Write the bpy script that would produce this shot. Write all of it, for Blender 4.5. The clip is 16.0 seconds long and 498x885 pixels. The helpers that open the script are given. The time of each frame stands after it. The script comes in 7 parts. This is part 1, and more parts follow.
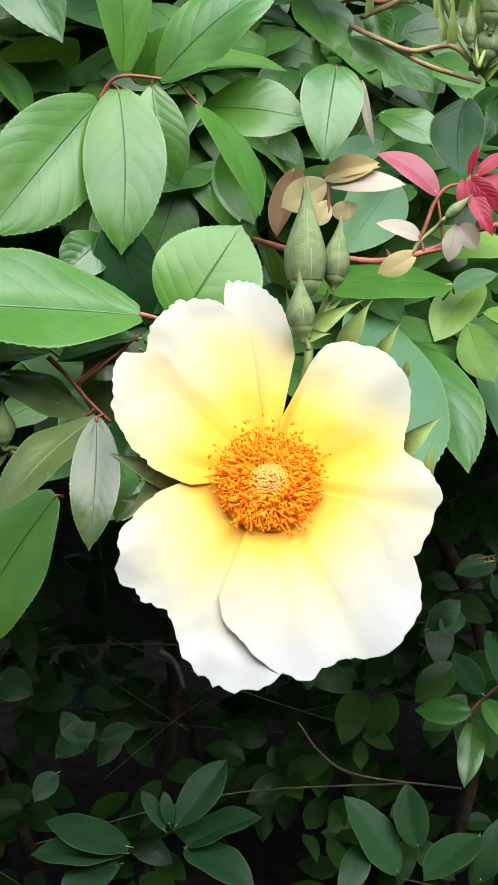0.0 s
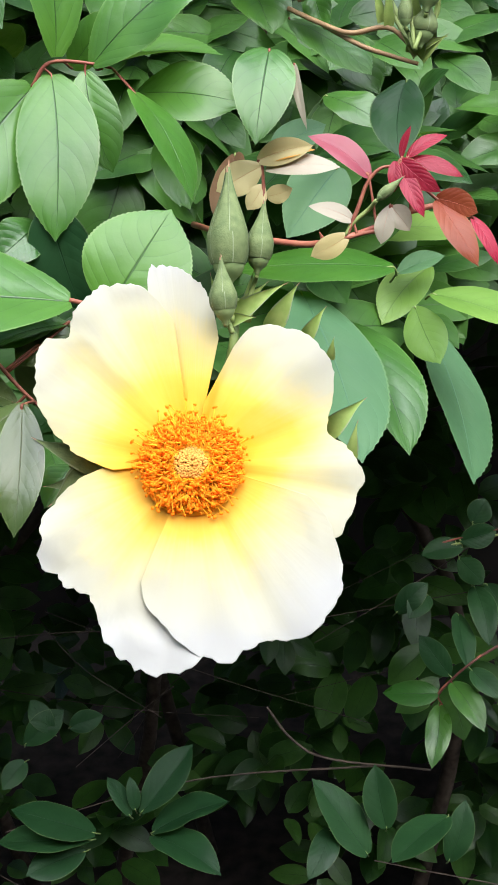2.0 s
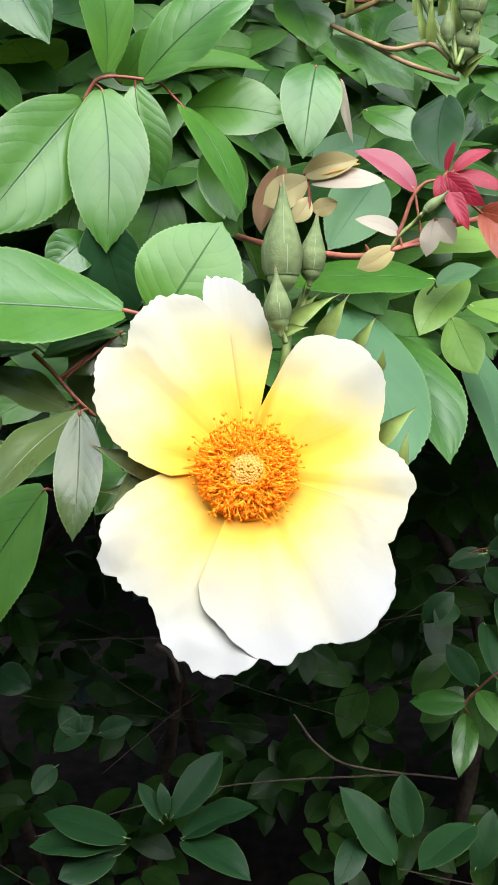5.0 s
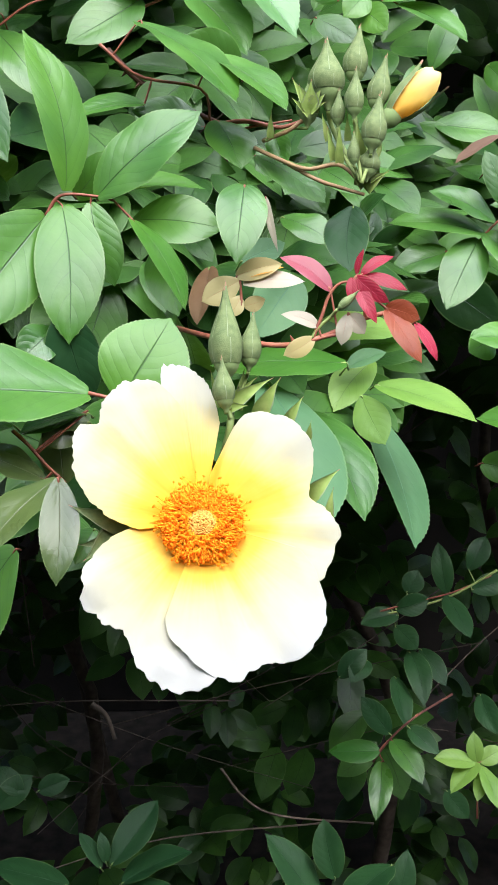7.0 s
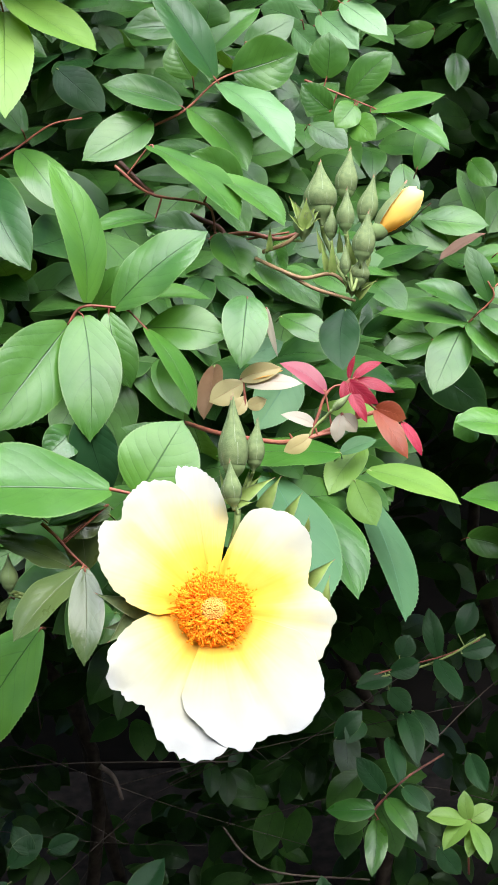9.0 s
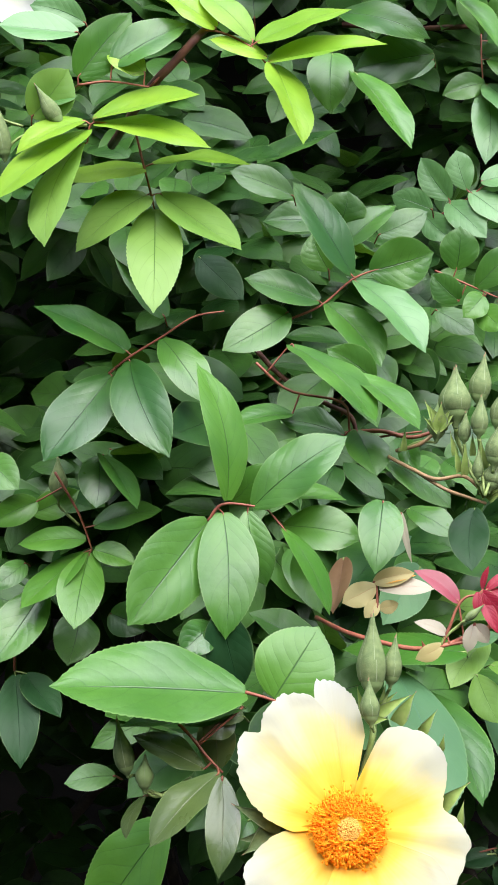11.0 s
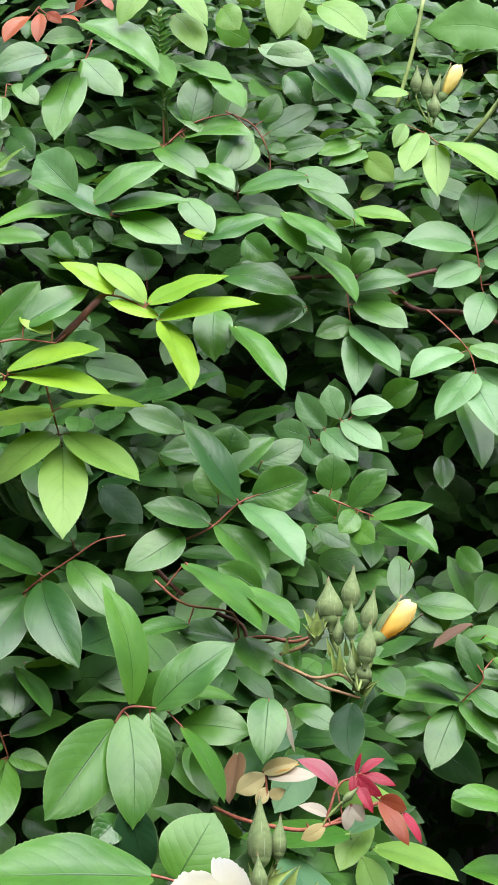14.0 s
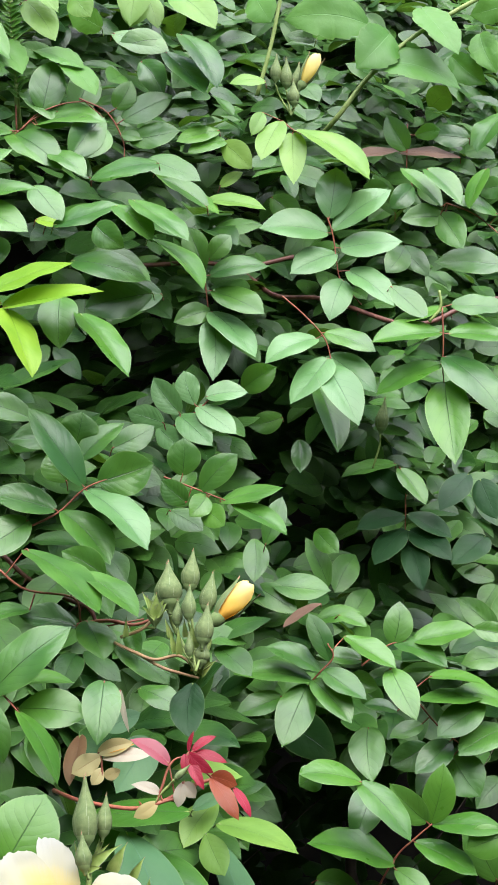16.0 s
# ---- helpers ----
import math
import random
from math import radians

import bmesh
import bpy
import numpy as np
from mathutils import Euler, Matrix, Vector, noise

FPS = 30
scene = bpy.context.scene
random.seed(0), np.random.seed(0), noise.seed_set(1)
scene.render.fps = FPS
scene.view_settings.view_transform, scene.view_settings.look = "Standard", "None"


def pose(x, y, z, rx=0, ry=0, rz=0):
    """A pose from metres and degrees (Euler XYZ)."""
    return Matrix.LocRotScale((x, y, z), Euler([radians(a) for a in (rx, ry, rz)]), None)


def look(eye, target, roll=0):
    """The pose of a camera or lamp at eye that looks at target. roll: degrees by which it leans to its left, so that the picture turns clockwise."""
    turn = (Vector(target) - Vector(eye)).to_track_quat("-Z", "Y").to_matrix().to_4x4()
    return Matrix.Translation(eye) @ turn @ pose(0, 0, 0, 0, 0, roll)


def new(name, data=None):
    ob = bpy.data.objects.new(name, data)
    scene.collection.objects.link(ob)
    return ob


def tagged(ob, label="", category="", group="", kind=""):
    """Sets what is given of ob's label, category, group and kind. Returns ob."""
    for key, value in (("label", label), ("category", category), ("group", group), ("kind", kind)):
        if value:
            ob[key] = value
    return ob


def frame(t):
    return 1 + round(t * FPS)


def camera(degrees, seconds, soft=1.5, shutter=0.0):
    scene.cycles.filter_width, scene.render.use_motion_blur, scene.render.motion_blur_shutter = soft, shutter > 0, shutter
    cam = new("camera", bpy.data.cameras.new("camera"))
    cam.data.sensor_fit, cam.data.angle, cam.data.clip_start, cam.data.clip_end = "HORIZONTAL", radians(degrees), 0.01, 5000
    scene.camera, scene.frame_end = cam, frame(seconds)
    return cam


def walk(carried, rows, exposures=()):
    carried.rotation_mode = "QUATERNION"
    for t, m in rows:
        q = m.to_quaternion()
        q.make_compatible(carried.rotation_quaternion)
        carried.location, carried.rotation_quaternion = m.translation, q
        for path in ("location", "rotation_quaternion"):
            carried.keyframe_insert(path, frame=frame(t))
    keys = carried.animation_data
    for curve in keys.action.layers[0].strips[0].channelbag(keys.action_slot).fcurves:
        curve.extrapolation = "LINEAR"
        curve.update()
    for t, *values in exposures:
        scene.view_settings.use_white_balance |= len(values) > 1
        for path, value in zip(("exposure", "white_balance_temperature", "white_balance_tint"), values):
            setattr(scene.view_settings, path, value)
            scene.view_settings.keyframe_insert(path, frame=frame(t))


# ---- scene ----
cam = camera(21.97, 16.0, soft=1.5)
PATH = [
    (0, (0.0000, -0.3873, 1.3724), (0.0000, -0.0218, 1.2097), -0.00),
    (0.5, (0.0056, -0.3882, 1.3728), (0.0078, -0.0228, 1.2102), -0.06),
    (1, (0.0110, -0.3871, 1.3708), (0.0157, -0.0220, 1.2075), -0.20),
    (1.5, (0.0112, -0.3890, 1.3702), (0.0154, -0.0248, 1.2049), -0.27),
    (2, (0.0172, -0.3880, 1.3717), (0.0204, -0.0243, 1.2053), -0.61),
    (2.5, (0.0128, -0.3867, 1.3694), (0.0161, -0.0227, 1.2037), -0.69),
    (3, (0.0085, -0.3909, 1.3694), (0.0072, -0.0262, 1.2053), -0.84),
    (3.2, (0.0080, -0.3921, 1.3680), (0.0046, -0.0272, 1.2042), -0.95),
    (5.3, (0.0060, -0.3968, 1.3780), (0.0062, -0.0316, 1.2148), -0.34),
    (5.5, (0.0023, -0.3986, 1.3814), (0.0049, -0.0322, 1.2210), -0.32),
    (6, (-0.0013, -0.4128, 1.3875), (0.0072, -0.0430, 1.2352), -0.49),
    (6.5, (-0.0054, -0.4339, 1.3914), (0.0131, -0.0615, 1.2464), -0.50),
    (7, (-0.0088, -0.4637, 1.3977), (0.0201, -0.0903, 1.2570), 0.20),
    (7.5, (-0.0136, -0.4858, 1.4044), (0.0177, -0.1112, 1.2676), 0.37),
    (8, (-0.0133, -0.4996, 1.4064), (0.0177, -0.1238, 1.2729), 0.09),
    (8.2, (-0.0110, -0.5087, 1.4118), (0.0206, -0.1321, 1.2806), -0.02),
    (10.3, (-0.0311, -0.5086, 1.4503), (-0.0094, -0.1248, 1.3398), 1.20),
    (10.5, (-0.0324, -0.5084, 1.4548), (-0.0165, -0.1229, 1.3490), 1.29),
    (11, (-0.0375, -0.5128, 1.4703), (-0.0344, -0.1230, 1.3805), 1.30),
    (11.5, (-0.0365, -0.5288, 1.4846), (-0.0372, -0.1350, 1.4144), 1.34),
    (12, (-0.0359, -0.5459, 1.4825), (-0.0316, -0.1503, 1.4232), 1.51),
    (12.5, (-0.0456, -0.5623, 1.4829), (-0.0375, -0.1658, 1.4309), 0.75),
    (13, (-0.0466, -0.5852, 1.4886), (-0.0303, -0.1876, 1.4477), 0.41),
    (13.5, (-0.0411, -0.6002, 1.4891), (-0.0167, -0.2020, 1.4595), 0.16),
    (14, (-0.0354, -0.6052, 1.4897), (-0.0029, -0.2073, 1.4646), 0.15),
    (14.5, (-0.0284, -0.6108, 1.4931), (0.0150, -0.2138, 1.4697), 0.08),
    (15, (-0.0162, -0.6141, 1.4925), (0.0353, -0.2183, 1.4675), -0.14),
    (15.5, (-0.0126, -0.6162, 1.4913), (0.0433, -0.2211, 1.4639), -0.10),
    (16, (-0.0011, -0.6209, 1.4905), (0.0623, -0.2271, 1.4608), -0.19),
]
walk(cam, [(t, look(eye, target, roll)) for t, eye, target, roll in PATH], [(0, 1.54, 6200, 12), (5.5, 1.58, 6200, 12), (8, 1.78, 6150, 12), (11, 1.57, 6250, 11), (14, 1.50, 6300, 11), (16, 1.52, 6300, 11)])

# ---- light ----
world = bpy.data.worlds.new("world")
scene.world = world
world.use_nodes = True
sky = world.node_tree.nodes.new("ShaderNodeTexSky")
sky.sky_type, sky.sun_disc = "NISHITA", False
sky.sun_elevation, sky.sun_rotation = radians(62), radians(154)
sky.dust_density, sky.ozone_density = 3.0, 0.4
bg = world.node_tree.nodes["Background"]
bg.inputs[1].default_value = 0.09
world.node_tree.links.new(sky.outputs[0], bg.inputs[0])
sun = new("sun", bpy.data.lights.new("sun", "SUN"))
sun.data.energy, sun.data.angle, sun.data.color = 4.8, radians(84), (0.99, 0.98, 1.0)
sun.matrix_world = look((0.45, -0.95, 3.0), (0, 0, 0))


# ---- materials ----
def nodes_of(name):
    m = bpy.data.materials.new(name)
    m.use_nodes = True
    t = m.node_tree
    return m, t, t.nodes["Principled BSDF"], t.nodes["Material Output"]


def node(t, kind, **values):
    n = t.nodes.new("ShaderNode" + kind)
    for key, value in values.items():
        if key == "op":
            n.operation = value
        elif key == "blend":
            n.data_type, n.blend_type = "RGBA", value
    return n


def math_node(t, op, a, b=None, c=None):
    n = node(t, "Math", op=op)
    for i, value in enumerate((a, b, c)):
        if value is None:
            continue
        if isinstance(value, (int, float)):
            n.inputs[i].default_value = value
        else:
            t.links.new(value, n.inputs[i])
    return n.outputs[0]


def mix_node(t, blend, fac, a, b):
    n = node(t, "Mix", blend=blend)
    for socket, value in ((n.inputs[0], fac), (n.inputs[6], a), (n.inputs[7], b)):
        if isinstance(value, (int, float)):
            socket.default_value = value
        elif isinstance(value, tuple):
            socket.default_value = (*value, 1)
        else:
            t.links.new(value, socket)
    return n.outputs[2]


def noise_node(t, scale, detail=3.0, coords=None):
    n = node(t, "TexNoise")
    n.inputs["Scale"].default_value, n.inputs["Detail"].default_value = scale, detail
    if coords is not None:
        t.links.new(coords, n.inputs["Vector"])
    return n.outputs["Fac"]


def ramp_node(t, fac, stops):
    n = node(t, "ValToRGB")
    while len(n.color_ramp.elements) < len(stops):
        n.color_ramp.elements.new(0.5)
    for e, (at, c) in zip(n.color_ramp.elements, stops):
        e.position, e.color = at, (*c, 1)
    t.links.new(fac, n.inputs[0])
    return n.outputs[0]


def leaf_material(name, low, high, rib, gloss=0.36, through_light=0.25, glow=(0.16, 0.34, 0.02), islands=False, shine=0.32, veins=0.52):
    """A leaf blade: thin midrib, sunken side veins, mottling, pale margin, waxy gloss, and light let through."""
    m, t, p, out = nodes_of(name)
    uv = node(t, "UVMap").outputs[0]
    xy = node(t, "SeparateXYZ")
    t.links.new(uv, xy.inputs[0])
    aside = math_node(t, "MULTIPLY", math_node(t, "SUBTRACT", xy.outputs[0], 0.5), 2.0)
    across = math_node(t, "ABSOLUTE", aside)
    along = xy.outputs[1]
    pos = node(t, "NewGeometry").outputs["Position"]
    vary = node(t, "NewGeometry").outputs["Random Per Island"] if islands else node(t, "ObjectInfo").outputs["Random"]
    mottle = noise_node(t, 55.0, 4.0, pos)
    broad = noise_node(t, 22.0, 2.0, pos)
    fac = math_node(t, "ADD", math_node(t, "MULTIPLY", vary, 0.75), math_node(t, "MULTIPLY", math_node(t, "SUBTRACT", mottle, 0.5), 1.1))
    fac = math_node(t, "ADD", fac, math_node(t, "MULTIPLY", math_node(t, "SUBTRACT", broad, 0.5), 1.5))
    base = mix_node(t, "MIX", math_node(t, "ADD", fac, 0.12), low, high)
    # side veins leave the midrib and bend forward to the margin
    drift = math_node(t, "MULTIPLY", noise_node(t, 45.0, 2.0, pos), 0.9)
    bow = math_node(t, "ADD", math_node(t, "MULTIPLY", across, 1.3), math_node(t, "MULTIPLY", math_node(t, "MULTIPLY", across, across), 1.1))
    stagger = math_node(t, "MULTIPLY", math_node(t, "SIGN", aside), 0.22)
    phase = math_node(t, "ADD", math_node(t, "ADD", math_node(t, "SUBTRACT", math_node(t, "MULTIPLY", along, 6.5), bow), drift), stagger)
    swell = math_node(t, "PINGPONG", phase, 0.5)
    line = math_node(t, "MAXIMUM", math_node(t, "SUBTRACT", 1.0, math_node(t, "DIVIDE", swell, 0.055)), 0.0)
    fade = math_node(t, "SUBTRACT", 1.0, math_node(t, "MULTIPLY", across, 0.75))
    patch = math_node(t, "MULTIPLY", noise_node(t, 38.0, 2.0, pos), 1.6)
    line = math_node(t, "MULTIPLY", math_node(t, "MULTIPLY", line, fade), patch)
    near_rib = math_node(t, "MULTIPLY", math_node(t, "SUBTRACT", 1.2, along), 0.034)
    rib_mask = math_node(t, "MAXIMUM", math_node(t, "SUBTRACT", 1.0, math_node(t, "POWER", math_node(t, "DIVIDE", across, near_rib), 2.0)), 0.0)
    base = mix_node(t, "MIX", math_node(t, "MULTIPLY", line, veins), base, rib)
    base = mix_node(t, "MIX", math_node(t, "MULTIPLY", rib_mask, 0.85), base, rib)
    margin = math_node(t, "GREATER_THAN", across, 0.965)
    base = mix_node(t, "MIX", math_node(t, "MULTIPLY", margin, 0.20), base, (0.24, 0.34, 0.12))
    t.links.new(base, p.inputs["Base Color"])
    rough = math_node(t, "ADD", math_node(t, "MULTIPLY", noise_node(t, 48.0, 4.0, pos), 0.44), gloss - 0.21)
    t.links.new(rough, p.inputs["Roughness"])
    p.inputs["Specular IOR Level"].default_value = shine
    bump = node(t, "Bump")
    bump.inputs["Strength"].default_value, bump.inputs["Distance"].default_value = 0.6, 0.0006
    height = math_node(t, "ADD", math_node(t, "MULTIPLY", noise_node(t, 260.0, 4.0, pos), 0.30), math_node(t, "MULTIPLY", noise_node(t, 60.0, 3.0, pos), 1.3))
    height = math_node(t, "ADD", height, math_node(t, "MULTIPLY", math_node(t, "POWER", swell, 0.5), 0.62 * veins))
    height = math_node(t, "SUBTRACT", height, math_node(t, "MULTIPLY", rib_mask, 0.55))
    t.links.new(height, bump.inputs["Height"])
    t.links.new(bump.outputs[0], p.inputs["Normal"])
    lit = node(t, "BsdfTranslucent")
    t.links.new(mix_node(t, "MULTIPLY", 1.0, mix_node(t, "MIX", 0.5, base, glow), (1.0, 1.0, 0.8)), lit.inputs[0])
    both = node(t, "MixShader")
    both.inputs[0].default_value = through_light
    t.links.new(p.outputs[0], both.inputs[1])
    t.links.new(lit.outputs[0], both.inputs[2])
    t.links.new(both.outputs[0], out.inputs[0])
    return m


LEAF = {
    "M": leaf_material("leaf_mature", (0.020, 0.078, 0.011), (0.064, 0.166, 0.022), (0.006, 0.024, 0.005), 0.35, 0.22, shine=0.46),
    "G": leaf_material("leaf_fresh", (0.036, 0.120, 0.012), (0.080, 0.202, 0.022), (0.016, 0.056, 0.009), 0.35, 0.28, shine=0.44),
    # paler green that paints sky sheen onto leaves facing forward
    "S": leaf_material("leaf_pale_sheen", (0.062, 0.155, 0.045), (0.105, 0.220, 0.076), (0.014, 0.054, 0.016), 0.36, 0.20, shine=0.42),
    "Y": leaf_material("leaf_lime", (0.115, 0.240, 0.014), (0.205, 0.340, 0.024), (0.060, 0.150, 0.012), 0.40, 0.33, (0.44, 0.60, 0.02)),
    "L": leaf_material("leaf_young", (0.100, 0.212, 0.032), (0.172, 0.298, 0.058), (0.045, 0.115, 0.016), 0.42, 0.32, (0.42, 0.54, 0.04), veins=0.5),
    # dark bluish green, darkened further to paint in shade of hollow and recesses
    "D": leaf_material("leaf_shade_dark", (0.009, 0.034, 0.011), (0.019, 0.058, 0.018), (0.008, 0.028, 0.010), 0.42, 0.10, shine=0.14),
    "P": leaf_material("leaf_underside", (0.055, 0.140, 0.056), (0.082, 0.172, 0.070), (0.060, 0.150, 0.080), 0.55, 0.20),
    "B": leaf_material("leaf_bronze", (0.026, 0.052, 0.014), (0.062, 0.090, 0.024), (0.090, 0.095, 0.050), 0.30, 0.15, (0.16, 0.18, 0.03), shine=0.42, veins=0.3),
    "W": leaf_material("leaf_broad", (0.050, 0.152, 0.018), (0.082, 0.210, 0.028), (0.100, 0.240, 0.060), 0.48, 0.30),
    "C": leaf_material("leaf_copper", (0.350, 0.295, 0.120), (0.450, 0.400, 0.190), (0.390, 0.240, 0.100), 0.40, 0.25, (0.50, 0.30, 0.08), veins=0.10),
    "R": leaf_material("leaf_red", (0.150, 0.004, 0.014), (0.270, 0.012, 0.032), (0.420, 0.100, 0.120), 0.36, 0.28, (0.70, 0.05, 0.06), shine=0.24, veins=0.6),
    "A": leaf_material("leaf_amber", (0.420, 0.190, 0.030), (0.520, 0.270, 0.050), (0.420, 0.120, 0.030), 0.40, 0.35, (0.60, 0.30, 0.05)),
    "O": leaf_material("leaf_orange", (0.165, 0.032, 0.014), (0.280, 0.078, 0.028), (0.360, 0.090, 0.050), 0.38, 0.30, (0.65, 0.18, 0.04), shine=0.25),
    "K": leaf_material("leaf_pink", (0.180, 0.025, 0.045), (0.270, 0.080, 0.090), (0.280, 0.025, 0.050), 0.36, 0.25, (0.60, 0.10, 0.10), shine=0.25, veins=0.15),
    "V": leaf_material("leaf_pale_back", (0.240, 0.225, 0.160), (0.320, 0.280, 0.210), (0.360, 0.200, 0.150), 0.50, 0.20, (0.50, 0.40, 0.20), veins=0.12),
    "N": leaf_material("leaf_brown_bronze", (0.130, 0.070, 0.036), (0.220, 0.135, 0.070), (0.120, 0.060, 0.035), 0.40, 0.25, (0.35, 0.18, 0.06), veins=0.12),
    "X": leaf_material("leaf_dead", (0.060, 0.032, 0.020), (0.120, 0.070, 0.045), (0.100, 0.040, 0.020), 0.70, 0.10, (0.20, 0.09, 0.03)),
}
# base darker than the outer leaves: shade of the inner layers painted in
THICKET = leaf_material("leaf_thicket_shade", (0.010, 0.038, 0.008), (0.048, 0.124, 0.020), (0.005, 0.020, 0.005), 0.36, 0.16, islands=True, shine=0.22)


def bark_material(name, low, high, scale=160.0, gloss=0.5, relief=0.4):
    m, t, p, out = nodes_of(name)
    pos = node(t, "NewGeometry").outputs["Position"]
    f = noise_node(t, scale, 5.0, pos)
    t.links.new(ramp_node(t, f, [(0.3, low), (0.7, high)]), p.inputs["Base Color"])
    p.inputs["Roughness"].default_value = gloss
    p.inputs["Specular IOR Level"].default_value = 0.25
    bump = node(t, "Bump")
    bump.inputs["Strength"].default_value, bump.inputs["Distance"].default_value = relief, 0.0005
    t.links.new(noise_node(t, scale * 5, 3.0, pos), bump.inputs["Height"])
    t.links.new(bump.outputs[0], p.inputs["Normal"])
    return m


STEM_RED = bark_material("stem_red", (0.150, 0.042, 0.028), (0.260, 0.092, 0.052))
STEM_TAN = bark_material("stem_tan", (0.200, 0.120, 0.060), (0.300, 0.200, 0.095))
STEM_ROSE = bark_material("stem_rose", (0.260, 0.070, 0.050), (0.340, 0.130, 0.070))
STEM_DARK = bark_material("stem_dark", (0.060, 0.022, 0.020), (0.130, 0.055, 0.035))
STEM_GREEN = bark_material("stem_green", (0.14, 0.20, 0.05), (0.22, 0.28, 0.09))
TWIG = bark_material("twig_dry", (0.035, 0.026, 0.019), (0.085, 0.066, 0.050), 90.0, 0.85)
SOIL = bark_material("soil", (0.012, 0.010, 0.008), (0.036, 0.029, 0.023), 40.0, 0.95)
BRACT = bark_material("bract_lime", (0.150, 0.235, 0.045), (0.240, 0.315, 0.085), 260.0, 0.7, 0.15)
TIP = bark_material("sepal_tip", (0.200, 0.110, 0.060), (0.320, 0.200, 0.120), 300.0, 0.8, 0.15)
SEPAL = bark_material("sepal_green", (0.082, 0.120, 0.042), (0.138, 0.178, 0.068), 420.0, 0.75, 0.35)
SEPAL_EDGE = bark_material("sepal_edge", (0.16, 0.21, 0.11), (0.22, 0.26, 0.15), 220.0, 0.8, 0.15)
HIP = bark_material("hip_green", (0.125, 0.190, 0.065), (0.185, 0.250, 0.095), 240.0, 0.75, 0.15)


def petal_material(name, stops, veins=0.10, through_light=0.5):
    m, t, p, out = nodes_of(name)
    uv = node(t, "UVMap").outputs[0]
    xy = node(t, "SeparateXYZ")
    t.links.new(uv, xy.inputs[0])
    pos = node(t, "NewGeometry").outputs["Position"]
    wob = math_node(t, "MULTIPLY", math_node(t, "SUBTRACT", noise_node(t, 55.0, 4.0, pos), 0.5), 0.30)
    streak = node(t, "TexNoise")
    streak.inputs["Scale"].default_value, streak.inputs["Detail"].default_value = 1.0, 3.0
    stretch = node(t, "CombineXYZ")
    t.links.new(math_node(t, "MULTIPLY", xy.outputs[1], 40.0), stretch.inputs[0])
    t.links.new(math_node(t, "MULTIPLY", xy.outputs[0], 2.0), stretch.inputs[1])
    t.links.new(stretch.outputs[0], streak.inputs["Vector"])
    rays = math_node(t, "MULTIPLY", math_node(t, "SUBTRACT", streak.outputs["Fac"], 0.5), veins)
    col = ramp_node(t, math_node(t, "ADD", math_node(t, "ADD", xy.outputs[0], wob), rays), stops)
    t.links.new(col, p.inputs["Base Color"])
    p.inputs["Roughness"].default_value = 0.60
    p.inputs["Specular IOR Level"].default_value = 0.2
    bump = node(t, "Bump")
    bump.inputs["Strength"].default_value, bump.inputs["Distance"].default_value = 0.35, 0.0004
    t.links.new(math_node(t, "ADD", math_node(t, "MULTIPLY", streak.outputs["Fac"], 0.5), math_node(t, "MULTIPLY", noise_node(t, 80.0, 4.0, pos), 2.0)), bump.inputs["Height"])
    t.links.new(bump.outputs[0], p.inputs["Normal"])
    lit = node(t, "BsdfTranslucent")
    t.links.new(col, lit.inputs[0])
    both = node(t, "MixShader")
    both.inputs[0].default_value = through_light
    t.links.new(p.outputs[0], both.inputs[1])
    t.links.new(lit.outputs[0], both.inputs[2])
    t.links.new(both.outputs[0], out.inputs[0])
    return m


PETAL = petal_material("petal_cream", [(0.20, (0.86, 0.45, 0.014)), (0.36, (0.77, 0.53, 0.070)), (0.50, (0.64, 0.545, 0.22)), (0.66, (0.520, 0.506, 0.362)), (0.92, (0.484, 0.490, 0.452))], 0.10, 0.48)
PETAL_PALE = petal_material("petal_pale_yellow", [(0.0, (0.70, 0.56, 0.10)), (0.5, (0.78, 0.66, 0.22)), (1.0, (0.84, 0.76, 0.40))])
PETAL_BUD = petal_material("petal_yellow", [(0.0, (0.82, 0.44, 0.05)), (0.5, (0.86, 0.62, 0.14)), (1.0, (0.88, 0.76, 0.36))])
ANTHER = petal_material("anther_orange", [(0.0, (0.98, 0.42, 0.012)), (1.0, (0.99, 0.52, 0.022))], 0.0, 0.65)
FILAMENT = petal_material("filament_yellow", [(0.0, (0.99, 0.62, 0.036)), (1.0, (0.99, 0.68, 0.055))], 0.0, 0.65)
STIGMA = bark_material("stigma_buff", (0.45, 0.20, 0.028), (0.53, 0.27, 0.050), 500.0, 0.8)


# ---- building helpers ----
def part(name, me, material, parent, label=""):
    """Links a mesh as one object under a thing or a part."""
    if isinstance(me, bmesh.types.BMesh):
        bm, me = me, bpy.data.meshes.new(name)
        bm.to_mesh(me)
        bm.free()
    if material is not None and not me.materials:
        me.materials.append(material)
    ob = new(name, me)
    ob.parent = parent
    if label:
        ob["label"] = label
    return ob


def grid_mesh(name, points, uvs, nu, nv, material):
    """A smooth sheet from nu x nv points."""
    me = bpy.data.meshes.new(name)
    faces = [(i * nu + j, i * nu + j + 1, (i + 1) * nu + j + 1, (i + 1) * nu + j) for i in range(nv - 1) for j in range(nu - 1)]
    me.from_pydata(points, [], faces)
    layer = me.uv_layers.new(name="UVMap")
    index = np.empty(len(me.loops), dtype=np.int32)
    me.loops.foreach_get("vertex_index", index)
    layer.data.foreach_set("uv", np.asarray(uvs, dtype=np.float32)[index].ravel())
    me.polygons.foreach_set("use_smooth", [True] * len(me.polygons))
    me.materials.append(material)
    return me


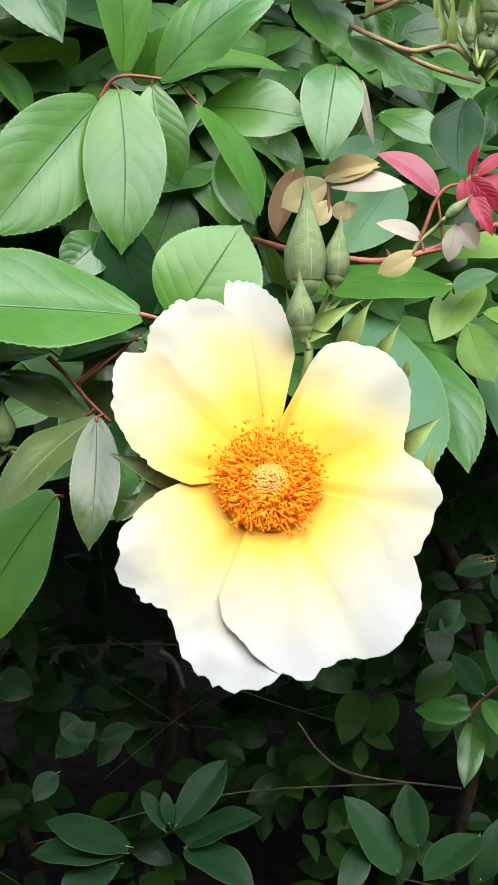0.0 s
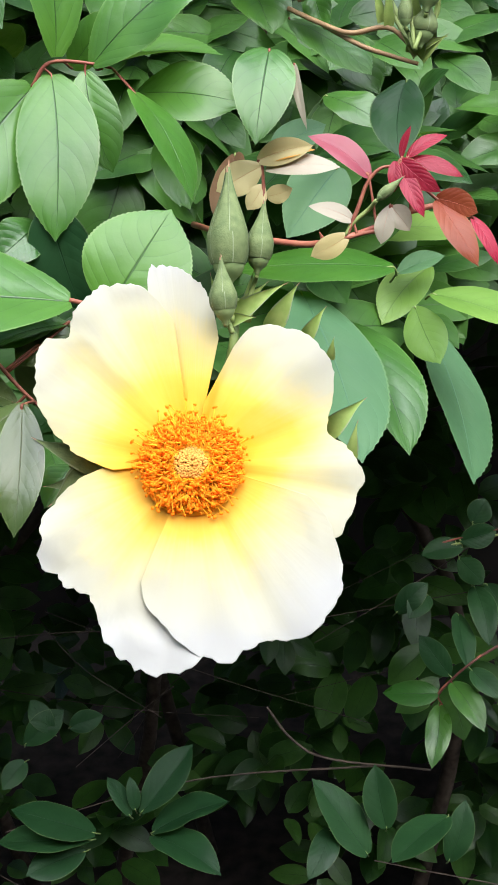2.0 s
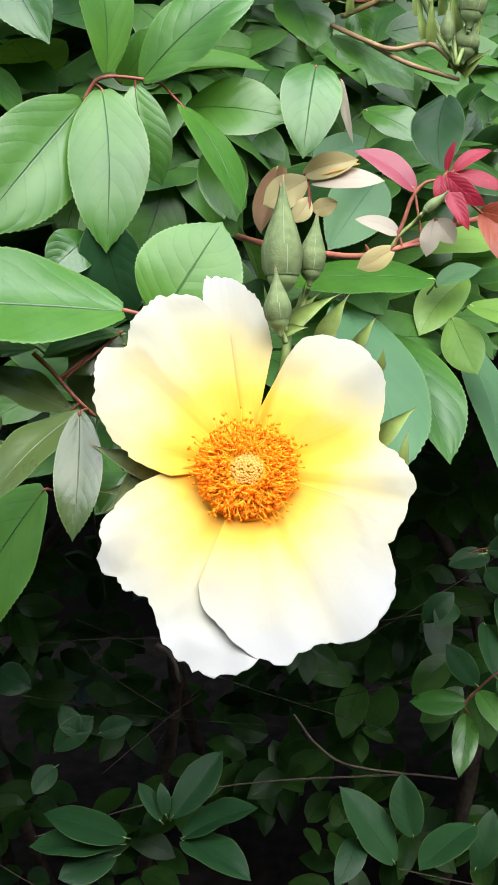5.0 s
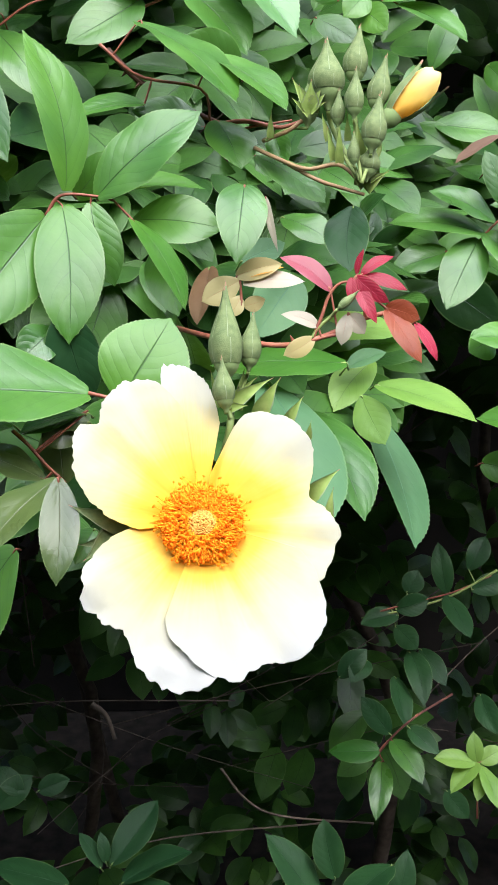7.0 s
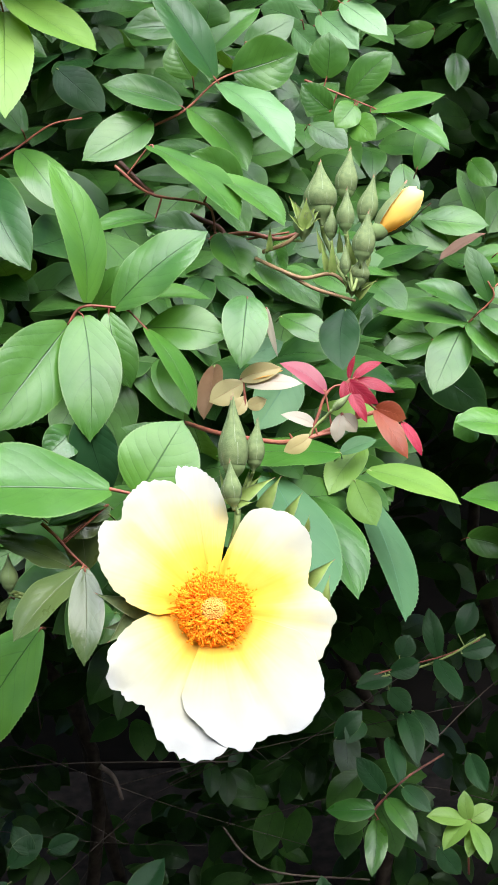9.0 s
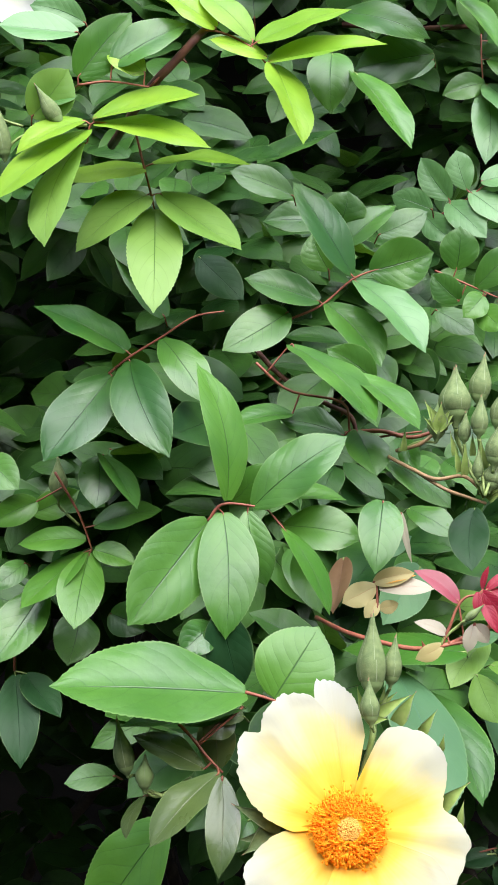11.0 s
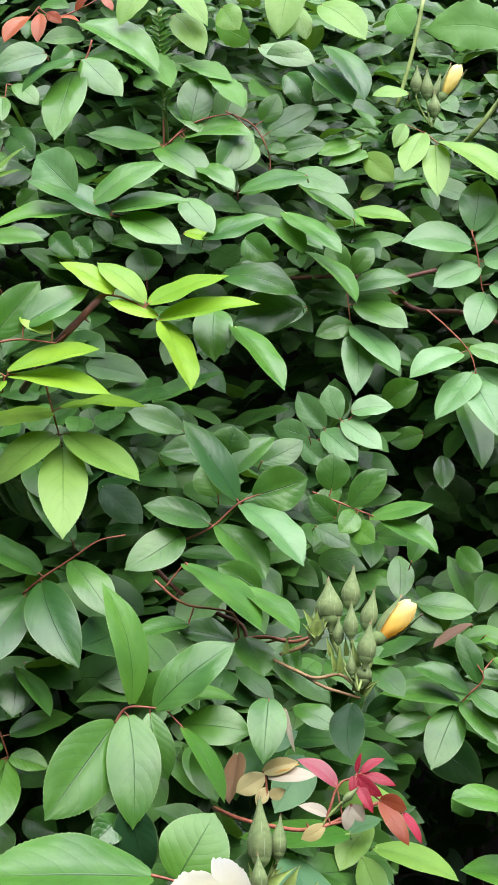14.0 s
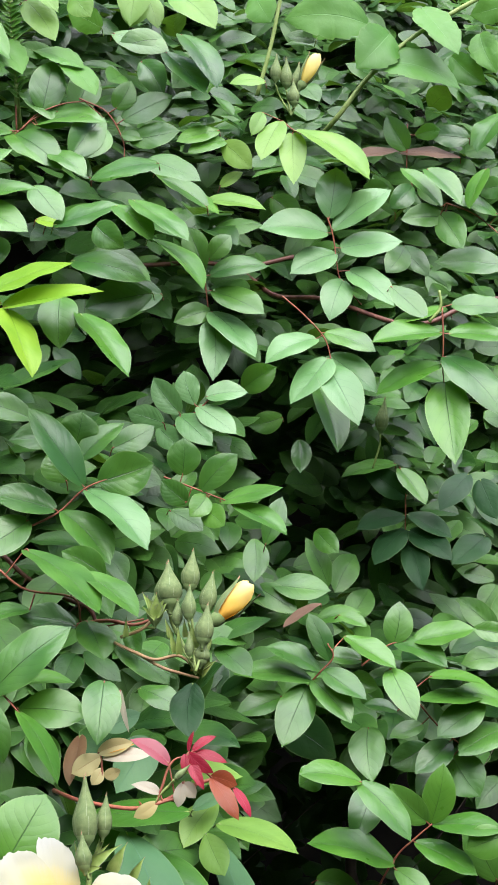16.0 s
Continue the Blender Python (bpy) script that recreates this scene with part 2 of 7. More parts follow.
def smooth_line(points, n):
    """n points on a Catmull-Rom line through the given ones."""
    p = [Vector(q) for q in points]
    if len(p) == 2:
        return [p[0].lerp(p[1], i / (n - 1)) for i in range(n)]
    p = [p[0] * 2 - p[1]] + p + [p[-1] * 2 - p[-2]]
    out = []
    for i in range(n):
        s = i / (n - 1) * (len(p) - 3)
        k = min(int(s), len(p) - 4)
        u = s - k
        a, b, c, d = p[k:k + 4]
        out.append(0.5 * (2 * b + (c - a) * u + (2 * a - 5 * b + 4 * c - d) * u * u + (3 * b - a - 3 * c + d) * u ** 3))
    return out


def tube_data(points, r0, r1, sides=7, n=0, bumps=0.0):
    line = smooth_line(points, n or max(4, 4 * len(points)))
    verts, faces = [], []
    ref = Vector((0.3, 0.9, 0.2))
    for i, c in enumerate(line):
        d = (line[min(i + 1, len(line) - 1)] - line[max(i - 1, 0)]).normalized()
        a = d.cross(ref).normalized()
        b = d.cross(a)
        r = r0 + (r1 - r0) * i / (len(line) - 1)
        r *= 1 + bumps * noise.noise(c * 300)
        for k in range(sides):
            w = 2 * math.pi * k / sides
            verts.append(c + (a * math.cos(w) + b * math.sin(w)) * r)
        if i:
            o = (i - 1) * sides
            faces += [(o + k, o + (k + 1) % sides, o + sides + (k + 1) % sides, o + sides + k) for k in range(sides)]
    faces += [tuple(range(sides - 1, -1, -1)), tuple(range(len(verts) - sides, len(verts)))]
    return verts, faces


def tube(name, points, r0, r1, material, parent=None, label="", sides=7, bumps=0.12):
    verts, faces = tube_data(points, r0, r1, sides, 0, bumps)
    me = bpy.data.meshes.new(name)
    me.from_pydata(verts, [], faces)
    me.polygons.foreach_set("use_smooth", [True] * len(me.polygons))
    return part(name, me, material, parent, label)


BLADE_U = (-1.0, -0.93, -0.62, -0.28, 0.0, 0.28, 0.62, 0.93, 1.0)


def blade_points(length, width, arch, fold, wave, teeth, nu, nv, rnd):
    """Points of a leaf blade from its base (origin) to its tip on +y, its upper side to +z."""
    pts, uvs = [], []
    ph = rnd.uniform(0, 6)
    bend = rnd.uniform(-0.05, 0.05)
    twist = rnd.uniform(-0.18, 0.18)
    peak = rnd.uniform(0.42, 0.54)
    droop = rnd.uniform(0.0, 0.02)
    cols = BLADE_U if nu == 9 else [math.copysign(abs(2 * j / (nu - 1) - 1) ** 1.7, 2 * j / (nu - 1) - 1) for j in range(nu)]
    for i in range(nv):
        t = i / (nv - 1)
        s = t ** (math.log(0.5) / math.log(peak))
        half = math.sin(math.pi * min(s, 1.0)) ** (0.62 if t < peak else 0.66)
        if t > 0.80:
            half *= 1 - 0.22 * ((t - 0.80) / 0.20) ** 1.5
        half = max(half, 0.012) * width / 2
        if teeth == 2 and 2 < i < nv - 2:
            half *= 1.03 - 0.11 * ((t * 5.0 + ph) % 1.0) ** 1.5
        for u in cols:
            rim = teeth == 1 and abs(u) == 1.0 and 2 < i < nv - 2
            x = u * half * (1.022 if rim and i % 2 else 1.0) + bend * length * 4 * t * (1 - t)
            z = arch * length * 4 * t * (1 - t) + fold * abs(u) * half - 0.16 * u * u * half - droop * length * t ** 3
            z += wave * width * abs(u) ** 2 * math.sin(7 * t + ph + (1.6 if u > 0 else 0)) * math.sin(math.pi * t)
            z += 0.6 * wave * width * abs(u) ** 3 * math.sin(15 * t + 2 * ph + (2.2 if u > 0 else 0)) * math.sin(math.pi * t)
            z += twist * u * half * (t - 0.35)
            y = t * length - (0.02 * length * abs(u) if 0 < i < nv - 1 else 0) + (0.007 * length if rim and i % 2 else 0)
            pts.append((x, y, z))
            uvs.append((0.5 + u / 2, t))
    return pts, uvs


def blade_pose(base, tip, up):
    y = (Vector(tip) - Vector(base)).normalized()
    z = Vector(up)
    z = (z - y * z.dot(y)).normalized()
    x = y.cross(z)
    m = Matrix((x, y, z)).transposed().to_4x4()
    m.translation = Vector(base)
    return m


RND = random.Random(11)
FRONT = []  # middles of the placed blades, to keep the thicket behind them
LABELS = {
    "": ("mature glossy green rose leaf on a reddish stalk", "leaf"),
    "young": ("young lime-green rose leaf on a red stalk", "leaf"),
    "bright": ("bright yellow-green young rose leaf on a brown cane", "leaf"),
    "bronze": ("olive bronze rose leaf beside the open bloom", "leaf"),
    "lime": ("pale lime rose leaf with dark veins", "leaf"),
    "broad": ("broad soft green leaf of a weed among the roses", "leaf"),
    "copper": ("copper-coloured new rose leaf on a red shoot", "leaf"),
    "red": ("crimson new rose leaf on a red shoot", "leaf"),
}


def leaflet(parent, base, tip, up, width, style, arch, name="leaflet"):
    base, tip = Vector(base), Vector(tip)
    length = (tip - base).length
    pts, uvs = blade_points(length, width, arch, RND.uniform(0.14, 0.42), RND.uniform(0.008, 0.034), 2 if style == "W" else int(style != "X"), 9, 57, RND)
    ob = part(name, grid_mesh(name, pts, uvs, 9, 57, LEAF[style]), None, parent)
    ob.matrix_local = blade_pose(base, tip, up)
    FRONT.append((base + tip) / 2)
    return ob


def rose_leaf(kind, stalk, blades):
    """One compound leaf: its stalk with the short stalks of the leaflets, and each leaflet."""
    label, category = LABELS[kind]
    thing = tagged(new("weed_leaf" if kind == "broad" else "rose_leaf"), label, category, "leaves of the rose bush")
    mid = [Vector(p) for p in stalk]
    if len(mid) > 1:
        tube("stalk", mid, 0.0008, 0.0005, STEM_RED if kind != "broad" else STEM_GREEN, thing)
    line = smooth_line(mid, 30) if len(mid) > 1 else []
    for base, tip, up, width, style, arch in blades:
        blade = leaflet(thing, base, tip, up, width, style, arch)
        root = min(line, key=lambda q: (q - Vector(base)).length) if line else None
        if root is None or (root - Vector(base)).length > 0.025:
            root = Vector(base) + (Vector(base) - Vector(tip)).normalized() * 0.002 + Vector((0, 0.006, -0.005))
        if (root - Vector(base)).length > 0.0015:
            into = Vector(base) + (Vector(tip) - Vector(base)) * 0.05
            stalklet = tube("petiole", [root, Vector(base), into], 0.0005, 0.0004, STEM_GREEN if style in "WDP" or not line else STEM_RED, blade, sides=5)
            stalklet.matrix_local = blade_pose(base, tip, up).inverted()
    return thing


# ---- the leaves in front ----
rose_leaf('young', [(-0.1000, 0.2273, 1.4808), (-0.0947, 0.2245, 1.4604), (-0.0900, 0.2222, 1.4434), (-0.0879, 0.2210, 1.4349)],
    [((-0.0875, 0.2210, 1.4349), (-0.0841, 0.1611, 1.3840), (0.0321, -0.6463, 0.7624), 0.0303, 'L', 0.06),
     ((-0.0921, 0.2221, 1.4427), (-0.1293, 0.1943, 1.4127), (-0.2119, -0.5719, 0.7925), 0.0311, 'L', 0.09),
     ((-0.0852, 0.2221, 1.4435), (-0.0383, 0.1936, 1.4155), (0.2543, -0.4316, 0.8654), 0.0360, 'L', 0.02),
     ((-0.0936, 0.2240, 1.4570), (-0.1430, 0.2127, 1.4483), (-0.0946, -0.3121, 0.9453), 0.0323, 'Y', 0.07),
     ((-0.0895, 0.2243, 1.4598), (-0.0337, 0.2258, 1.4611), (-0.0185, -0.1881, 0.9820), 0.0319, 'Y', 0.05)])
rose_leaf('young', [(-0.0950, 0.2030, 1.4793), (-0.1117, 0.2036, 1.4807), (-0.1211, 0.2037, 1.4806), (-0.1233, 0.2025, 1.4706)],
    [((-0.1276, 0.2023, 1.4689), (-0.1388, 0.1452, 1.4186), (-0.5828, -0.4696, 0.6632), 0.0326, 'L', 0.06),
     ((-0.1234, 0.2033, 1.4772), (-0.1651, 0.1579, 1.4425), (-0.3287, -0.3636, 0.8717), 0.0375, 'Y', 0.04),
     ((-0.1201, 0.2041, 1.4832), (-0.0630, 0.2110, 1.4980), (-0.1975, -0.3335, 0.9218), 0.0363, 'Y', 0.03),
     ((-0.1191, 0.2037, 1.4806), (-0.0558, 0.1934, 1.4706), (0.1036, -0.2854, 0.9528), 0.0370, 'Y', 0.06),
     ((-0.1251, 0.2040, 1.4822), (-0.1583, 0.1805, 1.4641), (-0.1678, -0.4419, 0.8812), 0.0240, 'Y', 0.08),
     ((-0.1535, 0.2048, 1.4835), (-0.1338, 0.2087, 1.5092), (0.1616, -0.9864, 0.0285), 0.0260, 'L', 0.04),
     ((-0.1452, 0.2057, 1.4918), (-0.1288, 0.2078, 1.4954), (-0.0786, -0.6581, 0.7489), 0.0105, 'G', 0.04)])
rose_leaf('bright', [(-0.0914, 0.2259, 1.5013), (-0.0762, 0.2276, 1.5168), (-0.0643, 0.2292, 1.5305), (-0.0524, 0.2291, 1.5317), (-0.0352, 0.2277, 1.5241), (-0.0265, 0.2264, 1.5150)],
    [((-0.0345, 0.2282, 1.5275), (-0.0658, 0.2413, 1.5541), (0.2848, -0.6819, 0.6737), 0.0233, 'Y', 0.07),
     ((-0.0551, 0.2294, 1.5340), (-0.0895, 0.2311, 1.5538), (0.3905, -0.5656, 0.7263), 0.0235, 'Y', 0.07),
     ((-0.0324, 0.2280, 1.5268), (0.0201, 0.2377, 1.5469), (-0.2640, -0.3911, 0.8817), 0.0349, 'Y', 0.04),
     ((-0.0255, 0.2265, 1.5164), (0.0395, 0.2210, 1.5271), (-0.1809, -0.3419, 0.9222), 0.0379, 'Y', 0.03),
     ((-0.0227, 0.2263, 1.5151), (-0.0067, 0.1772, 1.4725), (0.5223, -0.4555, 0.7209), 0.0286, 'Y', 0.06),
     ((-0.0265, 0.2269, 1.5191), (-0.0584, 0.2234, 1.5279), (0.2811, -0.4879, 0.8264), 0.0200, 'Y', 0.04)])
rose_leaf('', [],
    [((0.0122, 0.2671, 1.5243), (0.0104, 0.2317, 1.4898), (-0.0633, -0.6951, 0.7161), 0.0266, 'G', 0.08),
     ((0.0251, 0.2553, 1.5131), (0.0543, 0.2123, 1.4717), (0.4480, -0.4433, 0.7764), 0.0325, 'G', 0.05)])
rose_leaf('', [(-0.1297, 0.2166, 1.5012), (-0.1128, 0.2165, 1.5035), (-0.0908, 0.2158, 1.5011)],
    [((-0.1298, 0.2171, 1.5056), (-0.1016, 0.2291, 1.5411), (0.2401, -0.9613, 0.1348), 0.0250, 'G', 0.02),
     ((-0.1112, 0.2177, 1.5125), (-0.0702, 0.2286, 1.5361), (-0.1618, -0.7569, 0.6332), 0.0260, 'M', 0.07),
     ((-0.0933, 0.2168, 1.5084), (-0.1149, 0.2216, 1.5183), (0.1239, -0.7572, 0.6414), 0.0180, 'Y', 0.08),
     ((-0.1300, 0.2202, 1.5290), (-0.1733, 0.2173, 1.5326), (0.1047, -0.6293, 0.7701), 0.0263, 'S', 0.02),
     ((-0.1298, 0.2515, 1.5368), (-0.1609, 0.2486, 1.5458), (0.1548, -0.9628, 0.2214), 0.0183, 'S', 0.09),
     ((-0.1388, 0.2364, 1.4975), (-0.1578, 0.2235, 1.4868), (0.4822, -0.8577, 0.1784), 0.0208, 'M', 0.07)])
rose_leaf('', [(-0.0764, 0.3223, 1.5946), (-0.0650, 0.3218, 1.5932), (-0.0518, 0.3215, 1.5923), (-0.0384, 0.3197, 1.5811), (-0.0269, 0.3188, 1.5756)],
    [((-0.0842, 0.3244, 1.6095), (-0.1124, 0.3374, 1.6378), (-0.2735, -0.9477, 0.1648), 0.0341, 'S', 0.09),
     ((-0.0582, 0.3216, 1.5922), (-0.1183, 0.3248, 1.6186), (0.3255, -0.5028, 0.8008), 0.0372, 'M', 0.06),
     ((-0.0708, 0.3231, 1.6022), (-0.0197, 0.3341, 1.6343), (-0.3138, -0.6261, 0.7138), 0.0330, 'M', 0.07),
     ((-0.0583, 0.3221, 1.5963), (-0.0013, 0.3244, 1.6045), (-0.1093, -0.4555, 0.8835), 0.0359, 'M', 0.02),
     ((-0.0772, 0.3223, 1.5949), (-0.1459, 0.3169, 1.5818), (-0.1434, -0.3891, 0.9099), 0.0398, 'G', 0.04),
     ((-0.0506, 0.3216, 1.5934), (-0.0091, 0.3002, 1.5718), (0.0318, -0.6793, 0.7332), 0.0310, 'M', 0.04),
     ((-0.0335, 0.3152, 1.5474), (-0.0382, 0.3257, 1.5717), (-0.1045, -0.9209, 0.3755), 0.0266, 'M', 0.06)])
rose_leaf('', [(-0.0165, 0.4505, 1.6656), (-0.0037, 0.4517, 1.6765), (0.0157, 0.4520, 1.6823)],
    [((-0.0221, 0.4506, 1.6656), (-0.0820, 0.4465, 1.6722), (0.1280, -0.5932, 0.7948), 0.0353, 'M', 0.03),
     ((-0.0200, 0.4502, 1.6630), (0.0172, 0.4145, 1.6314), (-0.1059, -0.7188, 0.6871), 0.0320, 'M', 0.07),
     ((-0.0019, 0.4510, 1.6718), (0.0573, 0.4551, 1.6761), (-0.0284, -0.4925, 0.8698), 0.0342, 'M', 0.02),
     ((0.0503, 0.4498, 1.6708), (0.0340, 0.4281, 1.6411), (0.2678, -0.8414, 0.4693), 0.0268, 'M', 0.06),
     ((-0.0041, 0.4102, 1.5905), (0.0214, 0.4022, 1.5851), (-0.0422, -0.6504, 0.7585), 0.0157, 'Y', 0.06),
     ((0.0035, 0.4094, 1.5856), (0.0692, 0.4158, 1.6037), (-0.2162, -0.3531, 0.9103), 0.0403, 'G', 0.05),
     ((0.0422, 0.4444, 1.6279), (0.0968, 0.4360, 1.6408), (-0.2718, -0.5145, 0.8133), 0.0353, 'M', 0.02),
     ((0.1352, 0.4395, 1.6055), (0.0978, 0.4460, 1.6298), (0.3319, -0.6496, 0.6840), 0.0262, 'G', 0.03),
     ((0.0670, 0.4408, 1.6046), (0.1075, 0.4183, 1.5798), (0.1295, -0.6196, 0.7742), 0.0315, 'M', 0.06),
     ((0.0400, 0.4444, 1.6278), (0.0099, 0.4553, 1.6543), (0.1122, -0.8678, 0.4840), 0.0213, 'M', 0.05),
     ((0.0336, 0.4568, 1.5673), (0.0873, 0.4250, 1.5449), (0.0416, -0.5277, 0.8484), 0.0403, 'M', 0.04),
     ((0.0992, 0.4613, 1.5350), (0.0429, 0.4523, 1.5286), (0.0893, -0.8840, 0.4588), 0.0365, 'M', 0.08)])
rose_leaf('', [(-0.1654, 0.4304, 1.5644), (-0.1707, 0.4327, 1.5813), (-0.1680, 0.4371, 1.6152)],
    [((-0.1681, 0.4382, 1.6237), (-0.1312, 0.4556, 1.6638), (-0.5560, -0.4424, 0.7036), 0.0125, 'L', 0.05),
     ((-0.1669, 0.4390, 1.6301), (-0.1322, 0.4429, 1.6437), (-0.2526, -0.5464, 0.7985), 0.0095, 'L', 0.04),
     ((-0.1613, 0.4331, 1.5856), (-0.1139, 0.4269, 1.5857), (-0.0726, -0.5532, 0.8299), 0.0274, 'M', 0.05),
     ((-0.1517, 0.4636, 1.5890), (-0.1123, 0.4673, 1.5943), (-0.0278, -0.7121, 0.7015), 0.0252, 'M', 0.06),
     ((-0.1005, 0.4458, 1.6924), (-0.1062, 0.4213, 1.6638), (0.2661, -0.7580, 0.5956), 0.0248, 'M', 0.04)])
rose_leaf('', [(-0.0129, 0.2103, 1.3746), (0.0076, 0.2111, 1.3841), (0.0246, 0.2127, 1.3989), (0.0417, 0.2133, 1.4060)],
    [((0.0239, 0.2131, 1.4013), (-0.0103, 0.2208, 1.4523), (0.5651, -0.6702, 0.4811), 0.0290, 'M', 0.07),
     ((0.0342, 0.2131, 1.4035), (0.0704, 0.2178, 1.4145), (0.0774, -0.9844, 0.1583), 0.0289, 'M', 0.05),
     ((0.0263, 0.2126, 1.3979), (0.0634, 0.1778, 1.3639), (0.3241, -0.4622, 0.8254), 0.0333, 'S', 0.07),
     ((0.0100, 0.2112, 1.3851), (0.0394, 0.1781, 1.3549), (0.1858, -0.5670, 0.8025), 0.0284, 'M', 0.05),
     ((0.0062, 0.2114, 1.3861), (-0.0365, 0.2162, 1.3979), (0.1440, -0.6190, 0.7720), 0.0256, 'M', 0.05),
     ((-0.0113, 0.2110, 1.3797), (-0.0481, 0.1922, 1.3598), (0.0431, -0.7668, 0.6404), 0.0264, 'M', 0.04),
     ((0.0242, 0.2751, 1.4126), (0.0557, 0.2862, 1.4375), (-0.3576, -0.5968, 0.7182), 0.0229, 'M', 0.06),
     ((0.0212, 0.2865, 1.4228), (0.0266, 0.2897, 1.4452), (-0.0582, -0.9862, 0.1549), 0.0262, 'M', 0.06),
     ((-0.0080, 0.2695, 1.4420), (-0.0465, 0.2694, 1.4561), (0.2369, -0.7284, 0.6429), 0.0244, 'M', 0.05),
     ((0.0163, 0.2971, 1.4258), (-0.0254, 0.2985, 1.4252), (-0.0335, -0.6975, 0.7158), 0.0254, 'M', 0.08),
     ((0.0144, 0.2634, 1.3988), (0.0034, 0.2688, 1.4202), (-0.1171, -0.9752, 0.1879), 0.0219, 'M', 0.07),
     ((0.0488, 0.3155, 1.4172), (0.0801, 0.3205, 1.4328), (-0.1094, -0.8608, 0.4971), 0.0210, 'M', 0.04)])
rose_leaf('', [(-0.1108, 0.1915, 1.3457), (-0.0998, 0.1925, 1.3548), (-0.0808, 0.1937, 1.3671), (-0.0641, 0.1948, 1.3780), (-0.0473, 0.1949, 1.3815)],
    [((-0.1008, 0.1930, 1.3581), (-0.1539, 0.2048, 1.3815), (0.3269, -0.3003, 0.8961), 0.0355, 'M', 0.07),
     ((-0.1091, 0.1914, 1.3447), (-0.1423, 0.1543, 1.3044), (-0.0649, -0.7071, 0.7042), 0.0339, 'M', 0.06),
     ((-0.0991, 0.1922, 1.3528), (-0.0740, 0.1416, 1.3107), (-0.1995, -0.6832, 0.7024), 0.0303, 'M', 0.08),
     ((-0.0811, 0.1935, 1.3654), (-0.0546, 0.1646, 1.3356), (0.1342, -0.6496, 0.7484), 0.0243, 'M', 0.07),
     ((-0.0837, 0.2546, 1.3695), (-0.1153, 0.2700, 1.4089), (0.5522, -0.5234, 0.6489), 0.0269, 'M', 0.03),
     ((-0.0645, 0.2789, 1.4038), (-0.0366, 0.2558, 1.3808), (-0.1753, -0.7932, 0.5832), 0.0230, 'D', 0.07)])
rose_leaf('', [(-0.0297, 0.1369, 1.3627), (-0.0124, 0.1348, 1.3490), (0.0157, 0.1334, 1.3432), (0.0212, 0.1311, 1.3262), (0.0440, 0.1309, 1.3280), (0.0564, 0.1308, 1.3298)],
    [((0.0227, 0.1315, 1.3296), (0.0319, 0.1085, 1.3116), (0.3073, -0.5083, 0.8045), 0.0249, 'G', 0.07),
     ((0.0165, 0.1313, 1.3268), (-0.0166, 0.1336, 1.3342), (0.1410, -0.5739, 0.8067), 0.0207, 'M', 0.02),
     ((-0.0104, 0.1332, 1.3372), (-0.0435, 0.1218, 1.3324), (-0.0515, -0.2581, 0.9647), 0.0208, 'M', 0.07),
     ((-0.0124, 0.1378, 1.3719), (0.0289, 0.0933, 1.3418), (0.3959, -0.2339, 0.8880), 0.0371, 'M', 0.06),
     ((0.0205, 0.1353, 1.3581), (0.0512, 0.1015, 1.3377), (0.2945, -0.2826, 0.9129), 0.0270, 'M', 0.04),
     ((0.0480, 0.1304, 1.3250), (0.0518, 0.1114, 1.3120), (-0.3040, -0.5790, 0.7565), 0.0112, 'G', 0.03),
     ((0.0391, 0.1291, 1.3141), (0.0689, 0.1028, 1.2973), (0.1652, -0.3906, 0.9056), 0.0229, 'M', 0.03),
     ((0.0843, 0.1225, 1.2918), (0.0787, 0.0898, 1.2687), (-0.1902, -0.5354, 0.8229), 0.0206, 'D', 0.05),
     ((0.0355, 0.1741, 1.3486), (0.0090, 0.1772, 1.3645), (-0.0360, -0.9901, 0.1357), 0.0198, 'M', 0.06)])
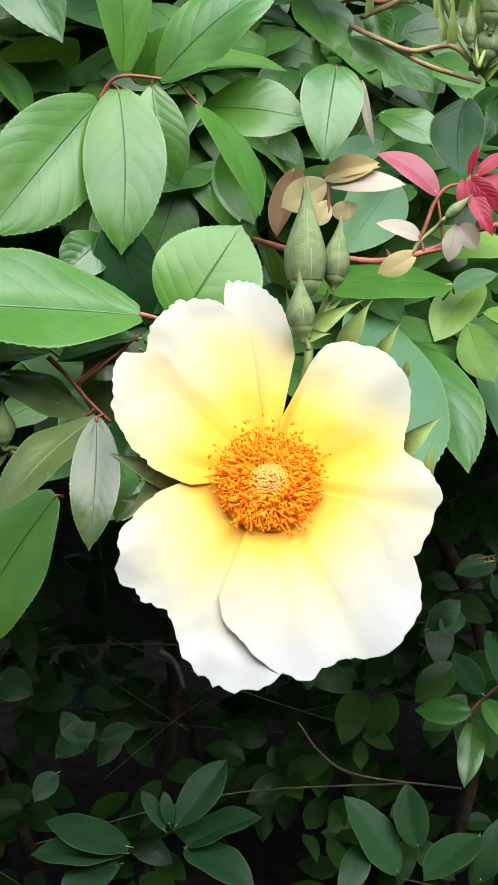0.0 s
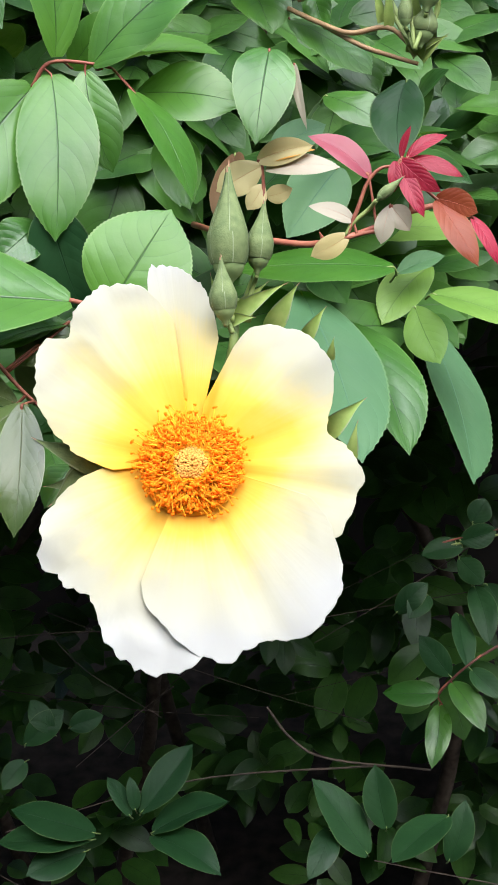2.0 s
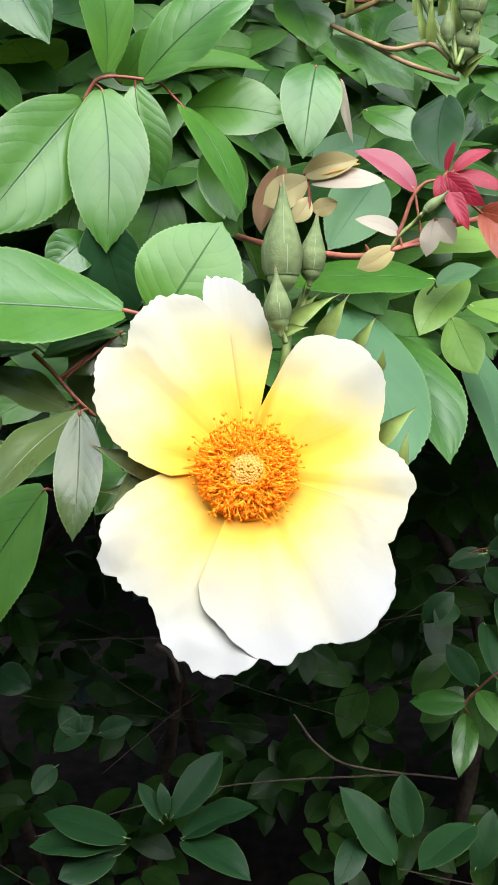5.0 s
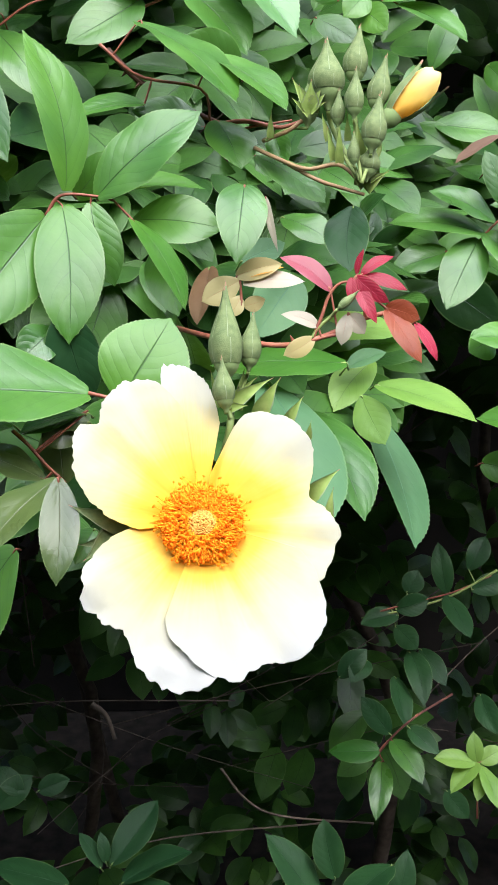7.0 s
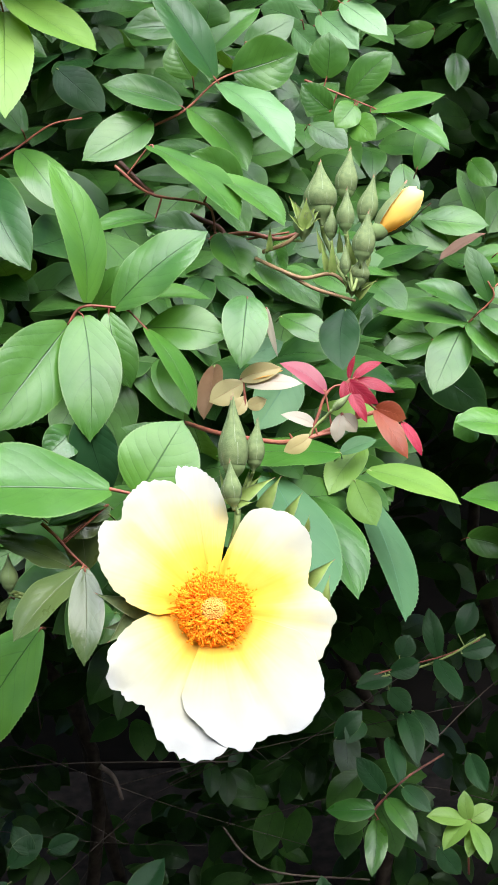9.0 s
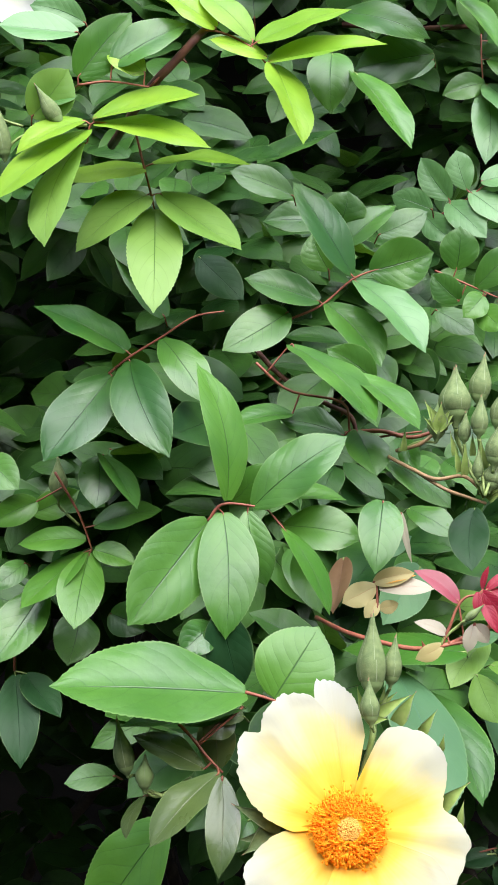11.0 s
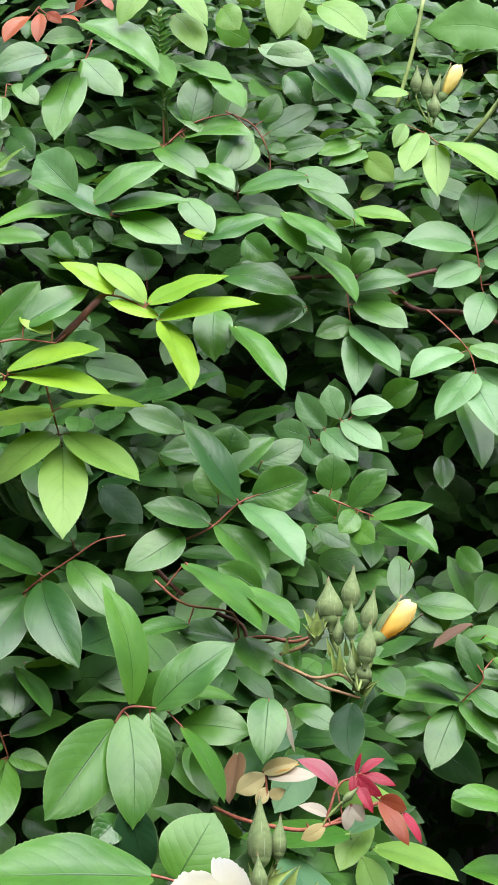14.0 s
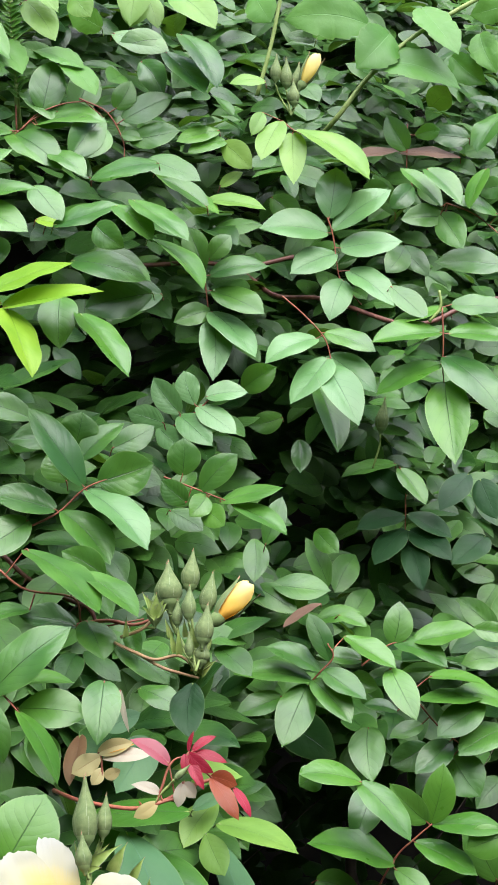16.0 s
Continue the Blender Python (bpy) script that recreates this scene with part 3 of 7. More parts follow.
rose_leaf('', [(-0.0511, 0.0583, 1.3010), (-0.0447, 0.0592, 1.3089), (-0.0309, 0.0589, 1.3085), (-0.0236, 0.0586, 1.3069)],
    [((-0.0427, 0.0594, 1.3106), (-0.0577, 0.0804, 1.3718), (0.6769, -0.6297, 0.3811), 0.0255, 'G', 0.08),
     ((-0.0511, 0.0583, 1.3010), (-0.0843, 0.0142, 1.2659), (0.4200, -0.8600, 0.3200), 0.0343, 'M', 0.02),
     ((-0.0444, 0.0587, 1.3050), (-0.0417, 0.0198, 1.2585), (-0.0215, -0.7671, 0.6411), 0.0276, 'G', 0.05),
     ((-0.0329, 0.0586, 1.3060), (-0.0237, 0.0416, 1.2755), (-0.0767, -0.8804, 0.4679), 0.0191, 'M', 0.04),
     ((-0.0303, 0.0588, 1.3080), (0.0123, 0.0650, 1.3414), (-0.3688, -0.7095, 0.6004), 0.0283, 'M', 0.08),
     ((-0.0306, 0.0735, 1.3044), (0.0139, 0.0688, 1.3096), (-0.1230, -0.0695, 0.9900), 0.0255, 'M', 0.06),
     ((-0.0397, 0.0787, 1.3041), (-0.0231, 0.0807, 1.3239), (-0.0908, -0.9807, 0.1730), 0.0145, 'G', 0.06),
     ((-0.0161, 0.0652, 1.2972), (0.0209, 0.0556, 1.2954), (-0.1573, -0.7320, 0.6628), 0.0231, 'G', 0.09),
     ((-0.0161, 0.0475, 1.3010), (0.0038, 0.0144, 1.2724), (0.6707, -0.2106, 0.7112), 0.0222, 'G', 0.08),
     ((0.0294, 0.0572, 1.3126), (0.0239, 0.0279, 1.2871), (0.1000, -0.7000, 0.6900), 0.0206, 'M', 0.09),
     ((0.0375, 0.0523, 1.3085), (0.0408, 0.0342, 1.2903), (-0.5500, -0.6000, 0.6000), 0.0036, 'V', 0.14),
     ((-0.0082, 0.0750, 1.2809), (0.0016, 0.0445, 1.2620), (-0.2749, -0.5693, 0.7748), 0.0174, 'G', 0.06)])
rose_leaf('', [(-0.0328, -0.0208, 1.2514), (-0.0252, -0.0212, 1.2495), (-0.0177, -0.0217, 1.2471)],
    [((-0.0325, -0.0209, 1.2509), (-0.1107, -0.0383, 1.2612), (0.1815, -0.2502, 0.9510), 0.0488, 'M', 0.03),
     ((-0.0208, -0.0210, 1.2490), (-0.0022, -0.0040, 1.2743), (-0.1200, -0.8700, 0.4700), 0.0340, 'G', 0.06),
     ((-0.0442, 0.0270, 1.2681), (-0.0344, 0.0222, 1.2329), (0.0535, -0.9873, 0.1498), 0.0216, 'D', 0.06),
     ((-0.0482, 0.0312, 1.2609), (-0.0613, 0.0176, 1.2521), (0.3297, -0.7176, 0.6135), 0.0163, 'M', 0.08)])
rose_leaf('', [(-0.1406, 0.1861, 1.2900), (-0.1269, 0.1828, 1.2668), (-0.1193, 0.1801, 1.2468)],
    [((-0.1206, 0.1798, 1.2448), (-0.1236, 0.1328, 1.2171), (0.1744, -0.5076, 0.8437), 0.0256, 'G', 0.03),
     ((-0.1233, 0.1799, 1.2451), (-0.1553, 0.1498, 1.2220), (-0.3408, -0.3188, 0.8844), 0.0268, 'G', 0.03),
     ((-0.1227, 0.1809, 1.2528), (-0.1605, 0.1772, 1.2502), (-0.0312, -0.3361, 0.9413), 0.0238, 'G', 0.05),
     ((-0.1180, 0.1800, 1.2468), (-0.0938, 0.1702, 1.2419), (-0.1030, -0.6414, 0.7602), 0.0151, 'G', 0.04),
     ((-0.1155, 0.1868, 1.2990), (-0.1150, 0.1637, 1.2758), (0.0966, -0.7035, 0.7041), 0.0236, 'M', 0.05),
     ((-0.1184, 0.1818, 1.2602), (-0.0800, 0.1871, 1.2694), (-0.1668, -0.3707, 0.9136), 0.0247, 'M', 0.06),
     ((-0.1138, 0.1870, 1.3003), (-0.0915, 0.1551, 1.2784), (0.5688, -0.1583, 0.8071), 0.0229, 'M', 0.05),
     ((-0.1777, 0.1877, 1.2962), (-0.1585, 0.1704, 1.2837), (-0.2766, -0.7454, 0.6066), 0.0202, 'M', 0.04),
     ((-0.1506, 0.1841, 1.2731), (-0.1760, 0.1750, 1.2618), (0.2032, -0.9322, 0.2995), 0.0168, 'G', 0.05),
     ((-0.1139, 0.2265, 1.2943), (-0.0810, 0.2055, 1.2819), (0.0840, -0.4063, 0.9099), 0.0232, 'M', 0.03),
     ((-0.1567, 0.2028, 1.2608), (-0.1294, 0.2062, 1.2743), (-0.0429, -0.9462, 0.3207), 0.0174, 'G', 0.04)])
# the first two blades take D: shade put into their colour
rose_leaf('', [(-0.1633, 0.1736, 1.1753), (-0.1630, 0.1780, 1.2088)],
    [((-0.1626, 0.1732, 1.1727), (-0.1527, 0.1279, 1.1383), (0.0671, -0.5941, 0.8016), 0.0236, 'D', 0.08),
     ((-0.1566, 0.1732, 1.1738), (-0.1330, 0.1451, 1.1607), (0.1278, -0.3264, 0.9365), 0.0197, 'D', 0.04),
     ((-0.1453, 0.1797, 1.2251), (-0.1707, 0.1434, 1.1913), (-0.0513, -0.6618, 0.7479), 0.0280, 'M', 0.04),
     ((-0.1572, 0.1816, 1.2374), (-0.1746, 0.1646, 1.2267), (0.2813, -0.7005, 0.6558), 0.0138, 'M', 0.09),
     ((-0.1297, 0.2062, 1.1986), (-0.1332, 0.1751, 1.1784), (0.1923, -0.5495, 0.8131), 0.0267, 'M', 0.06),
     ((-0.1138, 0.2252, 1.1917), (-0.0916, 0.2135, 1.1850), (-0.2846, -0.8249, 0.4884), 0.0216, 'M', 0.07)])
rose_leaf('bronze', [(-0.0597, -0.0291, 1.2407), (-0.0540, -0.0310, 1.2354), (-0.0483, -0.0331, 1.2289), (-0.0414, -0.0354, 1.2225)],
    [((-0.0412, -0.0676, 1.2373), (-0.0416, -0.0944, 1.2112), (0.0262, -0.6972, 0.7164), 0.0131, 'B', 0.06),
     ((-0.0428, -0.0535, 1.2317), (-0.0678, -0.0795, 1.2146), (-0.3514, -0.2552, 0.9008), 0.0198, 'B', 0.07),
     ((-0.0489, -0.0346, 1.2237), (-0.0782, -0.0306, 1.2362), (0.3573, -0.2318, 0.9048), 0.0186, 'B', 0.04),
     ((-0.0650, 0.0010, 1.1799), (-0.1009, -0.0032, 1.1239), (-0.7800, -0.6200, 0.0800), 0.0390, 'G', 0.06),
     ((-0.0437, -0.0167, 1.2146), (-0.0468, -0.0061, 1.2366), (0.0227, -0.8999, 0.4355), 0.0165, 'B', 0.05),
     ((-0.0850, -0.0338, 1.2194), (-0.1057, -0.0361, 1.2170), (-0.0448, -0.5098, 0.8591), 0.0127, 'M', 0.02),
     ((-0.0729, -0.0365, 1.2123), (-0.0791, -0.0551, 1.2035), (-0.5823, -0.1841, 0.7919), 0.0095, 'B', 0.08),
     ((-0.0597, -0.0288, 1.2418), (-0.0834, -0.0294, 1.2392), (-0.1092, -0.0233, 0.9937), 0.0143, 'M', 0.02),
     ((-0.0344, -0.0194, 1.2432), (-0.0577, -0.0242, 1.2386), (-0.1618, -0.1514, 0.9752), 0.0142, 'M', 0.06),
     ((-0.0384, -0.0150, 1.2396), (-0.0497, -0.0249, 1.2326), (0.2909, -0.7510, 0.5928), 0.0140, 'B', 0.06)])
rose_leaf('', [],
    [((0.0413, 0.0755, 1.2221), (0.0588, -0.0002, 1.1865), (0.3841, -0.3195, 0.8662), 0.0389, 'P', 0.03),
     ((0.0569, 0.0849, 1.2064), (0.0780, 0.0226, 1.1786), (0.3411, -0.2841, 0.8961), 0.0329, 'M', 0.08),
     ((0.0773, 0.0838, 1.2284), (0.0159, 0.0838, 1.2284), (0.0000, -0.0890, 0.9960), 0.0355, 'G', 0.04),
     ((0.0592, 0.1294, 1.2571), (0.0371, 0.0976, 1.2367), (0.2951, -0.6531, 0.6974), 0.0251, 'P', 0.02),
     ((0.0323, 0.1226, 1.2665), (0.0538, 0.1290, 1.2742), (-0.0195, -0.7401, 0.6722), 0.0141, 'P', 0.05),
     ((0.0555, 0.1614, 1.2798), (0.0797, 0.1417, 1.2704), (-0.0377, -0.4661, 0.8839), 0.0193, 'M', 0.08),
     ((-0.0092, 0.1231, 1.2676), (-0.0034, 0.0911, 1.2513), (0.1120, -0.4347, 0.8936), 0.0145, 'M', 0.06),
     ((0.0175, 0.1167, 1.2655), (0.0104, 0.0842, 1.2470), (-0.5414, -0.3236, 0.7760), 0.0151, 'N', 0.03)])
rose_leaf('', [],
    [((-0.0307, -0.0575, 1.2140), (-0.0370, -0.0711, 1.2075), (0.3490, -0.5275, 0.7746), 0.0106, 'M', 0.08),
     ((-0.0398, -0.0457, 1.2160), (-0.0330, -0.0681, 1.2077), (0.5606, -0.1304, 0.8177), 0.0100, 'M', 0.08),
     ((-0.0365, -0.0150, 1.2430), (-0.0580, -0.0244, 1.2373), (-0.1403, -0.2570, 0.9562), 0.0144, 'M', 0.02),
     ((-0.0340, -0.0045, 1.2379), (-0.0490, -0.0165, 1.2311), (-0.0767, -0.4156, 0.9063), 0.0121, 'B', 0.09),
     ((-0.0607, -0.0171, 1.2383), (-0.0791, -0.0209, 1.2363), (-0.0211, -0.3616, 0.9321), 0.0106, 'M', 0.08),
     ((-0.0330, -0.0169, 1.2386), (-0.0466, -0.0191, 1.2394), (0.1365, -0.5714, 0.8092), 0.0084, 'B', 0.09)])
rose_leaf('', [],
    [((0.0925, 0.1290, 1.1973), (0.1003, 0.1028, 1.1815), (-0.3705, -0.5585, 0.7422), 0.0178, 'L', 0.03),
     ((0.0999, 0.1304, 1.2025), (0.1440, 0.1010, 1.1931), (0.1379, -0.1101, 0.9843), 0.0331, 'L', 0.03),
     ((0.1019, 0.1536, 1.2076), (0.0784, 0.1265, 1.1903), (-0.0520, -0.5062, 0.8608), 0.0197, 'L', 0.03),
     ((0.0851, 0.1345, 1.2103), (0.1054, 0.1367, 1.2173), (-0.2568, -0.4227, 0.8691), 0.0119, 'P', 0.03),
     ((0.1050, 0.1830, 1.1726), (0.1170, 0.0955, 1.1302), (0.6393, -0.2626, 0.7227), 0.0397, 'P', 0.02),
     ((0.0661, 0.1701, 1.2155), (0.1208, 0.1645, 1.2190), (-0.0799, -0.1555, 0.9846), 0.0340, 'L', 0.08),
     ((0.1832, 0.2288, 1.1965), (0.1680, 0.2186, 1.1915), (0.3242, -0.7578, 0.5663), 0.0193, 'M', 0.05)])
rose_leaf('', [(0.1811, 0.3046, 1.2228), (0.1981, 0.3035, 1.2447), (0.2108, 0.3025, 1.2586), (0.2068, 0.3040, 1.2691)],
    [((0.1917, 0.3041, 1.2380), (0.1643, 0.2636, 1.2047), (0.0962, -0.6709, 0.7353), 0.0279, 'M', 0.06),
     ((0.1947, 0.3039, 1.2422), (0.2173, 0.2699, 1.2178), (0.0483, -0.5600, 0.8271), 0.0258, 'M', 0.05),
     ((0.2040, 0.3029, 1.2489), (0.2290, 0.2730, 1.2340), (-0.0267, -0.4646, 0.8851), 0.0237, 'M', 0.03),
     ((0.2007, 0.3034, 1.2485), (0.1610, 0.3140, 1.2665), (0.2645, -0.4544, 0.8506), 0.0259, 'M', 0.08),
     ((0.2083, 0.3027, 1.2560), (0.1943, 0.3142, 1.2906), (0.0588, -0.9403, 0.3353), 0.0176, 'M', 0.04),
     ((0.1943, 0.3039, 1.2413), (0.1360, 0.3112, 1.2472), (0.0672, -0.2455, 0.9671), 0.0343, 'M', 0.07),
     ((0.1710, 0.2968, 1.2323), (0.1342, 0.2886, 1.2224), (-0.0927, -0.5685, 0.8175), 0.0217, 'M', 0.04),
     ((0.2244, 0.3215, 1.2696), (0.2565, 0.2910, 1.2513), (0.1632, -0.3764, 0.9120), 0.0276, 'M', 0.03),
     ((0.1980, 0.2876, 1.3026), (0.1675, 0.2777, 1.2883), (-0.4184, -0.0201, 0.9080), 0.0201, 'X', 0.03),
     ((0.2365, 0.3182, 1.2515), (0.2025, 0.3240, 1.2559), (0.0319, -0.4759, 0.8789), 0.0198, 'M', 0.03),
     ((0.2278, 0.3186, 1.2386), (0.2470, 0.3072, 1.2320), (-0.4012, -0.8601, 0.3150), 0.0173, 'M', 0.04)])
rose_leaf('', [(0.2512, 0.3762, 1.2321), (0.2741, 0.3738, 1.2494), (0.2967, 0.3704, 1.2525)],
    [((0.2773, 0.3733, 1.2503), (0.2854, 0.3844, 1.2826), (-0.2311, -0.9017, 0.3655), 0.0238, 'M', 0.05),
     ((0.2931, 0.3709, 1.2521), (0.3420, 0.3594, 1.2629), (-0.2762, -0.3195, 0.9065), 0.0317, 'M', 0.02),
     ((0.3412, 0.3639, 1.2619), (0.3699, 0.3547, 1.2578), (-0.2049, -0.8572, 0.4725), 0.0172, 'M', 0.03),
     ((0.3680, 0.3578, 1.2381), (0.3304, 0.3622, 1.2340), (-0.1555, -0.5829, 0.7975), 0.0233, 'M', 0.04),
     ((0.2786, 0.3731, 1.2503), (0.3137, 0.3429, 1.2372), (0.0204, -0.3769, 0.9260), 0.0294, 'M', 0.07),
     ((0.3190, 0.3651, 1.2300), (0.2815, 0.3695, 1.2278), (-0.0685, -0.0755, 0.9948), 0.0217, 'G', 0.06),
     ((0.2337, 0.3821, 1.2733), (0.2538, 0.3682, 1.2662), (-0.1104, -0.5735, 0.8117), 0.0143, 'G', 0.04),
     ((0.2239, 0.4233, 1.2602), (0.2616, 0.4178, 1.2672), (-0.2246, -0.4168, 0.8808), 0.0226, 'M', 0.05)])
rose_leaf('', [(0.2531, 0.2976, 1.2493), (0.2757, 0.2919, 1.2218), (0.2901, 0.2883, 1.2049), (0.3107, 0.2837, 1.1879)],
    [((0.2539, 0.2975, 1.2489), (0.2622, 0.2568, 1.2215), (-0.0830, -0.5688, 0.8183), 0.0237, 'M', 0.07),
     ((0.3226, 0.2846, 1.2242), (0.2817, 0.2701, 1.2039), (-0.1617, -0.6193, 0.7683), 0.0260, 'M', 0.08),
     ((0.2365, 0.2970, 1.2055), (0.2304, 0.2613, 1.1759), (-0.2008, -0.6037, 0.7715), 0.0271, 'M', 0.06),
     ((0.2581, 0.2945, 1.2176), (0.2330, 0.2986, 1.2229), (0.1247, -0.3896, 0.9125), 0.0159, 'M', 0.05),
     ((0.2763, 0.2908, 1.2079), (0.2490, 0.2820, 1.2020), (-0.0352, -0.4747, 0.8795), 0.0160, 'M', 0.03),
     ((0.3403, 0.2802, 1.2047), (0.2954, 0.2616, 1.1923), (-0.0981, -0.3759, 0.9215), 0.0298, 'M', 0.05),
     ((0.2857, 0.3079, 1.1860), (0.2542, 0.3002, 1.1744), (0.0522, -0.8910, 0.4511), 0.0225, 'M', 0.02),
     ((0.2966, 0.2865, 1.1947), (0.2647, 0.2688, 1.1778), (-0.0683, -0.6221, 0.7800), 0.0223, 'M', 0.06),
     ((0.2990, 0.2853, 1.1837), (0.3097, 0.2550, 1.1625), (-0.4819, -0.6100, 0.6290), 0.0339, 'G', 0.05),
     ((0.3222, 0.2850, 1.2293), (0.2693, 0.2808, 1.2295), (0.0132, -0.1105, 0.9938), 0.0305, 'G', 0.03),
     ((0.3405, 0.2815, 1.2216), (0.2981, 0.2866, 1.2330), (0.1920, -0.3973, 0.8974), 0.0258, 'M', 0.08),
     ((0.2392, 0.3286, 1.2267), (0.2516, 0.3078, 1.2142), (-0.5266, -0.6444, 0.5545), 0.0175, 'M', 0.04),
     ((0.2823, 0.2925, 1.2429), (0.3242, 0.2736, 1.2395), (0.0413, -0.0881, 0.9953), 0.0264, 'G', 0.04)])
rose_leaf('', [(0.2162, 0.2046, 1.1158), (0.2318, 0.2041, 1.1426), (0.2454, 0.2029, 1.1560), (0.2569, 0.2018, 1.1656)],
    [((0.2562, 0.2020, 1.1663), (0.2666, 0.2069, 1.2059), (-0.3243, -0.9245, 0.2001), 0.0223, 'G', 0.05),
     ((0.2098, 0.2115, 1.1941), (0.1661, 0.2110, 1.2027), (0.1862, -0.3184, 0.9295), 0.0280, 'G', 0.05),
     ((0.2087, 0.2117, 1.1941), (0.2353, 0.1772, 1.1643), (0.2379, -0.5231, 0.8184), 0.0276, 'M', 0.07),
     ((0.2248, 0.2384, 1.1784), (0.2033, 0.2089, 1.1541), (0.0336, -0.6505, 0.7588), 0.0247, 'M', 0.09),
     ((0.2280, 0.1946, 1.1428), (0.1691, 0.1972, 1.1605), (0.2664, -0.2702, 0.9252), 0.0372, 'G', 0.04),
     ((0.2453, 0.2027, 1.1533), (0.2811, 0.1771, 1.1381), (0.1648, -0.3242, 0.9315), 0.0273, 'G', 0.03),
     ((0.2573, 0.2017, 1.1648), (0.3025, 0.1835, 1.1656), (-0.1008, -0.2077, 0.9730), 0.0276, 'G', 0.04),
     ((0.2535, 0.2025, 1.1671), (0.2285, 0.2075, 1.1936), (-0.0632, -0.9898, 0.1275), 0.0200, 'M', 0.05),
     ((0.3031, 0.1839, 1.1623), (0.2740, 0.1821, 1.1544), (-0.0628, -0.8922, 0.4472), 0.0228, 'G', 0.05),
     ((0.2291, 0.1941, 1.1390), (0.2476, 0.1708, 1.1274), (-0.1315, -0.5229, 0.8422), 0.0173, 'G', 0.04),
     ((0.3104, 0.2198, 1.1145), (0.2951, 0.2371, 1.1581), (-0.2807, -0.9215, 0.2682), 0.0239, 'M', 0.07),
     ((0.1804, 0.2211, 1.1233), (0.2083, 0.2045, 1.1203), (-0.4274, -0.7955, 0.4296), 0.0195, 'G', 0.04)])
# mostly D: the recess's shade is painted into these blades
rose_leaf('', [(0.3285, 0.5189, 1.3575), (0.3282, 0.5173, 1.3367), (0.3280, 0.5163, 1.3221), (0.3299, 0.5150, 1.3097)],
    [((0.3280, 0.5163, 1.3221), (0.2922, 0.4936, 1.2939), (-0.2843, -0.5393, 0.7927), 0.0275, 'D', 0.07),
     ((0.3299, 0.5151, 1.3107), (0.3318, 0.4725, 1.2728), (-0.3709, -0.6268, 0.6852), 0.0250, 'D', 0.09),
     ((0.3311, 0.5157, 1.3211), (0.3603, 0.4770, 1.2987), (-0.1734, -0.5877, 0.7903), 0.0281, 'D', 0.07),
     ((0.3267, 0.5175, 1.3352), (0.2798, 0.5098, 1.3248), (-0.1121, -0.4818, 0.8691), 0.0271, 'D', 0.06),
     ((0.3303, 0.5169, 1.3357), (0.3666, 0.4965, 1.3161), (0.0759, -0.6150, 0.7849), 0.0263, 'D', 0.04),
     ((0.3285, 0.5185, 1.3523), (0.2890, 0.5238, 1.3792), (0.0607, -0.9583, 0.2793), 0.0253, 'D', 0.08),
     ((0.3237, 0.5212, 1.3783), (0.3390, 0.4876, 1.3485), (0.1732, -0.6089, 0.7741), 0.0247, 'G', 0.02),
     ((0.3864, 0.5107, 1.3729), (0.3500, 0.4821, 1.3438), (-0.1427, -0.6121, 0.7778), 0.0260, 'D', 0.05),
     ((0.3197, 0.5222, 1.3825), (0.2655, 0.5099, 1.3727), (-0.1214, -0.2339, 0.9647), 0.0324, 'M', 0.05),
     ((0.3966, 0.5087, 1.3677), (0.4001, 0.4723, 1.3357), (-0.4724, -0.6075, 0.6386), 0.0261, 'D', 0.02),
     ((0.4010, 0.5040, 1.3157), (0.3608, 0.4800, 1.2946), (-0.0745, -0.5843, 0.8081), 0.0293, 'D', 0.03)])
# S blades: their sky sheen is in the base colour
rose_leaf('', [(0.2656, 0.5678, 1.6118), (0.2706, 0.5656, 1.5933), (0.2738, 0.5631, 1.5669), (0.2778, 0.5613, 1.5510), (0.2958, 0.5568, 1.5298)],
    [((0.2672, 0.5675, 1.6108), (0.2766, 0.5781, 1.6600), (-0.1671, -0.9568, 0.2381), 0.0339, 'S', 0.05),
     ((0.2707, 0.5661, 1.5997), (0.3264, 0.5649, 1.6381), (-0.4116, -0.7069, 0.5753), 0.0356, 'S', 0.04),
     ((0.2654, 0.5667, 1.5970), (0.2003, 0.5660, 1.6015), (0.0519, -0.7714, 0.6342), 0.0393, 'S', 0.08),
     ((0.2772, 0.5638, 1.5827), (0.3345, 0.5538, 1.5893), (-0.1987, -0.6657, 0.7193), 0.0365, 'S', 0.04),
     ((0.2729, 0.5640, 1.5775), (0.2257, 0.5459, 1.5582), (0.0174, -0.7470, 0.6646), 0.0315, 'S', 0.05),
     ((0.2842, 0.5610, 1.5616), (0.3186, 0.5252, 1.5283), (-0.0622, -0.7100, 0.7014), 0.0323, 'S', 0.06),
     ((0.2794, 0.5611, 1.5526), (0.2594, 0.5323, 1.5145), (0.0368, -0.8061, 0.5906), 0.0297, 'S', 0.08)])
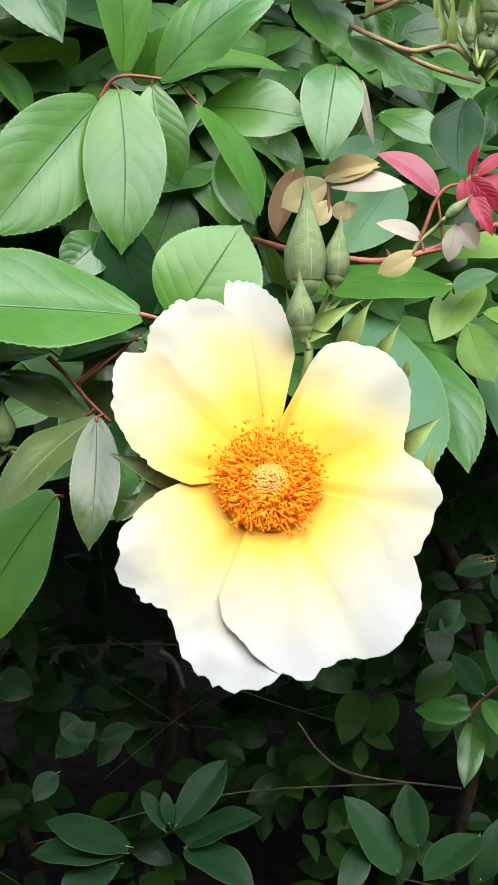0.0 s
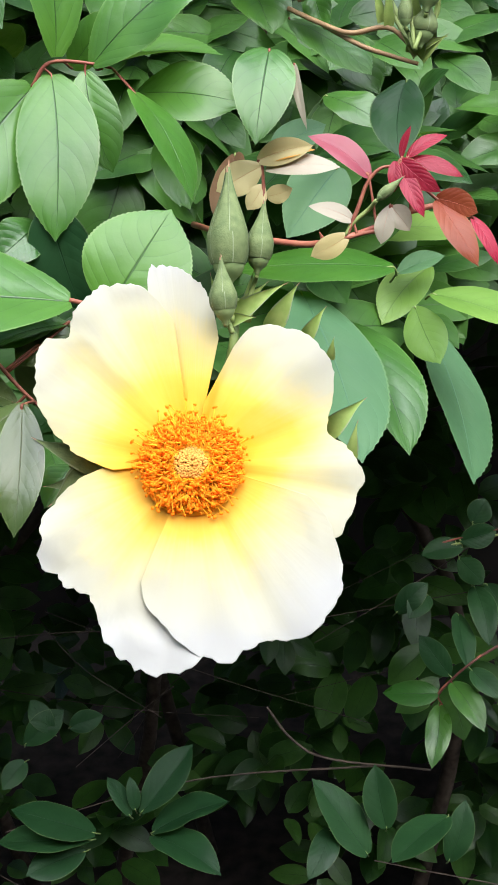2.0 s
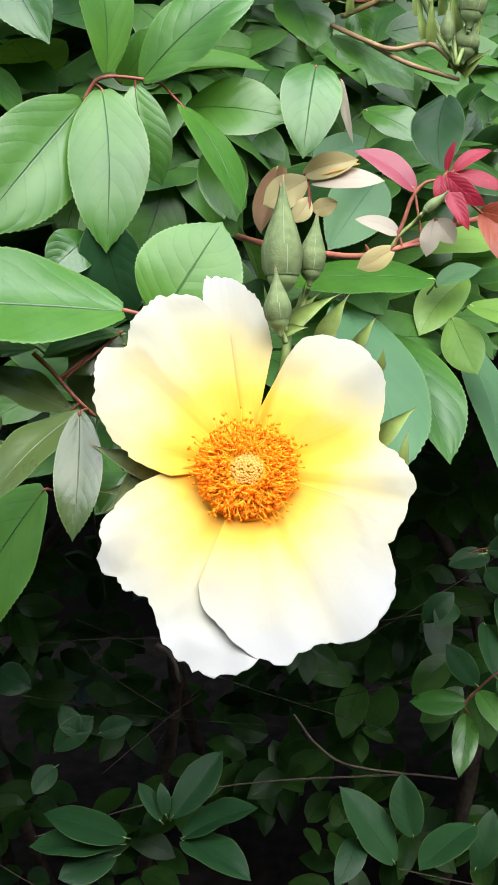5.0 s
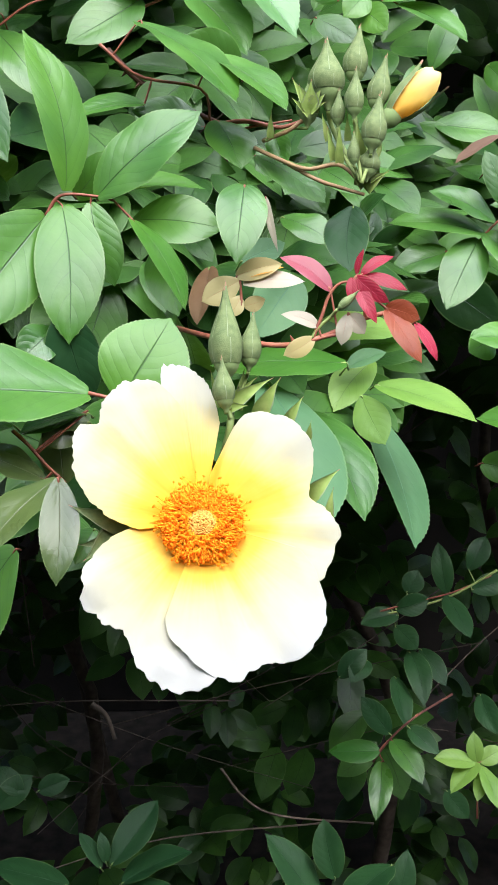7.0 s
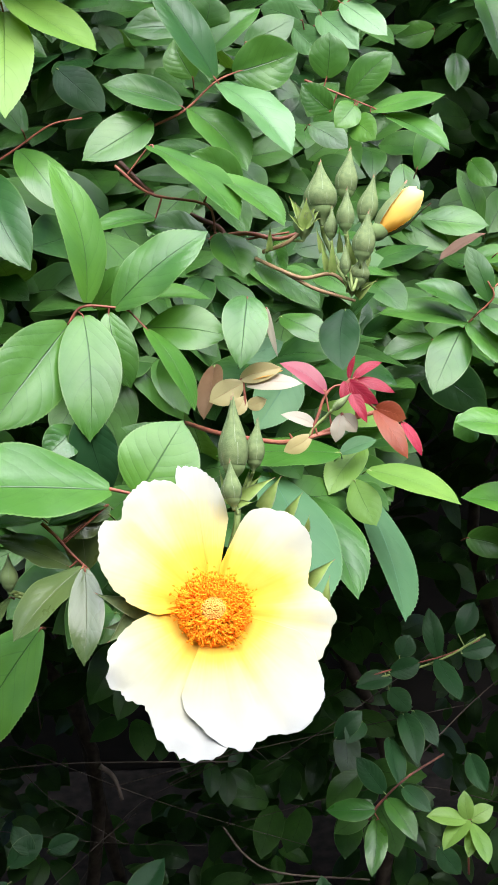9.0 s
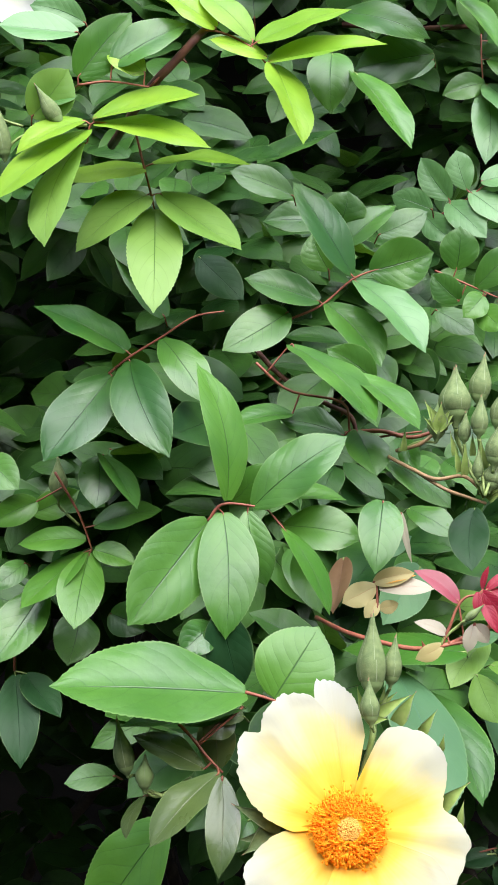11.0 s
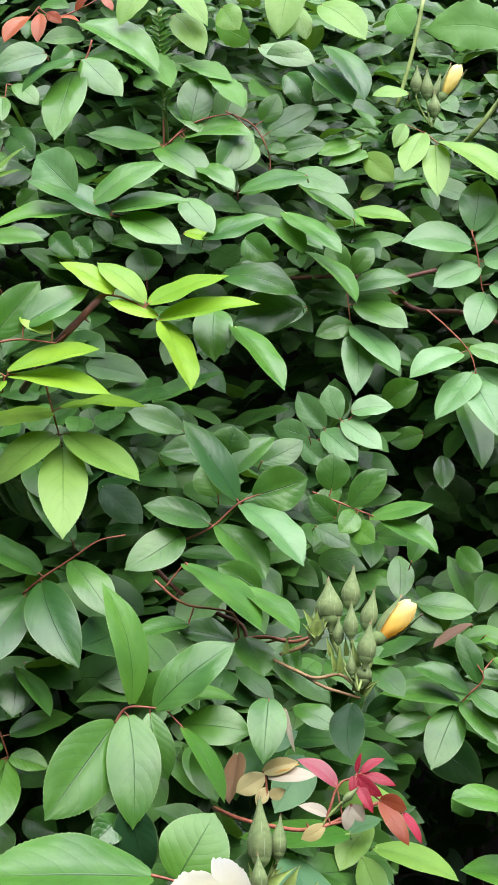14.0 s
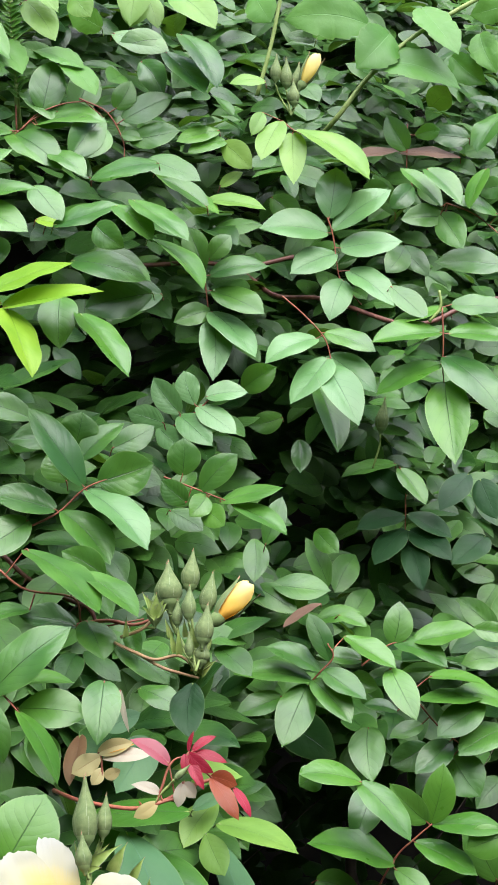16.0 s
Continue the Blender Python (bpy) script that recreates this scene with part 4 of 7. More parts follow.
rose_leaf('', [(0.2079, 0.4907, 1.5349), (0.2272, 0.4863, 1.5175), (0.2440, 0.4821, 1.4977), (0.2500, 0.4795, 1.4755)],
    [((0.2367, 0.4833, 1.4977), (0.1879, 0.4659, 1.4765), (-0.1609, -0.5517, 0.8184), 0.0319, 'S', 0.08),
     ((0.2462, 0.4804, 1.4804), (0.2060, 0.4450, 1.4423), (-0.2451, -0.5676, 0.7860), 0.0317, 'S', 0.04),
     ((0.2461, 0.4799, 1.4730), (0.2605, 0.4231, 1.4252), (0.0023, -0.6444, 0.7647), 0.0363, 'S', 0.08),
     ((0.2521, 0.5000, 1.4828), (0.2847, 0.4601, 1.4511), (-0.1078, -0.6703, 0.7342), 0.0315, 'S', 0.03),
     ((0.2484, 0.5021, 1.5029), (0.2884, 0.4744, 1.4867), (-0.0909, -0.5970, 0.7971), 0.0285, 'M', 0.05),
     ((0.3018, 0.4762, 1.5429), (0.3260, 0.4457, 1.5137), (-0.0734, -0.7204, 0.6897), 0.0252, 'M', 0.02),
     ((0.2211, 0.5615, 1.4244), (0.1885, 0.5595, 1.4169), (0.0373, -0.9934, 0.1080), 0.0212, 'M', 0.02),
     ((0.2487, 0.5392, 1.4565), (0.2551, 0.4748, 1.3988), (0.3701, -0.5992, 0.7099), 0.0357, 'M', 0.05),
     ((0.1817, 0.5496, 1.4516), (0.2125, 0.5438, 1.4723), (-0.1897, -0.9818, 0.0091), 0.0261, 'G', 0.05)])
rose_leaf('', [(0.3391, 0.4460, 1.5239), (0.3397, 0.4439, 1.4972), (0.3388, 0.4422, 1.4731), (0.3400, 0.4408, 1.4561)],
    [((0.3373, 0.4447, 1.5021), (0.2748, 0.4399, 1.4945), (-0.0779, -0.4220, 0.9032), 0.0389, 'G', 0.06),
     ((0.3369, 0.4427, 1.4755), (0.2776, 0.4332, 1.4507), (-0.3134, -0.3506, 0.8825), 0.0381, 'G', 0.07),
     ((0.3401, 0.4410, 1.4595), (0.3301, 0.3800, 1.3946), (-0.3096, -0.6689, 0.6758), 0.0369, 'G', 0.05),
     ((0.3409, 0.4426, 1.4818), (0.3777, 0.3941, 1.4315), (0.0985, -0.6792, 0.7273), 0.0421, 'M', 0.09),
     ((0.3445, 0.4434, 1.5011), (0.3958, 0.4313, 1.4970), (-0.0482, -0.4938, 0.8682), 0.0325, 'G', 0.04),
     ((0.3019, 0.4613, 1.5121), (0.3467, 0.4587, 1.5243), (-0.2656, -0.3108, 0.9126), 0.0271, 'G', 0.03),
     ((0.3536, 0.4642, 1.5269), (0.3979, 0.4444, 1.5239), (-0.2245, -0.6164, 0.7547), 0.0280, 'M', 0.04)])
rose_leaf('', [(0.4019, 0.6327, 1.6340), (0.4297, 0.6274, 1.6226), (0.4573, 0.6212, 1.5999)],
    [((0.4580, 0.6189, 1.5717), (0.3890, 0.6295, 1.5758), (-0.0624, -0.6921, 0.7191), 0.0409, 'M', 0.02),
     ((0.3989, 0.6321, 1.6199), (0.3557, 0.6366, 1.6170), (-0.1228, -0.8958, 0.4272), 0.0263, 'M', 0.02),
     ((0.3961, 0.6328, 1.6227), (0.4067, 0.5929, 1.5855), (-0.5970, -0.6260, 0.5018), 0.0295, 'M', 0.03),
     ((0.3683, 0.6655, 1.5930), (0.3431, 0.6430, 1.5650), (0.1754, -0.8385, 0.5159), 0.0267, 'M', 0.08),
     ((0.3974, 0.6332, 1.6306), (0.3601, 0.6552, 1.6710), (0.3112, -0.6835, 0.6603), 0.0319, 'G', 0.04),
     ((0.3828, 0.6383, 1.6680), (0.4068, 0.5997, 1.6294), (0.0574, -0.6877, 0.7237), 0.0307, 'M', 0.04),
     ((0.4521, 0.6237, 1.6225), (0.4053, 0.6250, 1.6360), (0.1980, -0.6342, 0.7474), 0.0290, 'G', 0.08),
     ((0.4416, 0.6288, 1.6678), (0.4142, 0.5993, 1.6250), (-0.6373, -0.3795, 0.6706), 0.0247, 'G', 0.06),
     ((0.4581, 0.6249, 1.6508), (0.4269, 0.6199, 1.6441), (0.1632, -0.9864, -0.0185), 0.0227, 'M', 0.07),
     ((0.3645, 0.6864, 1.5928), (0.3910, 0.6529, 1.5619), (-0.1144, -0.7210, 0.6835), 0.0300, 'M', 0.08)])
rose_leaf('', [(0.3814, 0.7043, 1.6769), (0.3833, 0.7076, 1.7244)],
    [((0.3817, 0.7058, 1.6971), (0.3614, 0.7128, 1.7341), (-0.3510, -0.9362, -0.0158), 0.0250, 'M', 0.04),
     ((0.4471, 0.6962, 1.7087), (0.4057, 0.7060, 1.7129), (-0.1902, -0.9319, 0.3089), 0.0255, 'M', 0.05),
     ((0.4862, 0.6919, 1.7359), (0.4421, 0.6580, 1.6883), (-0.4741, -0.4469, 0.7586), 0.0374, 'M', 0.09),
     ((0.3870, 0.7021, 1.6591), (0.3577, 0.6843, 1.6333), (0.2258, -0.9033, 0.3649), 0.0238, 'M', 0.09),
     ((0.3488, 0.7688, 1.6543), (0.3801, 0.7662, 1.6668), (-0.0678, -0.9967, -0.0441), 0.0249, 'M', 0.03),
     ((0.3729, 0.7071, 1.6959), (0.3168, 0.7100, 1.6870), (-0.1640, -0.3833, 0.9089), 0.0336, 'X', 0.02),
     ((0.4374, 0.6962, 1.6886), (0.3743, 0.7122, 1.6943), (-0.0193, -0.4049, 0.9142), 0.0370, 'X', 0.06),
     ((0.3907, 0.7055, 1.7125), (0.4170, 0.7008, 1.7182), (-0.1460, -0.9806, -0.1304), 0.0178, 'G', 0.08),
     ((0.3881, 0.7713, 1.6367), (0.3654, 0.7837, 1.6811), (-0.3631, -0.9289, 0.0732), 0.0250, 'M', 0.04)])
rose_leaf('lime', [(0.2296, 0.6051, 1.7060), (0.2412, 0.6026, 1.6968), (0.2614, 0.5988, 1.6897)],
    [((0.2391, 0.6027, 1.6941), (0.2310, 0.5562, 1.6407), (-0.1613, -0.7320, 0.6619), 0.0259, 'L', 0.03),
     ((0.2412, 0.6026, 1.6968), (0.3013, 0.5483, 1.6450), (0.2446, -0.5139, 0.8223), 0.0527, 'L', 0.07),
     ((0.2280, 0.6054, 1.7060), (0.2029, 0.5712, 1.6639), (-0.2337, -0.6819, 0.6931), 0.0269, 'L', 0.04),
     ((0.2111, 0.6087, 1.7142), (0.1976, 0.5938, 1.6896), (0.1533, -0.8792, 0.4512), 0.0151, 'L', 0.08),
     ((0.1733, 0.6127, 1.6857), (0.1973, 0.5888, 1.6584), (-0.5377, -0.8092, 0.2370), 0.0249, 'L', 0.06),
     ((0.1760, 0.6124, 1.6873), (0.1376, 0.6046, 1.6742), (-0.0915, -0.7158, 0.6923), 0.0233, 'G', 0.08),
     ((0.1698, 0.6141, 1.6970), (0.1279, 0.6086, 1.6851), (-0.0899, -0.7436, 0.6626), 0.0246, 'G', 0.03),
     ((0.2142, 0.6105, 1.7438), (0.1788, 0.6077, 1.7406), (-0.0168, -0.6467, 0.7625), 0.0219, 'L', 0.08),
     ((0.1700, 0.6101, 1.6442), (0.1914, 0.6067, 1.6575), (-0.4324, -0.7476, 0.5041), 0.0147, 'L', 0.04),
     ((0.1411, 0.4908, 1.6171), (0.1907, 0.4749, 1.6084), (0.0099, -0.4559, 0.8900), 0.0329, 'L', 0.06),
     ((0.0981, 0.4996, 1.6415), (0.1488, 0.4617, 1.6026), (0.3553, -0.3947, 0.8473), 0.0408, 'G', 0.02)])
rose_leaf('broad', [],
    [((0.3473, 0.7160, 1.7863), (0.4301, 0.6744, 1.7566), (-0.0940, -0.6962, 0.7116), 0.0581, 'W', 0.12),
     ((0.3432, 0.7198, 1.8278), (0.2533, 0.7204, 1.8311), (0.0006, -0.9776, 0.2104), 0.0532, 'W', 0.12),
     ((0.3654, 0.7155, 1.8188), (0.3223, 0.6842, 1.7748), (0.2926, -0.8907, 0.3479), 0.0499, 'W', 0.10),
     ((0.3980, 0.7123, 1.8454), (0.4204, 0.6535, 1.7859), (-0.0562, -0.7204, 0.6913), 0.0428, 'W', 0.05),
     ((0.4890, 0.6979, 1.8492), (0.4453, 0.6911, 1.8343), (0.1843, -0.9786, -0.0918), 0.0297, 'W', 0.07),
     ((0.4694, 0.7298, 1.8258), (0.4737, 0.6877, 1.7755), (-0.5500, -0.6632, 0.5076), 0.0304, 'W', 0.09),
     ((0.2998, 0.7773, 1.8251), (0.3284, 0.7922, 1.8845), (0.0062, -0.9708, 0.2399), 0.0308, 'W', 0.08),
     ((0.4001, 0.7077, 1.7891), (0.3721, 0.7174, 1.8078), (-0.4023, -0.9055, -0.1346), 0.0238, 'W', 0.07),
     ((0.4423, 0.7426, 1.8040), (0.4690, 0.7090, 1.7680), (-0.6769, -0.7167, 0.1677), 0.0306, 'W', 0.08),
     ((0.2286, 0.7614, 1.8663), (0.2411, 0.7293, 1.8294), (-0.5285, -0.7214, 0.4475), 0.0362, 'W', 0.06)])
rose_leaf('', [(0.0333, 0.4901, 1.7003), (0.0567, 0.4854, 1.6883), (0.0695, 0.4816, 1.6645), (0.0702, 0.4802, 1.6479)],
    [((0.0698, 0.4829, 1.6821), (0.1120, 0.4819, 1.7042), (-0.2430, -0.8707, 0.4275), 0.0273, 'M', 0.04),
     ((0.0752, 0.4807, 1.6645), (0.1165, 0.4676, 1.6718), (-0.3373, -0.8727, 0.3531), 0.0248, 'M', 0.04),
     ((0.0638, 0.4845, 1.6917), (0.0777, 0.4885, 1.7158), (0.1061, -0.9890, 0.1027), 0.0200, 'M', 0.07),
     ((0.0682, 0.4821, 1.6693), (0.0882, 0.4766, 1.6665), (-0.1632, -0.8424, 0.5136), 0.0123, 'G', 0.09),
     ((0.1075, 0.5018, 1.7442), (0.1366, 0.4590, 1.7014), (0.2331, -0.6035, 0.7625), 0.0358, 'M', 0.03),
     ((0.1211, 0.5007, 1.7587), (0.1473, 0.4575, 1.7061), (0.3426, -0.6352, 0.6922), 0.0364, 'M', 0.09),
     ((0.1067, 0.5026, 1.7539), (0.0649, 0.5028, 1.7430), (-0.0898, -0.9406, 0.3275), 0.0262, 'M', 0.08),
     ((0.0904, 0.5452, 1.7444), (0.1076, 0.5165, 1.7097), (-0.4633, -0.7818, 0.4173), 0.0252, 'M', 0.06)])
rose_leaf('', [(-0.0137, 0.4529, 1.6673), (-0.0026, 0.4520, 1.6791), (0.0183, 0.4493, 1.6877), (0.0365, 0.4465, 1.6900)],
    [((-0.0032, 0.4515, 1.6709), (0.0521, 0.4340, 1.6728), (-0.1944, -0.5228, 0.8300), 0.0349, 'M', 0.08),
     ((-0.0228, 0.4542, 1.6645), (0.0126, 0.4160, 1.6311), (0.0325, -0.6422, 0.7658), 0.0355, 'M', 0.06),
     ((0.0513, 0.4535, 1.6789), (0.0226, 0.4241, 1.6403), (0.3786, -0.8498, 0.3667), 0.0278, 'M', 0.05),
     ((0.0085, 0.4273, 1.6449), (0.0350, 0.4010, 1.6233), (0.0328, -0.6139, 0.7887), 0.0244, 'M', 0.08),
     ((0.0024, 0.4515, 1.6832), (0.0127, 0.4652, 1.7261), (0.1103, -0.9545, 0.2772), 0.0294, 'M', 0.06),
     ((0.0919, 0.4030, 1.6352), (0.0374, 0.3944, 1.6204), (-0.1491, -0.5104, 0.8469), 0.0323, 'M', 0.07),
     ((0.0865, 0.4349, 1.6427), (0.1268, 0.4107, 1.6231), (-0.0468, -0.6734, 0.7378), 0.0304, 'M', 0.05),
     ((0.0287, 0.4986, 1.6900), (0.0439, 0.5105, 1.7307), (0.1308, -0.9639, 0.2321), 0.0288, 'M', 0.03),
     ((-0.0134, 0.4759, 1.7033), (0.0135, 0.4443, 1.6732), (0.0928, -0.6442, 0.7592), 0.0265, 'M', 0.06)])
rose_leaf('', [(-0.0186, 0.4713, 1.6610), (-0.0199, 0.4767, 1.7308), (-0.0216, 0.4798, 1.7680)],
    [((-0.0100, 0.4785, 1.7763), (0.0136, 0.4486, 1.7382), (-0.1566, -0.8217, 0.5480), 0.0257, 'L', 0.06),
     ((0.0147, 0.4711, 1.7307), (-0.0175, 0.4794, 1.7406), (-0.0349, -0.8205, 0.5706), 0.0198, 'W', 0.02),
     ((0.0192, 0.4701, 1.7260), (0.0454, 0.4396, 1.6934), (0.2416, -0.6050, 0.7587), 0.0281, 'W', 0.08),
     ((-0.0037, 0.4744, 1.7354), (0.0372, 0.4554, 1.7189), (0.0603, -0.5772, 0.8144), 0.0279, 'W', 0.05),
     ((-0.0403, 0.4814, 1.7494), (-0.0129, 0.4461, 1.7109), (0.1562, -0.6703, 0.7255), 0.0315, 'W', 0.04),
     ((0.0534, 0.4977, 1.7612), (0.0251, 0.5022, 1.7754), (-0.2284, -0.9620, -0.1494), 0.0240, 'W', 0.06),
     ((0.0800, 0.4646, 1.7839), (0.0739, 0.4424, 1.7496), (0.0552, -0.8430, 0.5350), 0.0243, 'L', 0.03),
     ((0.1099, 0.4597, 1.7824), (0.1405, 0.4196, 1.7456), (-0.1867, -0.7385, 0.6479), 0.0323, 'L', 0.06),
     ((0.0639, 0.5163, 1.7613), (0.1106, 0.4937, 1.7434), (-0.1015, -0.7384, 0.6667), 0.0311, 'M', 0.03),
     ((0.0293, 0.4726, 1.7818), (0.0422, 0.4534, 1.7592), (-0.4835, -0.7834, 0.3906), 0.0233, 'L', 0.07)])
rose_leaf('', [],
    [((0.0090, 0.3413, 1.5799), (0.0569, 0.3376, 1.5958), (-0.3059, -0.5081, 0.8051), 0.0305, 'M', 0.02),
     ((0.0543, 0.3351, 1.5943), (0.0785, 0.3060, 1.5662), (0.1970, -0.5893, 0.7835), 0.0258, 'M', 0.09),
     ((0.0772, 0.3296, 1.5694), (0.1133, 0.2859, 1.5317), (0.4321, -0.3578, 0.8278), 0.0380, 'M', 0.07),
     ((0.0221, 0.3373, 1.5542), (0.0761, 0.3192, 1.5392), (0.0129, -0.6173, 0.7866), 0.0337, 'M', 0.07),
     ((0.0808, 0.3362, 1.5305), (0.0307, 0.3367, 1.5200), (-0.0553, -0.9734, 0.2221), 0.0303, 'M', 0.03),
     ((0.0666, 0.3335, 1.5984), (0.1036, 0.2942, 1.5667), (0.2593, -0.4456, 0.8569), 0.0332, 'M', 0.03),
     ((-0.0050, 0.3663, 1.6115), (0.0151, 0.3354, 1.5835), (-0.0725, -0.6942, 0.7161), 0.0237, 'M', 0.03),
     ((0.0414, 0.3770, 1.5836), (0.0617, 0.3591, 1.5653), (-0.4829, -0.8306, 0.2774), 0.0216, 'M', 0.07)])
rose_leaf('', [(0.1446, 0.5333, 1.5601), (0.1458, 0.5317, 1.5413), (0.1480, 0.5298, 1.5211)],
    [((0.1446, 0.5332, 1.5591), (0.1313, 0.5491, 1.5996), (-0.2471, -0.9269, 0.2825), 0.0234, 'M', 0.08),
     ((0.1488, 0.5333, 1.5692), (0.1694, 0.5367, 1.5914), (0.0399, -0.9925, 0.1157), 0.0193, 'M', 0.08),
     ((0.1496, 0.5321, 1.5550), (0.2027, 0.5293, 1.5633), (-0.1557, -0.5577, 0.8153), 0.0327, 'M', 0.09),
     ((0.1509, 0.5309, 1.5413), (0.1927, 0.4962, 1.5197), (-0.1464, -0.6443, 0.7506), 0.0322, 'M', 0.02),
     ((0.1491, 0.5298, 1.5236), (0.1149, 0.5205, 1.5128), (0.1283, -0.9135, 0.3860), 0.0214, 'M', 0.05),
     ((0.1505, 0.5290, 1.5160), (0.1450, 0.4822, 1.4619), (-0.1072, -0.7464, 0.6568), 0.0295, 'S', 0.07),
     ((0.1506, 0.5295, 1.5221), (0.1822, 0.4791, 1.4822), (0.1949, -0.5300, 0.8253), 0.0370, 'S', 0.06),
     ((0.2223, 0.6229, 1.6357), (0.2441, 0.5916, 1.6059), (-0.5827, -0.7348, 0.3472), 0.0261, 'M', 0.03)])
rose_leaf('', [(0.0965, 0.4236, 1.4217), (0.1195, 0.4209, 1.4354), (0.1380, 0.4192, 1.4515)],
    [((0.1095, 0.4226, 1.4368), (0.0890, 0.4336, 1.4658), (-0.2178, -0.9536, 0.2078), 0.0212, 'S', 0.05),
     ((0.1219, 0.4212, 1.4437), (0.1139, 0.4308, 1.4713), (-0.1878, -0.9426, 0.2760), 0.0203, 'S', 0.05),
     ((0.1311, 0.4202, 1.4501), (0.1654, 0.4179, 1.4536), (-0.1165, -0.7287, 0.6749), 0.0218, 'S', 0.03),
     ((0.1242, 0.4207, 1.4423), (0.1527, 0.3972, 1.4208), (-0.0187, -0.6868, 0.7266), 0.0243, 'S', 0.04),
     ((0.1095, 0.4225, 1.4345), (0.1322, 0.3913, 1.4120), (-0.2502, -0.6804, 0.6888), 0.0237, 'S', 0.04),
     ((0.0920, 0.4247, 1.4263), (0.1112, 0.4060, 1.4089), (-0.4452, -0.8101, 0.3815), 0.0194, 'S', 0.08),
     ((0.0938, 0.3942, 1.4304), (0.0651, 0.3982, 1.4395), (-0.1174, -0.9908, 0.0666), 0.0197, 'S', 0.04)])
rose_leaf('', [(0.0864, 0.3187, 1.3952), (0.1028, 0.3156, 1.3889), (0.1293, 0.3106, 1.3785)],
    [((0.1130, 0.3137, 1.3847), (0.1411, 0.3150, 1.4118), (-0.0898, -0.9859, 0.1413), 0.0208, 'M', 0.07),
     ((0.1273, 0.3108, 1.3764), (0.1737, 0.3074, 1.3875), (-0.2429, -0.2669, 0.9326), 0.0286, 'M', 0.04),
     ((0.1367, 0.3091, 1.3743), (0.1716, 0.2792, 1.3554), (0.1911, -0.3547, 0.9152), 0.0294, 'M', 0.06),
     ((0.1000, 0.3167, 1.3964), (0.1014, 0.3195, 1.4238), (-0.1063, -0.9885, 0.1072), 0.0250, 'M', 0.05),
     ((0.1175, 0.3126, 1.3806), (0.1033, 0.2994, 1.3676), (0.2687, -0.8055, 0.5282), 0.0175, 'G', 0.07),
     ((0.1149, 0.3124, 1.3723), (0.1283, 0.2949, 1.3609), (-0.5264, -0.7080, 0.4708), 0.0183, 'G', 0.04),
     ((0.1026, 0.3147, 1.3765), (0.0843, 0.3181, 1.3932), (-0.0877, -0.9911, 0.1004), 0.0183, 'M', 0.05),
     ((0.1733, 0.3813, 1.3328), (0.1895, 0.3939, 1.3697), (-0.0860, -0.9303, 0.3566), 0.0181, 'M', 0.06),
     ((0.0940, 0.3559, 1.3652), (0.1177, 0.3360, 1.3521), (-0.1626, -0.6713, 0.7232), 0.0199, 'M', 0.03)])
rose_leaf('', [],
    [((0.1845, 0.4111, 1.2950), (0.2297, 0.3936, 1.2916), (-0.1467, -0.5408, 0.8283), 0.0302, 'M', 0.02),
     ((0.1716, 0.4130, 1.2928), (0.2018, 0.3904, 1.2746), (-0.1904, -0.7573, 0.6247), 0.0230, 'M', 0.02),
     ((0.1699, 0.4162, 1.3323), (0.1642, 0.3824, 1.3028), (-0.1041, -0.6431, 0.7587), 0.0215, 'M', 0.05),
     ((0.2277, 0.5141, 1.4064), (0.2232, 0.4867, 1.3793), (-0.1602, -0.6805, 0.7150), 0.0184, 'M', 0.06),
     ((0.2374, 0.4863, 1.3277), (0.2521, 0.4612, 1.3110), (-0.5499, -0.6618, 0.5095), 0.0201, 'G', 0.04)])
# from here down to the foot, D paints the hollow's shade into the leaves
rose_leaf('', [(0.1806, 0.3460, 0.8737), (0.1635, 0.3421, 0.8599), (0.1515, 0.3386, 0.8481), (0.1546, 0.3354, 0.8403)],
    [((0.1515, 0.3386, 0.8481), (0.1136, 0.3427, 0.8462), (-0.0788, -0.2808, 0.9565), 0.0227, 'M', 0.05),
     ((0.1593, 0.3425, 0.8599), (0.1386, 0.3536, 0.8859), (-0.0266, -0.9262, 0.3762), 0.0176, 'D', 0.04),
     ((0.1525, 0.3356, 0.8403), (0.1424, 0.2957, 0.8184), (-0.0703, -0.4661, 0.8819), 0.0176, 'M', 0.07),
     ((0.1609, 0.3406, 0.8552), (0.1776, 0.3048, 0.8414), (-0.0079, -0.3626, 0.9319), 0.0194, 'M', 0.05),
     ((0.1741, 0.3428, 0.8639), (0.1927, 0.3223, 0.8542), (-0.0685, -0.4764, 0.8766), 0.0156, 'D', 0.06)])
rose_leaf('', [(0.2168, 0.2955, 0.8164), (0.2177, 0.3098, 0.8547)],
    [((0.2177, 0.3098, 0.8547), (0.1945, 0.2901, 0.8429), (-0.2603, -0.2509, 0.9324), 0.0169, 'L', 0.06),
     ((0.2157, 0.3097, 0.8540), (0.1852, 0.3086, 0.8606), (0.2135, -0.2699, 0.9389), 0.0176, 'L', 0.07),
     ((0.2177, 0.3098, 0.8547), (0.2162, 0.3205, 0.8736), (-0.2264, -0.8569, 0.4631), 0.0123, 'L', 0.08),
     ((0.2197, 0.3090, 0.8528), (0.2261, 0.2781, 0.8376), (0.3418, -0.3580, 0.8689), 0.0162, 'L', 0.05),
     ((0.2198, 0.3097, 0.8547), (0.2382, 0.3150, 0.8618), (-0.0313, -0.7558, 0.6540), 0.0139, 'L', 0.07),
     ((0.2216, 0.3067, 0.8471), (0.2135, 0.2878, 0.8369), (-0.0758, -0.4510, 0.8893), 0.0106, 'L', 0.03)])
